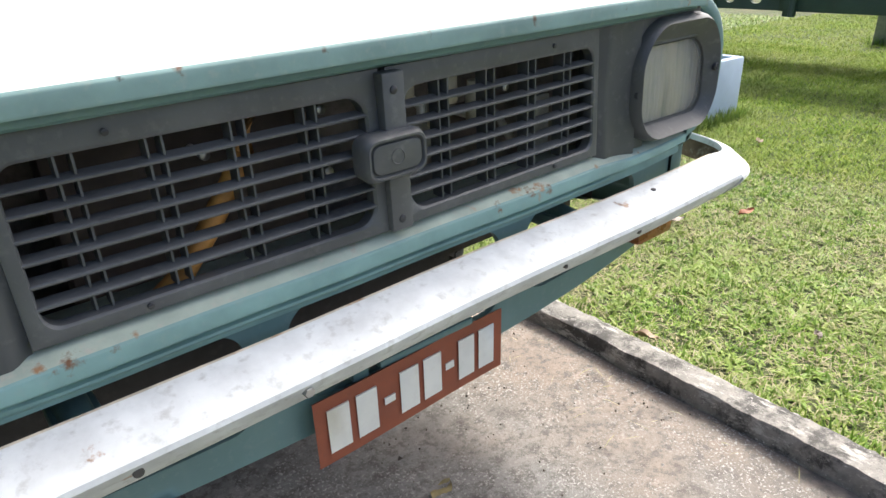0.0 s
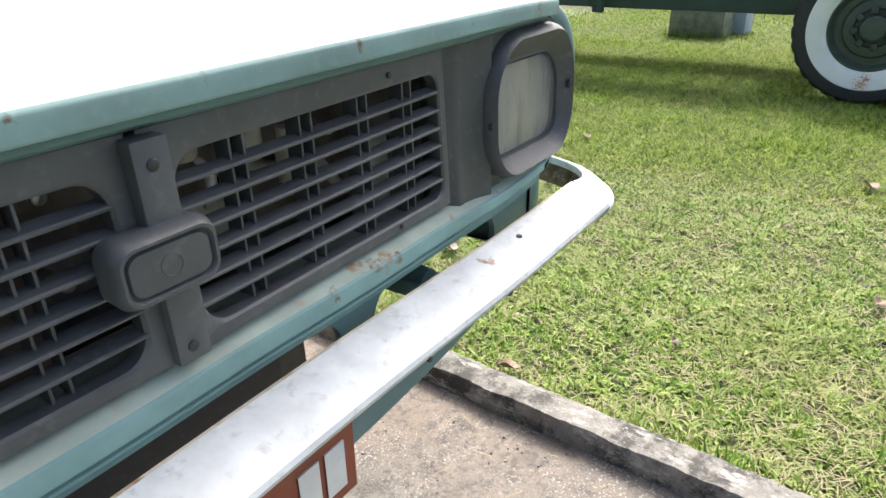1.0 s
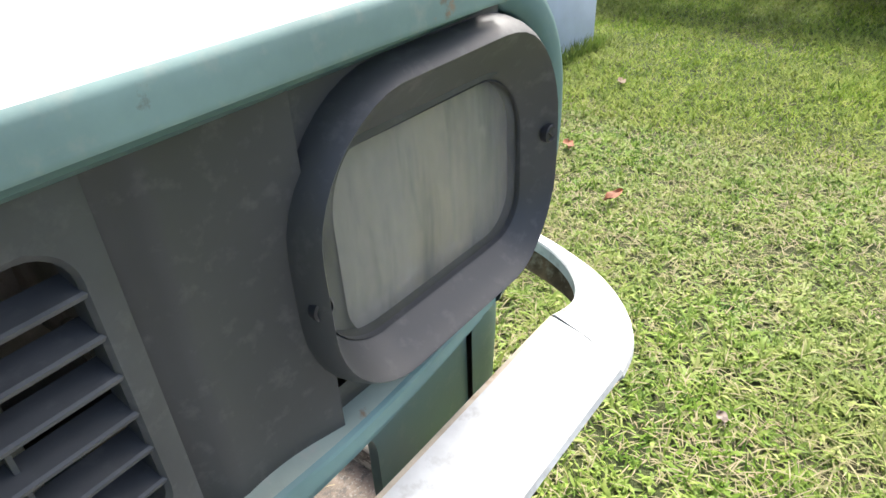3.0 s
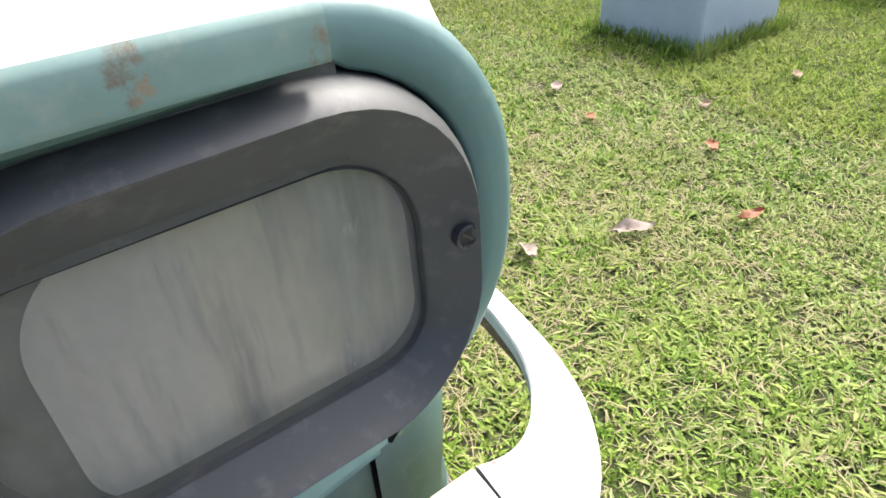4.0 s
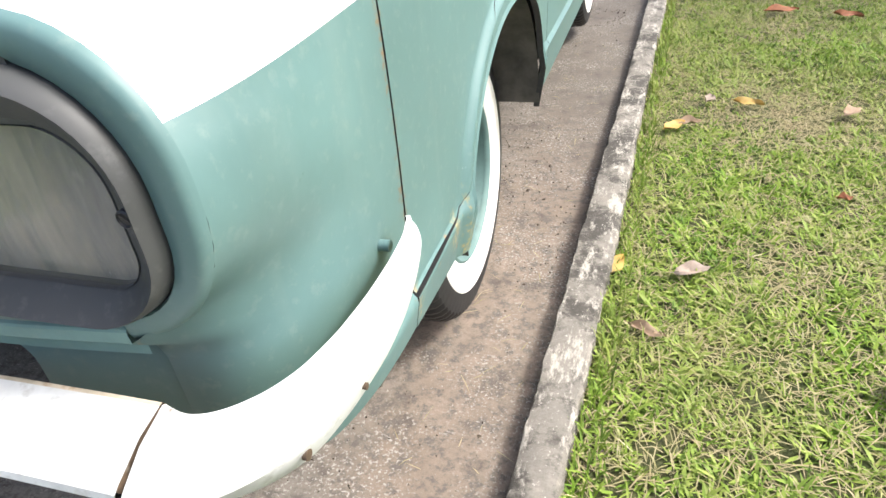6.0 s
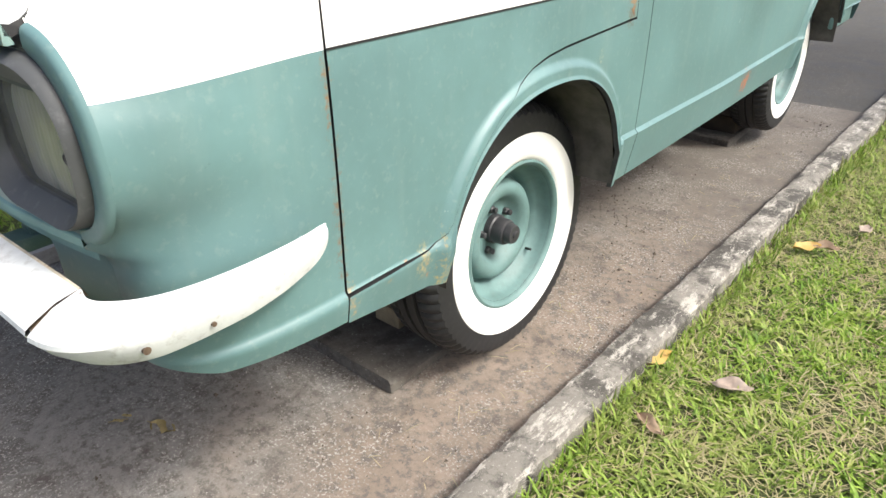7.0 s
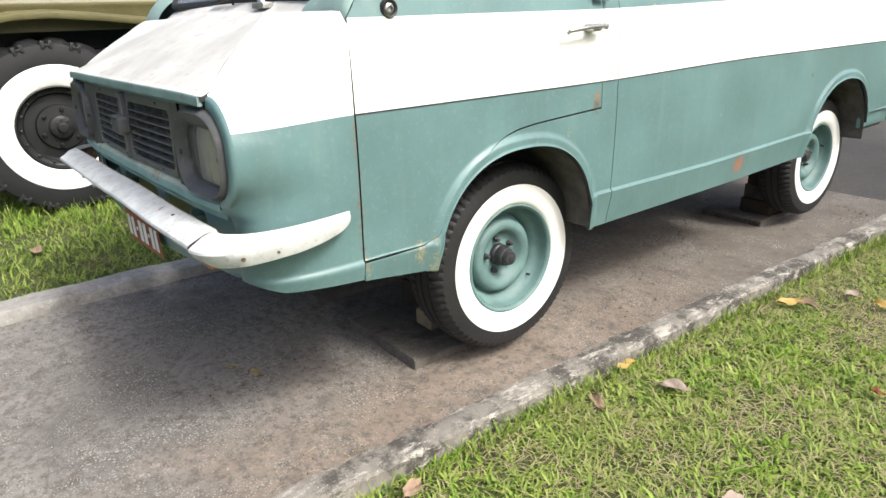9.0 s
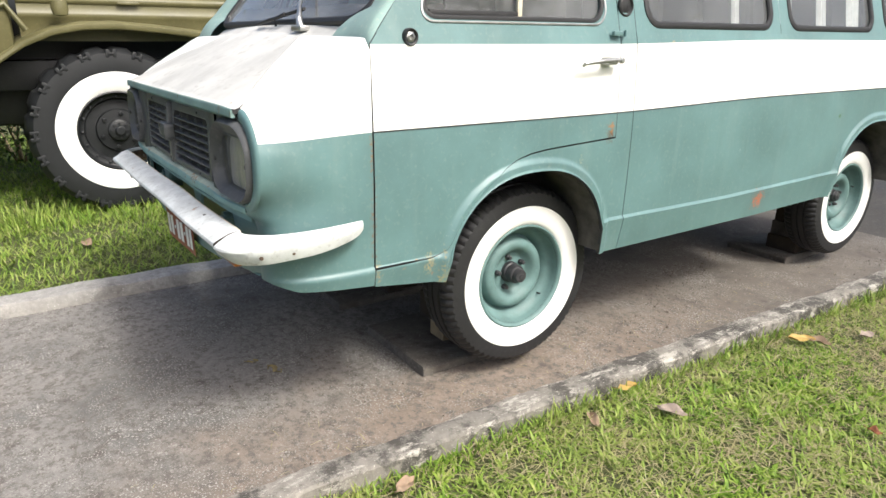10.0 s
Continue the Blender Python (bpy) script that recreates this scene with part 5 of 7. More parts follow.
def headlamp(mir):
    f = (lambda q: q.mirrored()) if mir else (lambda q: q)
    hs = M()
    hs.grid([[(x, 0.012 + 0.016 * sstep(0.51, 0.483, x) + 0.012 * math.sin(math.pi * min(1, max(0, (x - 0.483) / 0.12))) * (1 - 0.5 * abs(z - 1.02) / 0.13), z) for x in [0.484 + 0.114 * k / 20 for k in range(21)]] for z in np.linspace(0.880, 1.150, 9)])
    # the plate runs on behind the surround's rounded corners
    hs.grid([[(x, 0.020 + 0.004 * sstep(0.6, 0.7, x), z) for x in (0.596, 0.66, 0.74, 0.82)] for z in (1.094, 1.12, 1.151)])
    hs.grid([[(x, 0.024, z) for x in (0.596, 0.62, 0.645)] for z in (0.885, 0.90, 0.912)])
    hs.grid([[(0.484, 0.03, z), (0.484, 0.07, z)] for z in (0.884, 1.15)])
    h = part("headlamp", f(hs), BEZEL, van, "headlamp in black plastic housing with clouded glass")
    bz = M()
    rw = []
    # a broad visor face along the top and inner side, a narrow one elsewhere
    crest = [0.22 + 0.10 * sstep(0.70, 0.60, x) for x, z in BZ]
    rise = [-0.004 - 0.004 * sstep(0.74, 0.60, x) for x, z in BZ]
    for f0, t1, y in ((0, 0, 0.036), (0, 0, 0.0235), (0.05, 0, 0.0175), (0.2, 0, 0.0105), (0.45, 0, 0.005), (0.85, 0, 0.001), (0.96, 0, 0.0), (1.0, 0.02, 0.0005), (1.0, 0.08, 0.003), (1.0, 0.5, 0.014), (1.0, 0.90, 0.0245), (1.0, 0.96, 0.027), (1.0, 0.985, 0.025), (1.0, 1.0, 0.028), (1.0, 1.0, 0.06)):
        row = []
        for (x, z), (u, v), cr, ri in zip(BZ, LZ, crest, rise):
            cr = min(0.52, cr)
            t = cr * f0 + (1 - cr) * t1
            row.append((lerp(x, u, t), y + ri * min(1, f0 * 1.1) * (1 - t1) + 0.012 * (z - 0.9) + 0.009 * sstep(0.80, 0.91, x) * (1 - t1), lerp(z, v, t)))
        rw.append(row)
    bz.grid(rw, 0, wrap=True)
    part("lamp_surround", f(bz), BEZEL, h, "faded black plastic lamp surround", 40)
    cx, cz = 0.73, 1.015

    def dome(loop, y0, bulge):
        q = M()
        rows = [[(cx + (x - cx) * k, y0 - bulge * (1 - k * k) + 0.012 * (z - 0.9), cz + (z - cz) * k) for x, z in loop] for k in (1.02, 0.9, 0.75, 0.55, 0.35, 0.15)]
        q.grid(rows, 0, wrap=True)
        q.fan(rows[-1])
        return q

    part("lamp_reflector", f(dome(RZ, 0.040, 0.004)), LENS, h, "clouded grey lamp reflector")
    bowl = M().grid([[(x, 0.030, z) for x, z in LZ], [(x, 0.043, z) for x, z in LZ]], 0, wrap=True)
    bowl.fan([(x, 0.043, z) for x, z in LZ])
    part("lamp_bowl", f(bowl), BOWL, h)
    glass = part("lamp_glass", f(dome(LZ, 0.030, 0.008)), LAMP_GLASS, h, "dirty clouded lamp glass")
    glass.visible_shadow = False
    for x, z in ((0.886, 1.021), (0.589, 1.008)):
        p = (x, 0.011 if x > 0.8 else 0.004, z)
        s = M().revolve([(0.0088, 0.004), (0.0088, -0.002), (0.007, -0.003), (0.0062, -0.001), (0, -0.001)], p, "y", 18).box((p[0] - 0.0055, p[1] - 0.0025, p[2] - 0.0011), (p[0] + 0.0055, p[1] - 0.0008, p[2] + 0.0011), 1, turn=Matrix.Rotation(radians(40), 3, "Y"))
        part("screw", f(s), [HUB, DARKMAT], h)
    # teal flange between the surround and the wing's crease
    fg = M()
    ou = rrect(0.40, EX1, EZ0, EZ1, (ERB, ERT, 0.05, 0.05), 10)
    inn = BZ
    n = 11
    seq = list(range(0, 2 * n))
    a, b = [], []
    for k in seq:
        a.append(ou[k])
        b.append(inn[k])
    # run the flange on along the top and bottom towards the middle
    a = [(0.815, EZ0)] + [p for p in a if p[0] > 0.8155] + [(0.815, crease_top) for crease_top in [EZ1 - ERT + math.sqrt(max(0, ERT ** 2 - (0.815 - (EX1 - ERT)) ** 2))]]
    bb = [(0.815, 0.898)] + [p for p in b if p[0] > 0.8155] + [(0.815, 1.149)]
    na = len(a)
    res = []
    for i in range(na):
        g = i * (len(bb) - 1) / (na - 1)
        k = min(len(bb) - 2, int(g))
        res.append((lerp(bb[k][0], bb[k + 1][0], g - k), lerp(bb[k][1], bb[k + 1][1], g - k)))
    rw = []
    for t, y in ((0.0, FY), (0.05, FY - 0.005), (0.13, FY - 0.0095), (0.28, FY - 0.012), (0.6, FY - 0.0135), (0.92, FY - 0.0135), (0.99, FY - 0.010), (1.0, FY - 0.004), (1.0, 0.05)):
        rw.append([(lerp(p[0], q[0], t * 0.97), y, lerp(p[1], q[1], t * 0.97)) for p, q in zip(a, res)])
    fg.grid(rw)
    part("lamp_flange", f(fg), TEAL, h, "teal flange round the lamp", 60)


headlamp(False)
headlamp(True)

# bumper
SEC = [(0.004, 0.812), (0.0, 0.825), (-0.003, 0.830), (-0.0075, 0.8297), (-0.040, 0.8235), (-0.078, 0.806), (-0.086, 0.801), (-0.0885, 0.794), (-0.081, 0.781), (-0.055, 0.752), (-0.043, 0.740), (-0.034, 0.737)]
INN = [(-0.030, 0.742), (-0.045, 0.753), (-0.070, 0.780), (-0.078, 0.792), (-0.040, 0.817), (-0.004, 0.822)]
cb = M()
rw = []
for k in range(61):
    X = lerp(-0.873, 0.873, k / 60)
    b = -0.012 + 0.0012 * math.sin(9 * X)
    dz = 0.0015 * math.sin(7 * X + 1)
    rw.append([(CX + X, y + b, z + dz) for y, z in SEC + INN])
cb.grid(rw, lambda i, j: 2 if j < 3 else 0 if j < 11 else 1, wrap=True)
bumper = part("bumper", cb, [BUMPER, BUMPER_IN, EDGE], van, "chipped white painted steel bumper with rust spots", 35)
OUT = [(0.866, -0.0995), (0.905, -0.094), (0.945, -0.074), (0.980, -0.039), (1.003, 0.0), (1.020, 0.06), (1.030, 0.14), (1.031, 0.21), (1.022, 0.285), (1.006, 0.325), (0.994, 0.332)]
INR = [(0.866, -0.014), (0.892, 0.006), (0.920, 0.018), (0.945, 0.045), (0.962, 0.08), (0.974, 0.13), (0.982, 0.19), (0.986, 0.25), (0.988, 0.29), (0.988, 0.325), (0.989, 0.332)]
TOPZ = [0.830, 0.830, 0.830, 0.830, 0.830, 0.831, 0.833, 0.836, 0.838, 0.838, 0.836]
OTZ = [0.800, 0.800, 0.801, 0.803, 0.807, 0.813, 0.821, 0.828, 0.834, 0.836, 0.836]
BTZ = [0.738, 0.740, 0.743, 0.747, 0.751, 0.757, 0.763, 0.774, 0.789, 0.802, 0.812]


def resample(pts, n):
    d = [0]
    for a, b in zip(pts, pts[1:]):
        d.append(d[-1] + math.dist(a, b))
    return [[float(np.interp(t, d, [p[k] for p in pts])) for k in range(len(pts[0]))] for t in np.linspace(0, d[-1], n)]


rw = []
INR = [i if k in (0, 9, 10) else (lerp(o[0], i[0], 0.70), lerp(o[1], i[1], 0.70)) for k, (o, i) in enumerate(zip(OUT, INR))]
allp = [(*o, *i, tz, oz, bz) for o, i, tz, oz, bz in zip(OUT, INR, TOPZ, OTZ, BTZ)]
allp = np.array(resample(allp, 60))
for _ in range(6):
    allp[1:-1] = 0.25 * allp[:-2] + 0.5 * allp[1:-1] + 0.25 * allp[2:]
for kc, (ox, oy, ix, iy, tz, oz, bz) in enumerate(allp.tolist()):
    nx, ny = ox - ix, oy - iy
    L = math.hypot(nx, ny) or 1
    nx, ny = nx / L, ny / L
    dn = 0.035 * L / 0.09 + 0.018 * (1 - sstep(0, 22, kc))
    row = [(ix, iy, tz - 0.014), (ix, iy, tz), (lerp(ix, ox, 0.04), lerp(iy, oy, 0.04), tz + 0.002), (lerp(ix, ox, 0.5), lerp(iy, oy, 0.5), lerp(tz, oz, 0.35) + 0.001), (ox - nx * 0.010, oy - ny * 0.010, oz + 0.001), (ox - nx * 0.002, oy - ny * 0.002, oz - 0.005),
           (ox, oy, oz - 0.012), (ox - nx * dn * 0.25, oy - ny * dn * 0.25, lerp(oz, bz, 0.5)), (ox - nx * dn * 0.8, oy - ny * dn * 0.8, lerp(oz, bz, 0.9)), (ox - nx * dn, oy - ny * dn, bz), (ox - nx * dn * 1.2, oy - ny * dn * 1.2, bz + 0.004),
           (ox - nx * (dn * 1.0 + 0.006), oy - ny * (dn * 1.0 + 0.006), lerp(oz, bz, 0.8)), (ox - nx * (0.012), oy - ny * 0.012, oz - 0.012), (lerp(ix, ox, 0.4), lerp(iy, oy, 0.4), tz - 0.012)]
    rw.append(row)
cp = M()
cp.grid(rw, lambda i, j: 0 if j < 9 else 1, wrap=True)
cp.fan(rw[-1])
cp.fan(rw[0])
for q in (cp, cp.mirrored()):
    part("corner_piece", q, [BUMPER, BUMPER_IN], bumper, "white wrap-round bumper end", 35)
# bolt heads and empty bolt holes
for x, mt, r in ((-0.241, STEEL, 0.0085), (-0.455, DARKMAT, 0.0065), (0.269, DARKMAT, 0.004), (0.483, DARKMAT, 0.006)):
    b = -0.012
    part("bumper_bolt" if mt is STEEL else "bolt_hole", M().revolve([(r, 0.004), (r, -0.0032 if mt is not STEEL else -0.007), (r * 0.8, -0.0035 if mt is not STEEL else -0.009), (0, -0.0035 if mt is not STEEL else -0.009)], (x, b - 0.080, 0.780), "y", 6 if mt is STEEL else 14), mt, bumper)
for x, y, r in ((0.592, -0.047, 0.0055),):
    part("bolt_hole", M().revolve([(r, -0.002), (r, 0.0012), (0, 0.0012)], (x, y, 0.8240), "z", 14), DARKMAT, bumper)
part("bolt_hole", M().revolve([(0.006, -0.004), (0.006, 0.001), (0, 0.0012)], (0.997, 0.000, 0.775), "x", 14), RUSTY, bumper)
part("bolt_hole", M().revolve([(0.004, -0.004), (0.004, 0.001), (0, 0.0012)], (1.0205, 0.09, 0.780), "x", 14), RUSTY, bumper)
for q in (M().box((0.615, -0.010, 0.674), (0.745, 0.03, 0.706), bev=0.010),):
    both("bumper_stay", M().tube([(0.935, 0.30, 0.808), (0.972, 0.300, 0.810)], 0.008, seg=12), TEAL, van, "teal stub that holds the bumper end")
both("indicator_lamp", q, AMBER, van, "amber plastic indicator under the bumper")

# registration plate with plain bars for its writing
pl = M()
pw = [(-0.200 + 0.402 * k / 12) for k in range(13)]
pl.grid([[(x, -0.006 + 0.004 * math.sin(9 * x) + 0.10 * (0.697 - z) * 0.25 + dy, z - 0.013) for x in pw] for z, dy in ((0.697, 0.004), (0.699, 0.0), (0.66, 0.0), (0.61, 0.0), (0.573, 0.0), (0.574, 0.004))])
plate = part("registration_plate", pl, PLATE, van, "rust-red metal plate with white painted bars")
for x, w, z0, z1 in ((-0.159, 0.040, 0.594, 0.676), (-0.106, 0.040, 0.594, 0.676), (-0.061, 0.022, 0.630, 0.643), (-0.019, 0.040, 0.594, 0.676), (0.032, 0.040, 0.594, 0.676), (0.072, 0.020, 0.630, 0.643), (0.112, 0.038, 0.594, 0.676), (0.161, 0.038, 0.594, 0.676)):
    ym = lambda xx, z: -0.0075 + 0.004 * math.sin(9 * xx) + 0.10 * (0.697 - z) * 0.25
    q = M()
    q.grid([[(xx, ym(xx, z) - 0.0012, z - 0.013) for xx in (x - w / 2, x + w / 2)] for z in (z1, z0)])
    q.grid([[(x - w / 2, ym(x, z1) + 0.002, z1 - 0.013), (x + w / 2, ym(x, z1) + 0.002, z1 - 0.013)], [(x - w / 2, ym(x, z1) - 0.0012, z1 - 0.013), (x + w / 2, ym(x, z1) - 0.0012, z1 - 0.013)]])
    part("bar", q, PLATE_W, plate)
part("plate_bracket", M().box((-0.07, -0.004, 0.684), (0.13, 0.020, 0.697), bev=0.003).box((-0.12, 0.0, 0.68), (-0.09, 0.020, 0.72), bev=0.003), TEAL, van)

# wipers
part("wiper", M().tube([(CX - 0.12, 0.435, 1.437), (CX + 0.05, 0.44, 1.455), (CX + 0.30, 0.47, 1.487)], 0.007).tube([(CX + 0.10, 0.43, 1.425), (CX + 0.10, 0.425, 1.452), (CX + 0.16, 0.445, 1.472)], 0.006), RUBBER, van, "black wiper with worn arm")
part("wiper", M().tube([(CX + 0.36, 0.425, 1.418), (CX + 0.355, 0.425, 1.448), (CX + 0.28, 0.46, 1.50), (CX + 0.15, 0.56, 1.60)], [0.016, 0.012, 0.007, 0.006]).box((CX + 0.33, 0.40, 1.405), (CX + 0.42, 0.44, 1.425), bev=0.004), STEEL, van, "bare metal wiper arm")
part("filler_cap", M().revolve([(0.040, -0.012), (0.040, 0.010), (0.034, 0.014), (0.028, 0.006), (0.014, 0.008), (0.0, 0.012)], (CX + side(1.525, 1.505), 1.525, 1.505), "x", 26), RUBBER, van, "round black filler cap")
part("rear_skirt", M().box((SX + 0.94, 4.08, 0.60), (SX + 0.965, 4.5, 0.705), bev=0.008, turn=None), TEAL, van)
part("rear_skirt", M().box((CX - 0.945, 4.08, 0.60), (CX - 0.92, 4.5, 0.705), bev=0.008), TEAL, van)


# wheels, axis along x, outer face to +x
TYRE_R = 0.382
prof = [(0.205, -0.085), (0.27, -0.105), (0.33, -0.108), (0.358, -0.102), (0.372, -0.088), (0.380, -0.070), (0.382, -0.046), (0.374, -0.043), (0.374, -0.036), (0.383, -0.033), (0.384, -0.006), (0.375, -0.004), (0.375, 0.004), (0.384, 0.006),
        (0.383, 0.033), (0.374, 0.036), (0.374, 0.043), (0.382, 0.046), (0.380, 0.070), (0.372, 0.088), (0.358, 0.102), (0.33, 0.108), (0.305, 0.108), (0.26, 0.106), (0.222, 0.094), (0.205, 0.085)]
tyre = M().revolve(prof, (0, 0, 0), "x", 210, ripple=lambda i, k: (-0.007 if (k % 3 == 0 and i in (3, 4, 5, 6, 17, 18, 19, 20)) else 0))
tyre_me = tyre.mesh("tyre", RUBBER, 30)
ww_me = M().revolve([(0.303, 0.1075), (0.301, 0.110), (0.28, 0.1105), (0.255, 0.1095), (0.236, 0.104), (0.226, 0.0985), (0.223, 0.094)], (0, 0, 0), "x", 96).mesh("white_wall", WHITEWALL, 40)
rim_me = M().revolve([(0.226, 0.088), (0.2235, 0.098), (0.217, 0.101), (0.210, 0.097), (0.206, 0.088), (0.203, 0.066), (0.196, 0.048), (0.186, 0.040), (0.176, 0.030), (0.168, 0.012), (0.1655, 0.004), (0.160, 0.004), (0.156, 0.018), (0.150, 0.040), (0.140, 0.050), (0.125, 0.053), (0.110, 0.048), (0.098, 0.034), (0.088, 0.018), (0.078, 0.012), (0.05, 0.012), (0.0, 0.012)], (0, 0, 0), "x", 72).mesh("rim", RIM, 50)
hub_me = M().revolve([(0.046, 0.010), (0.044, 0.030), (0.040, 0.034), (0.039, 0.062), (0.036, 0.068), (0.030, 0.070), (0.029, 0.086), (0.026, 0.092), (0.012, 0.093), (0.010, 0.098), (0.0, 0.099)], (0, 0, 0), "x", 32).mesh("hub_cap", HUB, 35)
nut_me = M().revolve([(0.012, 0.0), (0.012, 0.012), (0.009, 0.015), (0.009, 0.024), (0.006, 0.026), (0.0, 0.026)], (0.012, 0.068, 0.0), "x", 8).mesh("wheel_nut", HUB, 30)
valve_me = M().tube([(0.040, 0.185, 0.0), (0.062, 0.178, 0.0)], 0.004).mesh("valve", RUBBER)
for sx in (1, -1):
    for y, z in ((1.15, 0.437), (3.815, 0.437)):
        rim = part("wheel", rim_me, None, van, "teal steel wheel with white-walled tyre")
        turn = Matrix.Rotation(radians(0 if sx > 0 else 180), 4, "Z") @ Matrix.Rotation(radians(20 if y < 2 else 75), 4, "X")
        rim.matrix_basis = Matrix.Translation((CX + sx * 0.730, y, z)) @ turn @ Matrix.Scale(1.0 if y < 2 else 0.97, 4)
        part("tyre", tyre_me, None, rim, "worn black tyre", local=True)
        part("white_wall", ww_me, None, rim, "white painted tyre wall", local=True)
        part("hub_cap", hub_me, None, rim, "black painted hub", local=True).scale = (1.0 if y < 2 else 0.55, 1.0, 1.0)
        part("valve", valve_me, None, rim, local=True).rotation_euler = (radians(-60), 0, 0)
        for k in range(5):
            part("wheel_nut", nut_me, None, rim, local=True).rotation_euler = (radians(72 * k + 10), 0, 0)


# the body sags a degree to its left
ROLL = Matrix.Translation((0.85, 0, 0.9)) @ Matrix.Rotation(radians(-1.0), 4, "Y") @ Matrix.Translation((-0.85, 0, -0.9))
van.matrix_world = ROLL @ Matrix.Translation((CX, 2.2, 0.0))

# ---- stands under the van ----
WOOD_DK = paint("dark old timber", (0.045, 0.033, 0.022), 0.85, 0.3, (0.04, 0.03, 0.02), 0.5, 12.0, bumps=0.3)
def stand(name, x0, x1, y0, y1, seed, label):
    e = thing(name, ((x0 + x1) / 2, (y0 + y1) / 2, 0), label, "support stand", "stands under the minibus")
    rng = random.Random(seed)
    pad = M()
    rows = []
    for k, (z, ins) in enumerate(((0.0, 0.0), (0.034, 0.0), (0.041, 0.006))):
        lpp = rrect(x0 + ins, x1 - ins, y0 + ins, y1 - ins, (0.012,) * 4, 3)
        rows.append([(x + rng.uniform(-0.003, 0.003), y + rng.uniform(-0.003, 0.003), z) for x, y in lpp])
    pad.grid(rows, 0, wrap=True)
    pad.fan(rows[-1])
    part("concrete_pad", pad, PADMAT, e, "thin grey concrete pad")
    return e


chock = thing("timber_chock", (0.435, 1.02, 0.041), "small pale timber offcut beside the front tyre", "timber")
part("timber", M().box((0.38, 0.985, 0.0415), (0.49, 1.06, 0.115), bev=0.006), WOOD, chock)
for mir in (False, True):
    for y0, y1, nm in ((0.772, 1.30, "f"), (3.53, 3.95, "r")):
        x0, x1 = (0.145, 0.66) if nm == "f" else (0.25, 0.672)
        if mir:
            x0, x1 = 2 * CX - x1, 2 * CX - x0
        e = stand("axle_stand", x0, x1, y0, y1, 5 if nm == "f" else 8, "thin concrete pad with timber blocks under the axle")
        cx0 = (x0 + x1) / 2 - (-0.17 if mir else 0.17)
        yc = 1.16 if nm == "f" else 3.75
        if nm == "r":
            cx0 = (x0 + x1) / 2 + (-0.09 if mir else 0.09)
        for k in range(3 if nm == "f" else 4):
            w = (0.08 if nm == "f" else 0.10) - 0.01 * k
            zt = (0.42 - 0.041) / (3 if nm == "f" else 4)
            part("timber_block", M().box((cx0 - w, yc - 0.09 + 0.01 * k, 0.041 + zt * k), (cx0 + w, yc + 0.10, 0.041 + zt * (k + 1) - 0.001), bev=0.004), WOOD_DK if k % 2 == 0 else DARKMAT, e)

# ---- olive truck on the far side ----
truck = thing("army_truck", (-4.5, 0.24, 0.0), "olive green military truck with white-walled tyre", "truck")
TX, TY, TZ = -3.86, 0.325, 0.605
tp = [(0.30, -0.17), (0.42, -0.21), (0.54, -0.21), (0.61, -0.19), (0.648, -0.13), (0.658, -0.05), (0.658, 0.05), (0.648, 0.12), (0.61, 0.168), (0.53, 0.178), (0.45, 0.172), (0.36, 0.155), (0.30, 0.13)]
t_tyre = M().revolve(tp, (0, 0, 0), "x", 120, ripple=lambda i, k: (-0.022 if (k // 2) % 3 == 0 and i in (4, 5, 6, 7) else 0))
for k in range(20):
    a = 2 * math.pi * k / 20
    for dy in (-0.026, 0.026):
        q = M().box((0.145, dy - 0.014, 0.578), (0.176, dy + 0.014, 0.640), bev=0.005).box((0.150, dy * 0.3 - 0.012, 0.597), (0.178, dy * 0.3 + 0.012, 0.617), bev=0.004)
        R = Matrix.Rotation(a, 3, "X")
        t_tyre.add([R @ Vector(p) for p in q.v], q.f)
TRUBBER = paint("shiny black truck rubber", (0.008, 0.009, 0.010), 0.55, 0.25, (0.04, 0.04, 0.04), 0.2, 14.0, bumps=0.15)
t_tyre_me = t_tyre.mesh("tyre", TRUBBER, 35)
t_ww = M().revolve([(0.470, 0.174), (0.466, 0.1775), (0.45, 0.1775), (0.446, 0.1755), (0.442, 0.1770), (0.425, 0.172), (0.38, 0.163), (0.33, 0.148), (0.315, 0.140)], (0, 0, 0), "x", 96).mesh("white_wall", WHITEWALL, 40)
DISC = paint("black wheel paint", (0.010, 0.011, 0.012), 0.45, 0.25, (0.06, 0.06, 0.06), 0.3, 12.0)
t_rim = M().revolve([(0.32, 0.12), (0.318, 0.145), (0.308, 0.148), (0.300, 0.135), (0.292, 0.10), (0.285, 0.095), (0.262, 0.095), (0.255, 0.06), (0.245, 0.05), (0.175, 0.055), (0.165, 0.075), (0.09, 0.082), (0.085, 0.10), (0.075, 0.105), (0.0, 0.105)], (0, 0, 0), "x", 72).mesh("wheel", DISC, 40)
t_hub = M().revolve([(0.080, 0.08), (0.078, 0.115), (0.062, 0.12), (0.04, 0.122), (0.038, 0.14), (0.03, 0.148), (0, 0.15)], (0, 0, 0), "x", 30).mesh("hub", DISC, 35)
t_nut = M().revolve([(0.017, 0.0), (0.017, 0.018), (0.012, 0.022), (0.012, 0.03), (0, 0.03)], (0.072, 0.135, 0), "x", 6).mesh("wheel_nut", DISC, 30)
t_riv = M().revolve([(0.013, 0.0), (0.012, 0.008), (0.006, 0.012), (0, 0.012)], (0.095, 0.273, 0), "x", 10).mesh("rim_bolt", DISC, 30)
t_hb = M().revolve([(0.008, 0.0), (0.008, 0.008), (0, 0.010)], (0.118, 0.060, 0), "x", 6).mesh("hub_bolt", DISC, 30)


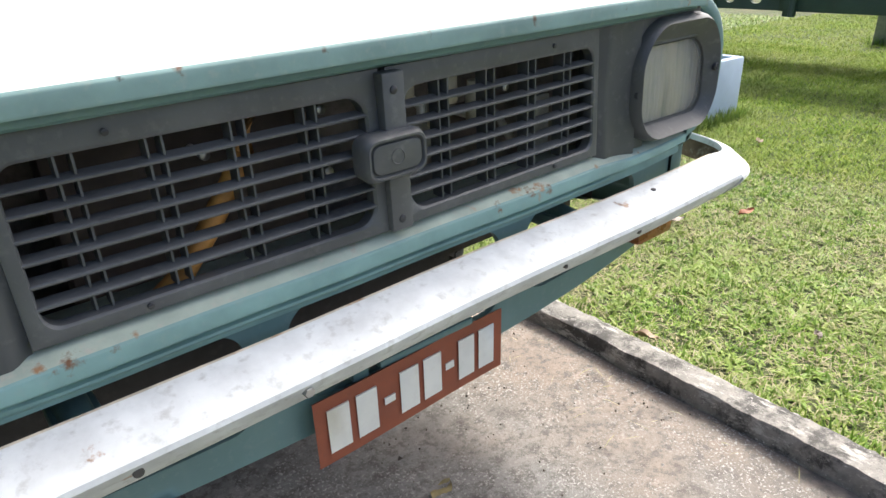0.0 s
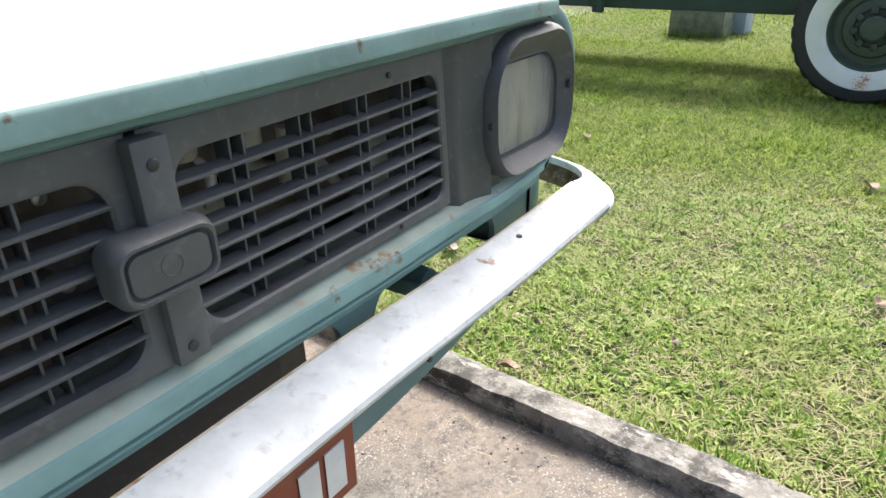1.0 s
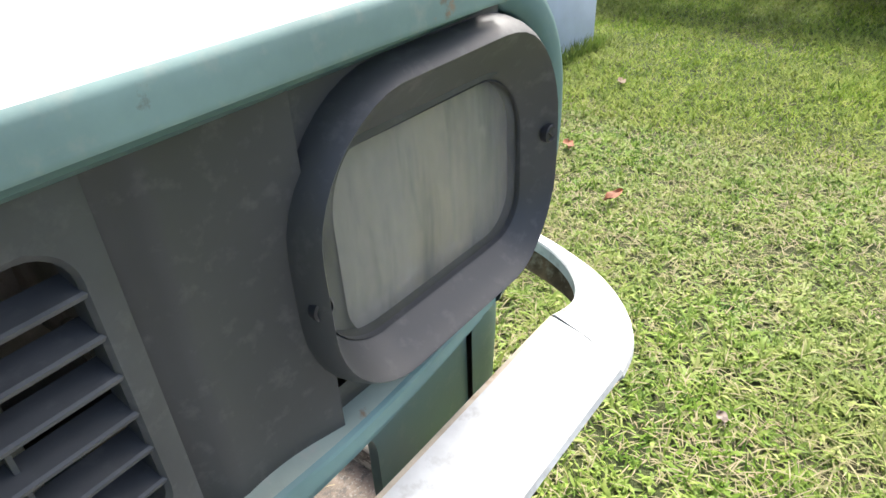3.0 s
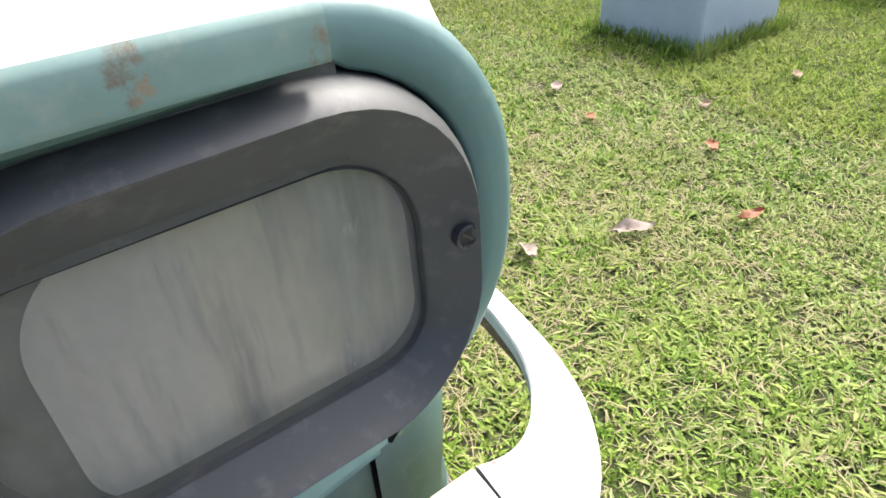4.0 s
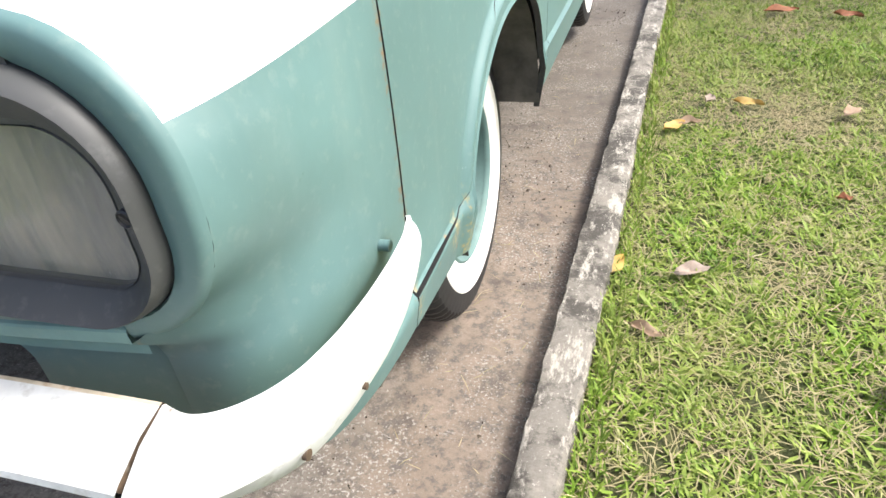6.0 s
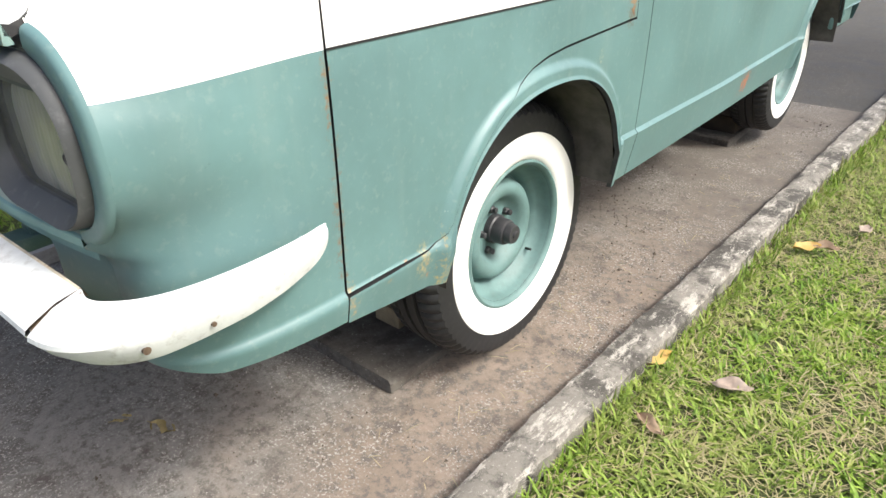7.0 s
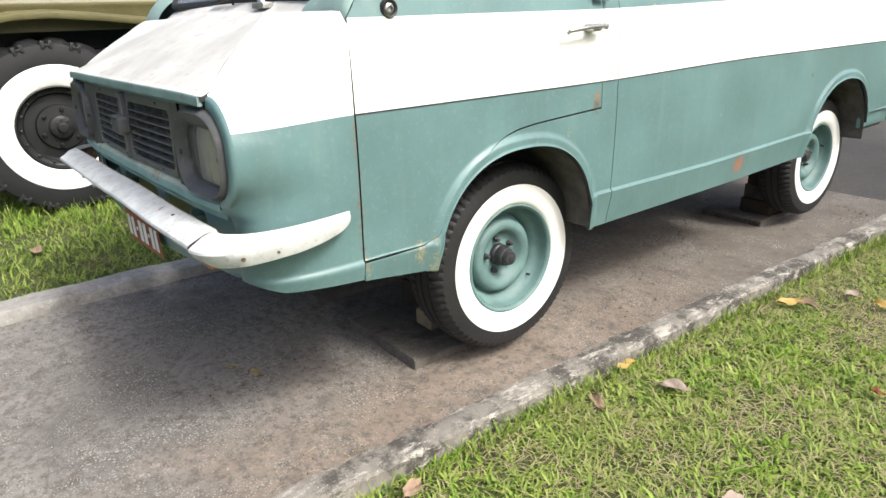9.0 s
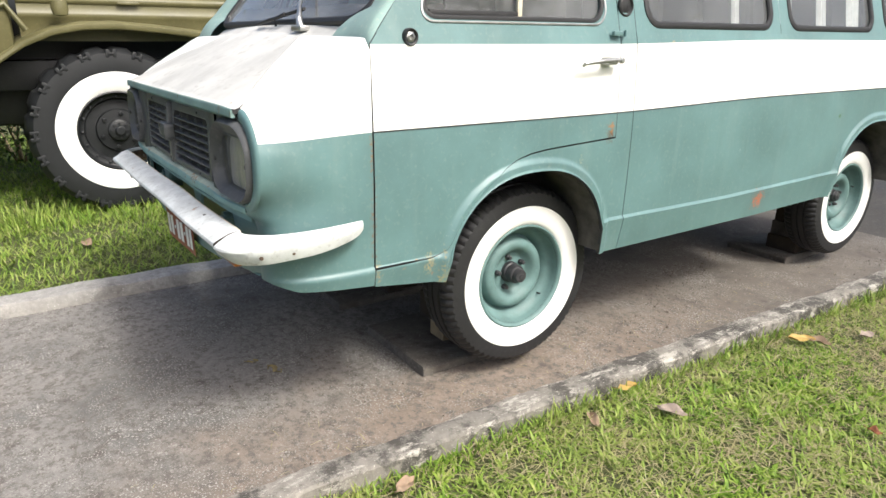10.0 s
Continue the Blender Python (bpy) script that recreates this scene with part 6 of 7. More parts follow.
def truck_wheel(parent, loc, flip, spin, tyre_mesh, ww_mesh, rim_mesh, hub_mesh, nuts, size=1.0):
    w = part("wheel", rim_mesh, None, parent, "steel truck wheel with white-walled tyre")
    # the parent's inverse puts the wheel in world metres
    w.matrix_basis = Matrix.Translation(loc) @ Matrix.Rotation(radians(180 if flip else 0), 4, "Z") @ Matrix.Rotation(radians(spin), 4, "X") @ Matrix.Scale(size, 4)
    part("tyre", tyre_mesh, None, w, "black heavy tread tyre", local=True)
    part("white_wall", ww_mesh, None, w, "white painted tyre wall", local=True)
    part("hub", hub_mesh, None, w, local=True)
    for me, n, ph in nuts:
        for k in range(n):
            part(me.name.split(".")[0], me, None, w, local=True).rotation_euler = (radians(360 * k / n + ph), 0, 0)
    return w


truck_wheel(truck, (TX, TY, TZ), False, 0, t_tyre_me, t_ww, t_rim, t_hub, [(t_nut, 6, 20), (t_riv, 16, 0), (t_hb, 8, 0)], 1.0)
truck_wheel(truck, (TX - 1.75, TY, TZ), True, 0, t_tyre_me, t_ww, t_rim, t_hub, [(t_nut, 6, 20)], 1.0)
ARC = [(-0.62, 1.06), (-0.52, 1.13), (-0.40, 1.215), (-0.25, 1.315), (-0.05, 1.40), (0.15, 1.438), (0.40, 1.445), (0.70, 1.42), (1.0, 1.385), (1.4, 1.335), (1.8, 1.29), (2.3, 1.25), (2.9, 1.22)]
fr = M()
rows = []
for y, z in resample(ARC, 50):
    rows.append([(-3.66, y, z - 0.05), (-3.652, y, z - 0.035), (-3.655, y, z - 0.01), (-3.68, y, z + 0.004), (-3.75, y, z + 0.01), (-4.30, y, z + 0.03), (-4.30, y, z - 0.02), (-3.70, y, z - 0.05)])
fr.grid(rows, 0, wrap=True)
part("mudguard", fr, OLIVE, truck, "olive steel mudguard with rolled edge", 40)
hoodside = M()
hz = [(1.30, 0), (1.46, 0), (1.47, 0.008), (1.495, 0.012), (1.51, 0.008), (1.52, 0.0), (1.57, 0.0), (1.58, 0.012), (1.60, 0.016), (1.62, 0.012), (1.63, 0), (1.9, -0.01), (2.05, -0.08), (2.1, -0.3), (2.12, -0.9)]
hoodside.grid([[(-3.86 + dx, y, z) for y in np.linspace(-0.25, 2.9, 20)] for z, dx in hz])
part("bonnet_side", hoodside, OLIVE, truck, "ribbed olive bonnet side")
part("bonnet_latch", M().box((-3.85, 0.44, 1.575), (-3.82, 0.60, 1.60), bev=0.008), OLIVE, truck)
part("bonnet_latch", M().box((-3.85, 1.25, 1.44), (-3.82, 1.30, 1.50), bev=0.008), OLIVE, truck)
cab = M().box((-5.6, -2.0, 1.20), (-3.70, -0.30, 2.3), bev=0.05)
part("cab", cab, OLIVE, truck, "olive steel cab")
part("mudguard_stay", M().tube([(-3.69, -0.55, 1.45), (-3.69, -0.33, 1.56), (-3.69, -0.22, 1.38)], 0.022).box((-3.72, -0.60, 1.22), (-3.68, -0.42, 1.50), bev=0.01), OLIVE, truck)
part("side_lamp", M().revolve([(0.0, -0.06), (0.05, -0.05), (0.06, 0.0), (0.05, 0.05), (0.0, 0.06)], (-3.70, 0.02, 1.54), "z", 18), OLIVE, truck)
for x in (-4.25, -5.3):
    part("chassis_rail", M().box((x, -3.0, 0.92), (x + 0.2, 3.6, 1.15), bev=0.01), DISC, truck)
part("axle", M().box((-5.4, TY - 0.12, 0.48), (-4.0, TY + 0.12, 0.72), bev=0.05), DISC, truck)
part("step_bracket", M().box((-4.2, -0.9, 0.75), (-4.0, -0.5, 1.0), bev=0.03), DISC, truck)
part("inner_guard", M().box((-4.32, -0.6, 1.02), (-4.27, 2.6, 1.45)), DISC, truck)
# big dark box added under the truck in place of its black shade
part("dark_underside_box", M().box((-5.15, -2.6, 0.62), (-4.3, 2.4, 1.22), bev=0.05), DISC, truck)
part("running_board", M().box((-3.95, -2.0, 0.98), (-3.68, -0.62, 1.04), bev=0.01), DISC, truck)

truck.matrix_world = Matrix.Translation((-3.06, 0.255, 0.618)) @ Matrix.Scale(0.955, 4) @ Matrix.Translation((-TX - 4.5, -TY + 0.24, -TZ))

# ---- green trailer and its blocks ----
trl = thing("army_trailer", (6.0, 0.0, 0.0), "dark green military trailer frame with white-walled tyre", "trailer")
gy = (5.22, -0.095, 0.455)
GDISC = paint("green wheel paint", (0.045, 0.062, 0.042), 0.55, 0.25, (0.10, 0.11, 0.08), 0.3, 12.0)
g_tyre = M().revolve([(0.27, -0.11), (0.40, -0.14), (0.48, -0.13), (0.505, -0.10), (0.512, -0.04), (0.512, 0.04), (0.505, 0.10), (0.48, 0.125), (0.42, 0.13), (0.33, 0.12), (0.27, 0.10)], (0, 0, 0), "x", 120, ripple=lambda i, k: (-0.010 if k % 4 == 0 and i in (3, 4, 5, 6) else 0)).mesh("tyre", RUBBER, 35)
g_ww = M().revolve([(0.408, 0.130), (0.404, 0.1335), (0.36, 0.1305), (0.32, 0.122), (0.295, 0.113), (0.283, 0.105)], (0, 0, 0), "x", 80).mesh("white_wall", WW_RUST, 40)
g_rim = M().revolve([(0.285, 0.09), (0.282, 0.108), (0.272, 0.11), (0.264, 0.10), (0.258, 0.07), (0.24, 0.05), (0.20, 0.05), (0.185, 0.075), (0.13, 0.08), (0.12, 0.06), (0.0, 0.06)], (0, 0, 0), "x", 60).mesh("wheel", GDISC, 40)
g_hub = M().revolve([(0.085, 0.05), (0.083, 0.115), (0.07, 0.125), (0.0, 0.127)], (0, 0, 0), "x", 26).mesh("hub", GDISC, 35)
g_nut = M().box((0.06, 0.095, -0.022), (0.098, 0.145, 0.022), bev=0.008).mesh("wheel_nut", GDISC, 30)
for dx, fl in ((0, True), (1.7, False)):
    truck_wheel(trl, (gy[0] + dx, gy[1], gy[2]), fl, 0, g_tyre, g_ww, g_rim, g_hub, [(g_nut, 8, 10)])
rail = M()
for X in (5.42, 6.60):
    for (y0, y1, hole) in ((-2.6, 2.10, None), (2.10, 2.43, (2.27, 2.37)), (2.43, 2.68, (2.51, 2.60)), (2.68, 7.5, None)):
        if not hole:
            rail.box((X, y0, 0.49), (X + 0.10, y1, 0.80), bev=0.006)
        else:
            inn = rrect(hole[0], hole[1], 0.54, 0.66, (0.04,) * 4, 5)
            cyy, czz = (hole[0] + hole[1]) / 2, 0.60
            out = []
            for y, z in inn:
                dy, dz = y - cyy, z - czz
                t = min([q for q in ((y1 - cyy) / dy if dy > 1e-6 else 9, (y0 - cyy) / dy if dy < -1e-6 else 9, (0.80 - czz) / dz if dz > 1e-6 else 9, (0.49 - czz) / dz if dz < -1e-6 else 9)])
                out.append((cyy + dy * t, czz + dz * t))
            for c in ((y0, 0.49), (y1, 0.49), (y0, 0.80), (y1, 0.80)):
                kk = min(range(len(out)), key=lambda q: (out[q][0] - c[0]) ** 2 + (out[q][1] - c[1]) ** 2)
                out[kk] = c
            rail.grid([[(X + 0.03, y, z) for y, z in out], [(X + 0.03, y, z) for y, z in inn], [(X + 0.06, y, z) for y, z in inn]], 0, wrap=True)
part("frame_rail", rail, GREEN, trl, "dark green steel frame rail")
part("bracket", M().box((5.38, 1.95, 0.45), (5.43, 2.05, 0.8), bev=0.01), GREEN, trl)
part("hook", M().tube([(5.40, 2.02, 0.60), (5.40, 2.20, 0.61)], 0.02), GREEN, trl)
part("post", M().tube([(5.40, 1.98, 0.45), (5.40, 1.98, 0.75)], 0.03), GREEN, trl)
for X in (5.42, 6.60):
    part("upper_rail", M().box((X - 0.03, -2.6, 0.803), (X + 0.13, 7.5, 1.0), bev=0.006), GREEN, trl)
# unseen planks, added with gaps to half-shade the grass below the trailer
for k in range(34):
    part("shade_plank", M().box((5.40, -2.6 + 0.3 * k, 1.003), (6.75, -2.45 + 0.3 * k, 1.04)), GREEN, trl)
for Y in (-2.4, -0.9, 0.6, 2.9, 4.6, 6.4):
    part("cross_member", M().box((5.55, Y - 0.09, 0.62), (6.56, Y + 0.09, 0.92), bev=0.008), GREEN, trl)
part("axle", M().tube([(5.2, gy[1], gy[2]), (6.95, gy[1], gy[2])], 0.06), GREEN, trl)


trl.matrix_world = Matrix.Translation((6.14, -0.155, 0.585)) @ Matrix.Scale(1.16, 4) @ Matrix.Translation((6.0 - gy[0], -gy[1], -gy[2]))


def block(name, x0, x1, y0, y1, h, mat_, label, group, tilt=0.0, hollow=False):
    e = thing(name, ((x0 + x1) / 2, (y0 + y1) / 2, -0.03), label, "concrete block", group)
    m = M()
    if hollow:
        o = rrect(x0, x1, y0, y1, (0.02,) * 4, 3)
        i = rrect(x0 + 0.06, x1 - 0.06, y0 + 0.06, y1 - 0.06, (0.02,) * 4, 3)
        m.grid([[(x, y, -0.05) for x, y in o], [(x, y, h - 0.01) for x, y in o], [(lerp(x, u, 0.1), lerp(y, v, 0.1), h) for (x, y), (u, v) in zip(o, i)], [(x, y, h) for x, y in i], [(x, y, h - 0.10) for x, y in i]], 0, wrap=True)
        m.fan([(x, y, h - 0.09) for x, y in i])
    else:
        m.box((x0, y0, -0.05), (x1, y1, h), bev=0.012)
    part("concrete_body", m, mat_, e)
    return e


pb = block("planter_block", 3.85, 4.60, 1.775, 2.48, 0.455, BLUE, "pale blue painted concrete planter block on the grass", "pale blue blocks", hollow=True)
block("support_block", 5.96, 6.50, -0.99, -0.50, 0.44, BLUE, "pale blue concrete block supporting the trailer", "pale blue blocks")
wb = thing("timber_packing", (6.2, -0.8, 0.44), "stacked grey timber packing on a block", "timber")
for k in range(3):
    part("timber", M().box((6.0, -0.96 + 0.02 * k, 0.441 + 0.086 * k), (6.45, -0.60, 0.526 + 0.086 * k), bev=0.006), WOOD, wb)
block("support_block", 9.40, 9.95, 1.77, 2.50, 0.62, BLOCK_DK, "dark mossy concrete block under the trailer", "dark blocks")
block("support_block", 9.96, 10.4, 1.62, 1.90, 0.52, BLUE, "pale blue concrete block under the trailer", "pale blue blocks")

# ---- grass ----
def blades(name, mat_, n, area, length, width, lean, seed, keep=None, z0=-0.012, tuft=1):
    """One sheet of many bent blades, five corners each."""
    rng = np.random.default_rng(seed)
    x = rng.uniform(area[0], area[1], n)
    y = rng.uniform(area[2], area[3], n)
    if keep is not None:
        k = rng.uniform(0, 1, n) < keep(x, y)
        x, y = x[k], y[k]
    n = len(x)
    if tuft > 1:
        # blades spring from shared roots
        root = (np.arange(n) // tuft) * tuft
        x = x[root] + rng.normal(0, 0.009, n)
        y = y[root] + rng.normal(0, 0.009, n)
    az = rng.uniform(0, 2 * np.pi, n)
    clump = 0.5 + 0.5 * np.sin(3.1 * x + 1.3 * np.sin(2.3 * y)) * np.sin(2.7 * y + 1.7 * np.sin(1.9 * x))
    L = rng.uniform(*length, n) * (0.75 + 0.5 * clump)
    W = rng.uniform(*width, n)
    th0 = np.radians(rng.uniform(lean[0], lean[1], n))
    th1 = th0 + np.radians(rng.uniform(6, 32, n))
    gz = z0 + 0.006 * np.sin(1.7 * x + 0.6 * y) + 0.005 * np.sin(2.9 * y - 1.1 * x) + 0.003 * np.sin(7.3 * x + 5.1 * y)
    dx, dy = np.cos(az), np.sin(az)
    px, py = -dy, dx
    h = rng.uniform(0.0, 0.012, n)
    def pt(s1, s2, w):
        u = L * (0.5 * s1 * np.sin(th0) + 0.5 * s2 * np.sin(th1))
        v = L * (0.5 * s1 * np.cos(th0) + 0.5 * s2 * np.cos(th1))
        return np.stack([x + dx * u + px * W * w, y + dy * u + py * W * w, np.maximum(gz, gz + h + v - 0.004)], 1)
    co = np.stack([pt(0, 0, -0.35), pt(0, 0, 0.35), pt(1, 0, 0.5), pt(1, 0, -0.5), pt(1, 1, 0.0)], 1).reshape(-1, 3)
    me = bpy.data.meshes.new(name)
    me.vertices.add(5 * n)
    me.vertices.foreach_set("co", co.astype(np.float32).ravel())
    base = 5 * np.arange(n)[:, None]
    idx = (base + np.array([[0, 1, 2, 3, 3, 2, 4]])).ravel()
    me.loops.add(7 * n)
    me.loops.foreach_set("vertex_index", idx.astype(np.int32))
    me.polygons.add(2 * n)
    st = (7 * np.arange(n)[:, None] + np.array([[0, 4]])).ravel()
    me.polygons.foreach_set("loop_start", st.astype(np.int32))
    me.polygons.foreach_set("use_smooth", np.ones(2 * n, bool))
    me.update(calc_edges=True)
    me.materials.append(mat_)
    return new(name, me)


def off_kerb(x, y):
    """Nought on the kerb and the concrete, one beyond them."""
    return np.where((x > 1.158 + 0.025 * y) | (x < -1.135), 1.0, 0.0)


def patchy(x, y):
    p = 0.5 + 0.3 * np.sin(2.0 * x + 1.1 * np.sin(1.7 * y + 0.5)) * np.sin(1.9 * y - 0.8 + 0.9 * np.sin(2.6 * x))
    bare = np.exp(-(((x - 1.85) / 0.33) ** 2 + ((y - 2.72) / 0.30) ** 2)) + 0.7 * np.exp(-(((x - 1.9) / 0.25) ** 2 + ((y - 4.0) / 0.35) ** 2))
    edge = 0.5 * np.exp(-((x - 1.17 - 0.025 * y) / 0.07) ** 2) * (0.5 + 0.5 * np.sin(5.3 * y + 2 * np.sin(3.1 * y)))
    p = p + 0.28 * np.sin(9.3 * x + 2.1 * np.sin(7.7 * y)) * np.sin(8.1 * y + 1.7 * np.sin(10.9 * x))
    return np.clip(0.50 + 0.6 * p - 0.75 * bare - edge, 0.08, 1) * off_kerb(x, y)


def lush(x, y):
    """Clumps of broad blades with thin turf between them."""
    q = np.sin(6.1 * x + 1.9 * np.sin(4.3 * y)) * np.sin(5.3 * y + 1.6 * np.sin(5.9 * x)) + 0.5 * np.sin(15.0 * x + 2.2 * np.sin(11.0 * y)) * np.sin(13.0 * y + 1.9 * np.sin(14.0 * x))
    return np.clip(0.42 + 0.55 * q, 0.04, 1) * patchy(x, y)


def dryness(x, y):
    return np.clip(1.2 - 1.05 * patchy(x, y), 0.12, 1) * off_kerb(x, y)


G1 = blades("lawn_grass", GRASS, 150000, (1.10, 3.4, -1.3, 4.6), (0.018, 0.048), (0.0032, 0.0070), (24, 82), 11, patchy, tuft=7)
tagged(G1, "short bright green lawn grass beside the kerb", "grass", kind="stuff")
G2 = blades("lawn_grass", GRASS_FAR, 260000, (3.4, 8.6, -2.6, 4.6), (0.03, 0.07), (0.004, 0.008), (30, 80), 12, patchy)
tagged(G2, "bright green lawn grass under the trailer", "grass", kind="stuff")
for k, area in enumerate(((1.0, 3.4, -7.0, -1.3), (3.4, 11.0, -7.0, -2.6), (3.4, 12.0, 4.6, 9.5), (8.6, 13.0, -2.6, 4.6), (-10.0, -1.16, -7.0, -3.0), (-10.0, -1.16, 3.5, 9.5))):
    near = k == 3  # the stretch seen under the trailer
    far = blades("lawn_grass", GRASS_FAR if k in (1, 3) else GRASS, int((2600 if near else 900) * (area[1] - area[0]) * (area[3] - area[2])), area, (0.04, 0.08) if near else (0.06, 0.12), (0.006, 0.010) if near else (0.010, 0.018), (40, 80), 41 + k, patchy)
    tagged(far, "green lawn grass farther out", "grass", kind="stuff")
G3 = blades("lawn_grass", GRASS, 110000, (-7.5, -1.13, -3.0, 3.5), (0.04, 0.085), (0.005, 0.009), (25, 75), 13, patchy)
tagged(G3, "longer green grass round the truck wheel", "grass", kind="stuff")
G4 = blades("lawn_grass", GRASS, 45000, (1.2, 3.4, 4.6, 9.5), (0.04, 0.10), (0.005, 0.009), (25, 70), 14, patchy)
tagged(G4, "green lawn grass behind the van", "grass", kind="stuff")
B1 = blades("broad_grass", BROAD, 62000, (1.10, 3.4, -1.3, 4.6), (0.028, 0.066), (0.006, 0.0115), (42, 85), 15, lush, tuft=6)
tagged(B1, "broad-bladed yellow green lawn grass", "grass", kind="stuff")
D1 = blades("dry_grass", STRAW, 95000, (1.10, 3.6, -1.3, 4.6), (0.03, 0.08), (0.0018, 0.0042), (70, 88), 21, dryness, z0=-0.004)
tagged(D1, "straw-coloured dry grass thatch", "dry grass", kind="stuff")
D3 = blades("dry_grass", STRAW, 17000, (1.10, 3.5, -1.3, 4.6), (0.03, 0.10), (0.0012, 0.003), (60, 86), 23, dryness, z0=0.008)
tagged(D3, "long straw-coloured dry stalks over the lawn", "dry grass", kind="stuff")
D2 = blades("dry_grass", STRAW, 12000, (3.6, 9.0, -3.0, 5.0), (0.04, 0.09), (0.003, 0.005), (60, 86), 22, dryness)
tagged(D2, "straw-coloured dry grass thatch", "dry grass", kind="stuff")
E1 = blades("tall_grass", GRASS, 7000, (1.12, 1.34, -1.0, 5.0), (0.04, 0.09), (0.004, 0.007), (5, 55), 31, lambda x, y: off_kerb(x, y) * (x < 1.22 + 0.025 * y))
tagged(E1, "taller grass tufts along the kerb", "grass", kind="stuff")
E2 = blades("tall_grass", GRASS, 500, (3.75, 4.72, 1.69, 1.78), (0.06, 0.15), (0.005, 0.008), (5, 35), 32)
tagged(E2, "taller grass tufts against a block", "grass", kind="stuff")
E3 = blades("tall_grass", GRASS, 350, (3.78, 3.86, 1.70, 2.58), (0.06, 0.15), (0.005, 0.008), (5, 35), 33)
tagged(E3, "taller grass tufts against a block", "grass", kind="stuff")
E4 = blades("tall_grass", GRASS, 1500, (-3.1, -2.45, -0.7, 1.4), (0.08, 0.20), (0.005, 0.008), (10, 55), 34)
tagged(E4, "tall grass tufts at the truck tyre", "grass", kind="stuff")
E5 = blades("tall_grass", GRASS, 260, (3.93, 4.52, 1.86, 2.40), (0.08, 0.16), (0.005, 0.008), (5, 50), 35, z0=0.37)
tagged(E5, "weeds growing in a block", "weeds", kind="stuff")
E6 = blades("tall_grass", GRASS, 200, (9.3, 9.4, 1.7, 2.55), (0.08, 0.16), (0.005, 0.009), (5, 35), 36)
tagged(E6, "taller grass tufts against a block", "grass", kind="stuff")
E7 = blades("debris", STRAW, 120, (0.75, 1.05, -0.5, 4.0), (0.02, 0.07), (0.001, 0.003), (80, 89), 37, z0=0.004)
tagged(E7, "dry straw and twigs along the kerb", "debris", kind="stuff")


# ---- bushes behind the truck ----
def bush(x0, y0, rx, ry, h, n, seed, mat_, label):
    e = thing("bush", (x0, y0, -0.02), label, "bush", "bushes behind the truck")
    rng = np.random.default_rng(seed)
    st = M()
    for k in range(9):
        a = rng.uniform(0, 6.28)
        p = [(x0 + 0.05 * math.cos(a), y0 + 0.05 * math.sin(a), -0.03)]
        for t in (0.35, 0.7, 1.0):
            p.append((x0 + rx * 0.8 * t * math.cos(a) + rng.uniform(-0.04, 0.04), y0 + ry * 0.8 * t * math.sin(a) + rng.uniform(-0.04, 0.04), h * (0.5 * t + 0.35 * t * rng.uniform(0.3, 1.0))))
        st.tube(p, [0.016, 0.012, 0.008, 0.004], seg=6)
    part("stem", st, WOOD, e)
    lv = M()
    for _ in range(n):
        a, q = rng.uniform(0, 6.28), rng.uniform(0.25, 1) ** 0.5
        z = h * rng.uniform(0.08, 1.0)
        k = math.sqrt(max(0.05, 1 - (z / h - 0.35) ** 2 * 1.6)) * (0.8 + 0.3 * math.sin(3 * a + seed))
        c = Vector((x0 + rx * q * k * math.cos(a), y0 + ry * q * k * math.sin(a), z))
        L, W = rng.uniform(0.05, 0.10), rng.uniform(0.022, 0.04)
        R3 = Matrix.Rotation(rng.uniform(0, 6.28), 3, "Z") @ Matrix.Rotation(rng.uniform(-0.9, 0.9), 3, "Y") @ Matrix.Rotation(rng.uniform(-0.6, 0.6), 3, "X")
        lv.add([c + R3 @ Vector(p) for p in ((0, 0, 0), (L * 0.4, W * 0.5, 0.006), (L, 0, -0.01), (L * 0.4, -W * 0.5, 0.006))], [(0, 1, 2, 3)])
    tagged(part("foliage", lv, mat_, e), kind="stuff")
    return e


RED_LEAF = blade_mat("red and green bush leaves", [(0.0, (0.03, 0.05, 0.015)), (0.4, (0.05, 0.08, 0.02)), (0.7, (0.16, 0.05, 0.03)), (1.0, (0.28, 0.10, 0.05))])
bush(-4.9, -1.25, 0.55, 0.5, 0.95, 1500, 51, RED_LEAF, "dark bush with red and green leaves beside a truck")
bush(-5.6, -0.35, 0.6, 0.6, 0.85, 1500, 52, HEDGE, "dark green leafy bush behind a truck wheel")
bush(-6.3, -1.6, 0.7, 0.6, 1.05, 1500, 53, HEDGE, "dark green leafy bush behind a truck")
bush(-6.6, 0.9, 0.7, 0.8, 0.8, 1500, 54, HEDGE, "dark green leafy bush behind a truck")


# ---- grit and crumbs on the concrete ----
def crumbs(name, mat_, n, area, size, seed, keep=None, z0=0.002):
    rng = np.random.default_rng(seed)
    m = M()
    for _ in range(n):
        x, y = rng.uniform(area[0], area[1]), rng.uniform(area[2], area[3])
        if keep is not None and rng.uniform() > keep(x, y):
            continue
        r = rng.uniform(*size) * (2.0 if rng.uniform() < 0.06 else 1.0)
        a = rng.uniform(0, 6.28)
        p = [(x + r * rng.uniform(0.6, 1.3) * math.cos(a + k * 2.09), y + r * rng.uniform(0.6, 1.3) * math.sin(a + k * 2.09), z0 - 0.003) for k in range(3)]
        m.add(p + [(x + rng.uniform(-0.3, 0.3) * r, y + rng.uniform(-0.3, 0.3) * r, z0 + r * rng.uniform(0.3, 0.9))], [(0, 1, 3), (1, 2, 3), (2, 0, 3)])
    return new(name, m.mesh(name, mat_, 10))


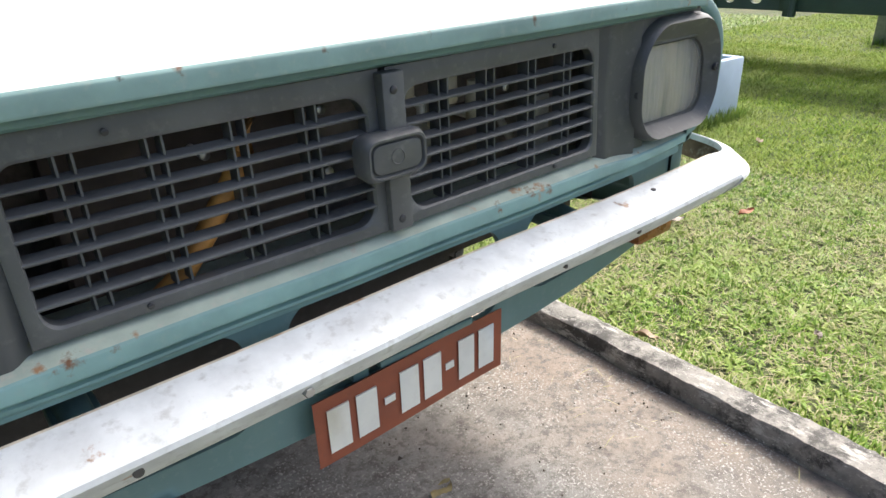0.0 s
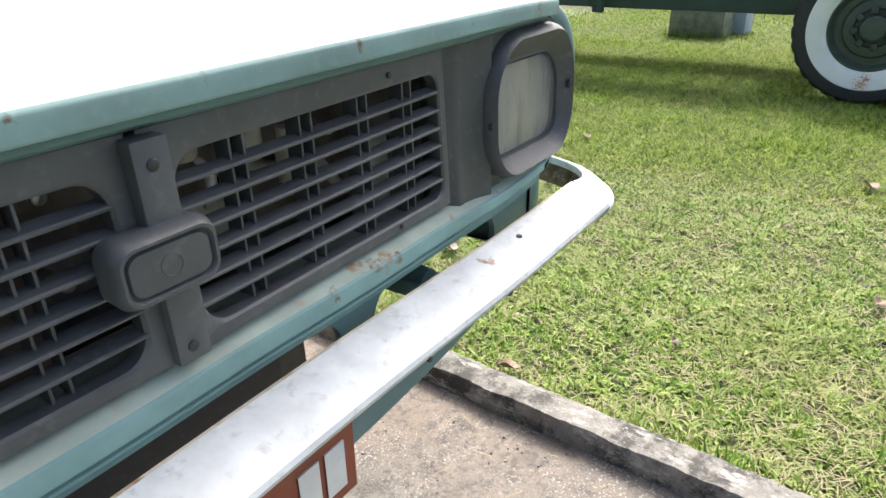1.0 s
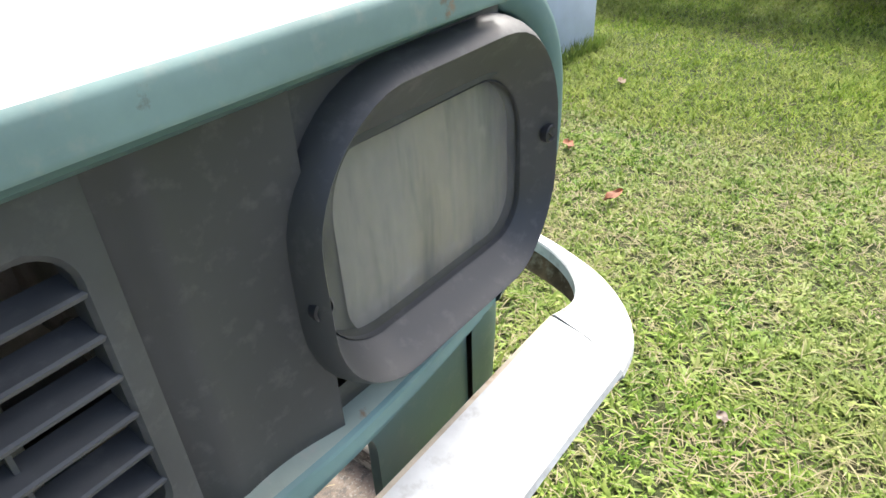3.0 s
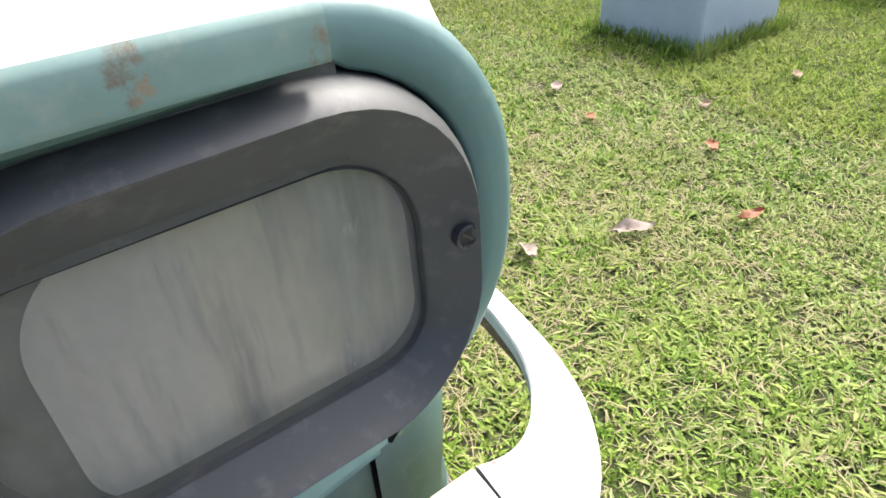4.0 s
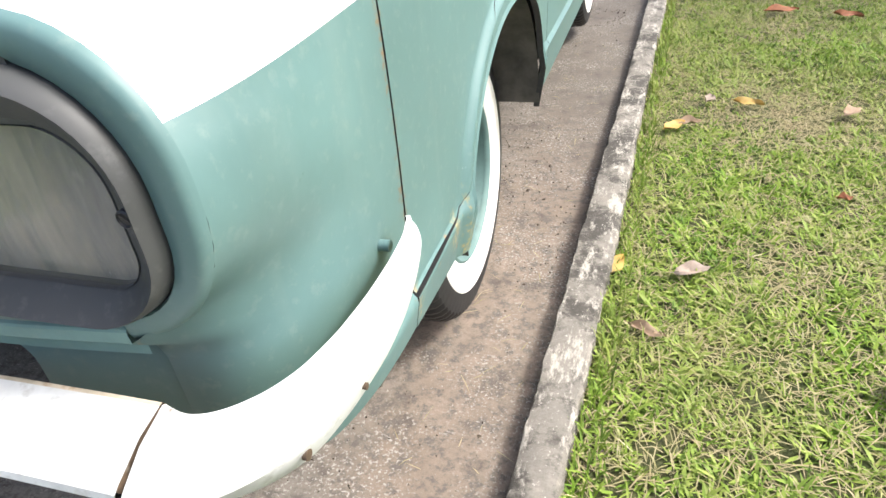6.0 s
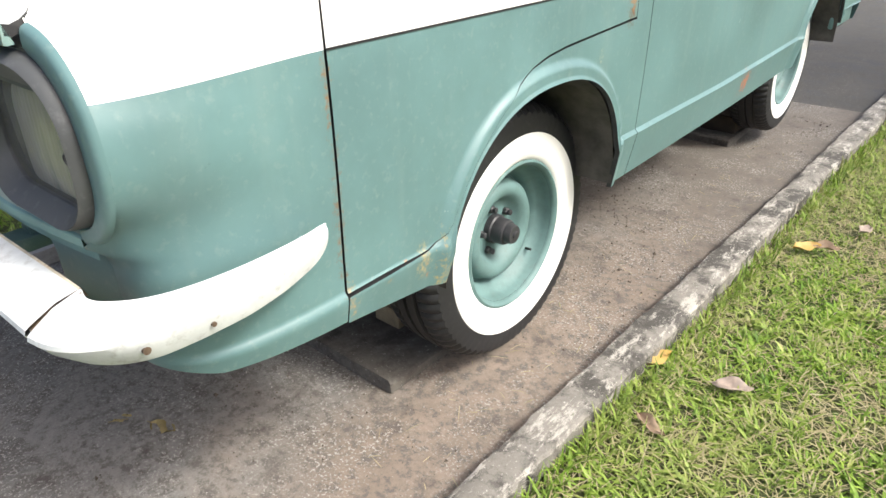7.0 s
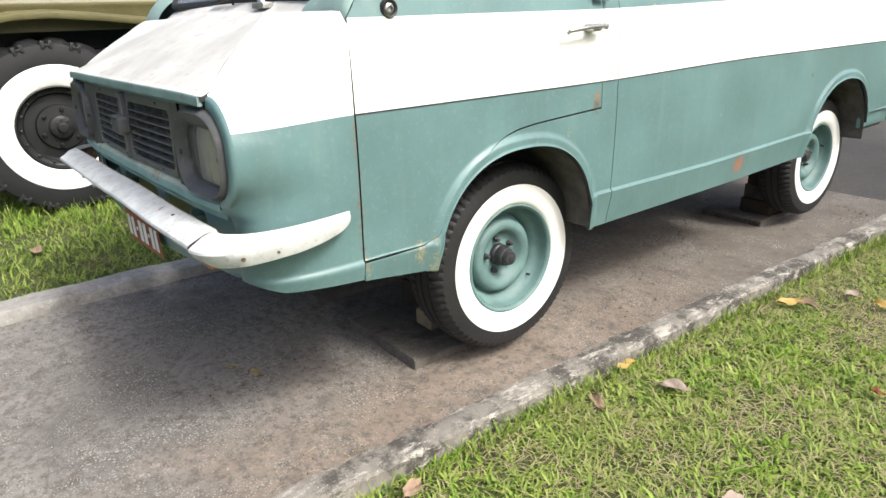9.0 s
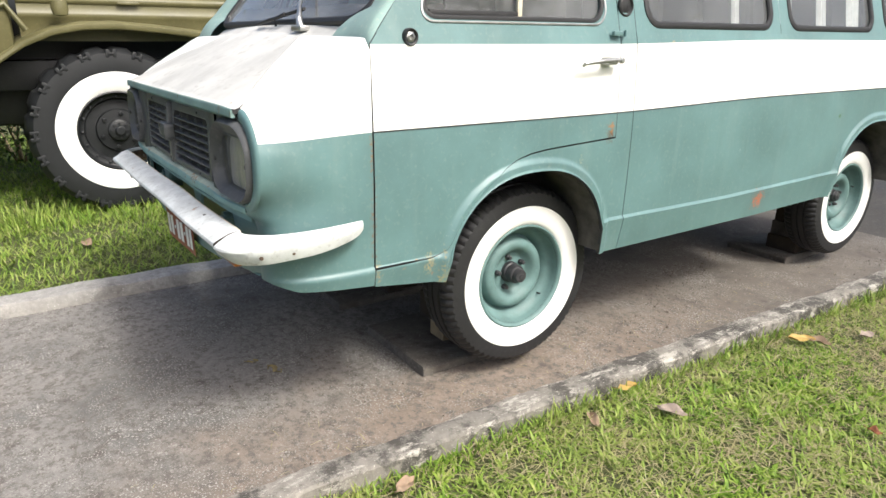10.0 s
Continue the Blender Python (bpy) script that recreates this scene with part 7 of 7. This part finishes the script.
GRIT = paint("pale grit", (0.34, 0.315, 0.285), 0.9, 0.3, (0.2, 0.17, 0.13), 0.4, 40.0)
CRUMB = paint("dark earth crumbs", (0.10, 0.08, 0.06), 0.95, 0.4, (0.16, 0.13, 0.10), 0.4, 40.0)
tagged(crumbs("grit", GRIT, 2600, (-1.0, 1.03, -2.4, 3.6), (0.001, 0.003), 61), "pale grit scattered over the concrete", "grit", kind="stuff")
tagged(crumbs("earth_crumbs", CRUMB, 4200, (0.2, 1.03, 0.0, 4.4), (0.0015, 0.005), 62, lambda x, y: 0.15 + 0.85 * max(0, math.sin(2.1 * y + 5 * x)) ** 2), "dark earth crumbs along the kerb", "debris", kind="stuff")
tagged(crumbs("earth_crumbs", CRUMB, 500, (1.19, 1.26, -1.2, 4.6), (0.003, 0.010), 63, None, 0.0), "dark earth crumbs beside the kerb", "debris", kind="stuff")


# ---- trees round the lawn ----
BARK = paint("tree bark", (0.12, 0.095, 0.07), 0.9, 0.3, (0.05, 0.04, 0.03), 0.5, 9.0, bumps=0.5)


def tree(x0, y0, h, r, seed):
    e = thing("tree", (x0, y0, -0.05), "broad leafy green tree at the edge of the lawn", "tree", "trees round the lawn")
    rng = np.random.default_rng(seed)
    t = M().tube([(x0, y0, -0.1), (x0 + 0.05, y0, h * 0.2), (x0 - 0.06, y0 + 0.05, h * 0.42), (x0 + 0.1, y0, h * 0.75)], [0.22, 0.17, 0.13, 0.04], seg=10)
    tips = []
    for k in range(11):
        a, z = 2.4 * k + rng.uniform(-0.4, 0.4), h * rng.uniform(0.28, 0.6)
        L = r * rng.uniform(0.55, 0.95)
        p1 = Vector((x0 + 0.45 * L * math.cos(a), y0 + 0.45 * L * math.sin(a), z + 0.25 * L))
        p2 = Vector((x0 + L * math.cos(a), y0 + L * math.sin(a), z + L * rng.uniform(0.3, 0.8)))
        t.tube([(x0, y0, z - 0.2), p1, p2], [0.08, 0.05, 0.015], seg=6)
        tips += [p1, p2, (p1 + p2) / 2]
    tips += [Vector((x0 + rng.uniform(-0.4, 0.4) * r, y0 + rng.uniform(-0.4, 0.4) * r, h * rng.uniform(0.7, 0.92))) for _ in range(9)]
    part("trunk", t, BARK, e)
    lv = M()
    for _ in range(2600):
        c = tips[int(rng.integers(len(tips)))] + Vector(rng.normal(0, 1, 3)) * (0.20 * r)
        L, W = rng.uniform(0.16, 0.34), rng.uniform(0.08, 0.16)
        R3 = Matrix.Rotation(rng.uniform(0, 6.28), 3, "Z") @ Matrix.Rotation(rng.uniform(-0.9, 0.9), 3, "Y") @ Matrix.Rotation(rng.uniform(-0.9, 0.9), 3, "X")
        lv.add([c + R3 @ Vector(p) for p in ((0, 0, 0), (L * 0.4, W * 0.5, 0.02), (L, 0, -0.03), (L * 0.4, -W * 0.5, 0.02))], [(0, 1, 2, 3)])
    tagged(part("crown", lv, HEDGE, e), kind="stuff")
    return e


# the 11.5 m tree is added out of view to shade the ground behind
for k, (x, y, h, r) in enumerate(((17, -9, 6.5, 2.6), (20, -3, 7.5, 3.0), (18.5, 3.5, 6.0, 2.6), (21, 9.5, 7.0, 3.0), (16, 16, 7.5, 3.0), (7.9, 7.7, 11.5, 3.2), (-16, -4, 7.5, 3.0), (-17, 5, 7.0, 3.0), (-10, 15, 7.0, 3.0))):
    tree(x, y, h, r, 70 + k)


# ---- fallen leaves ----
def leaf(x, y, length, width, turn, mat_, label, z=0.026, curl=0.5, tip=14):
    m = M()
    rows = []
    for k in range(9):
        t = k / 8
        w = width * (math.sin(math.pi * t ** 0.85) ** 0.8 if 0 < t < 1 else 0.02) * 0.5
        rows.append([((t - 0.5) * length, s * w * (1 + 0.12 * math.sin(11 * t + 2 * s + 30 * y)), curl * w * abs(s) ** 1.5 + 0.10 * length * (t - 0.5) ** 2 + 0.007 * math.sin(8 * t + 3 * s + 40 * x)) for s in (-1, -0.5, 0, 0.5, 1)])
    m.grid(rows)
    m.tube([(-0.5 * length - 0.012, 0, 0.006), (-0.5 * length, 0, 0.004)], 0.0012, seg=5)
    ob = new("fallen_leaf", m.mesh("fallen_leaf", mat_, 60))
    ob.matrix_world = Matrix.Translation((x, y, z)) @ Matrix.Rotation(radians(turn), 4, "Z") @ Matrix.Rotation(radians(tip), 4, "X")
    return tagged(ob, label, "leaf", "fallen leaves")


for x, y, L, W, a, mt, lb in (
    (1.432, 1.418, 0.115, 0.05, 25, LEAF_PALE, "dry pinkish tan leaf lying on the grass"), (1.315, 1.115, 0.11, 0.035, -20, LEAF_TAN, "dry brown leaf lying on the grass"), (1.205, 1.40, 0.12, 0.045, 70, LEAF_YELLOW, "yellow leaf lying beside the kerb"),
    (1.893, 1.005, 0.10, 0.05, 80, LEAF_PALE, "pale pink dry leaf lying on the grass"), (2.245, 0.87, 0.16, 0.055, -25, LEAF_PALE, "curled pale dry leaf lying on the grass"), (2.95, 1.06, 0.09, 0.05, 30, LEAF_BROWN, "red-brown dry leaf lying on the grass"),
    (2.605, 0.667, 0.12, 0.04, -10, LEAF_BROWN, "dark red-brown dry leaf lying on the grass"), (2.807, 1.585, 0.08, 0.045, 60, LEAF_BROWN, "brown dry leaf lying on the grass"), (2.75, 3.07, 0.10, 0.05, 10, LEAF_PALE, "pale dry leaf lying on the grass"),
    (1.675, 2.76, 0.13, 0.05, -15, LEAF_YELLOW, "yellow leaf lying on dry thatch"), (1.507, 2.79, 0.08, 0.05, 70, LEAF_PALE, "pale dry leaf lying on thatch"), (2.078, 2.70, 0.11, 0.06, 50, LEAF_TAN, "tan dry leaf lying on the grass"),
    (3.29, 1.325, 0.09, 0.04, 0, LEAF_TAN, "tan dry leaf lying on the grass"), (1.36, 2.475, 0.12, 0.05, 45, LEAF_YELLOW, "yellow-brown leaf lying beside the kerb"), (1.415, 2.52, 0.11, 0.05, 15, LEAF_TAN, "tan dry leaf lying on the grass"),
    (1.93, 1.94, 0.05, 0.03, 10, LEAF_BROWN, "small brown leaf lying on the grass"), (2.197, 1.838, 0.07, 0.035, 75, LEAF_PALE, "small pale leaf lying on the grass"), (2.957, 1.938, 0.10, 0.05, 20, LEAF_PALE, "pale dry leaf lying on the grass"),
    (2.185, 1.70, 0.06, 0.03, -40, LEAF_PALE, "small pale leaf lying on the grass"), (3.91, 1.25, 0.09, 0.045, 20, LEAF_TAN, "tan dry leaf lying on the grass"), (3.787, -0.45, 0.12, 0.07, 40, LEAF_TAN, "curled tan leaf lying on the grass"), (2.36, -0.61, 0.07, 0.04, 0, LEAF_TAN, "tan leaf lying on the grass"),
    (1.68, -0.067, 0.045, 0.03, 30, LEAF_PALE, "small pale leaf lying on the grass"), (1.249, 0.33, 0.09, 0.045, 110, LEAF_TAN, "brown-grey leaf lying beside the kerb"), (1.95, 4.25, 0.20, 0.07, 10, LEAF_BROWN, "curled red-brown dead leaf on the grass"), (2.3, 4.15, 0.16, 0.06, -25, LEAF_BROWN, "dead brown leaf on the grass"), (-2.0, -0.18, 0.12, 0.07, 20, LEAF_TAN, "tan dry leaf lying on the grass")):
    leaf(x, y, L, W, a, mt, lb)
for x, y, L, W, a in ((0.262, 0.265, 0.085, 0.05, 20), (0.141, 0.207, 0.05, 0.03, 70)):
    leaf(x, y, L, W, a, LEAF_OLD, "faded yellow-brown leaf lying flat on the concrete", z=0.003, curl=0.05, tip=2)
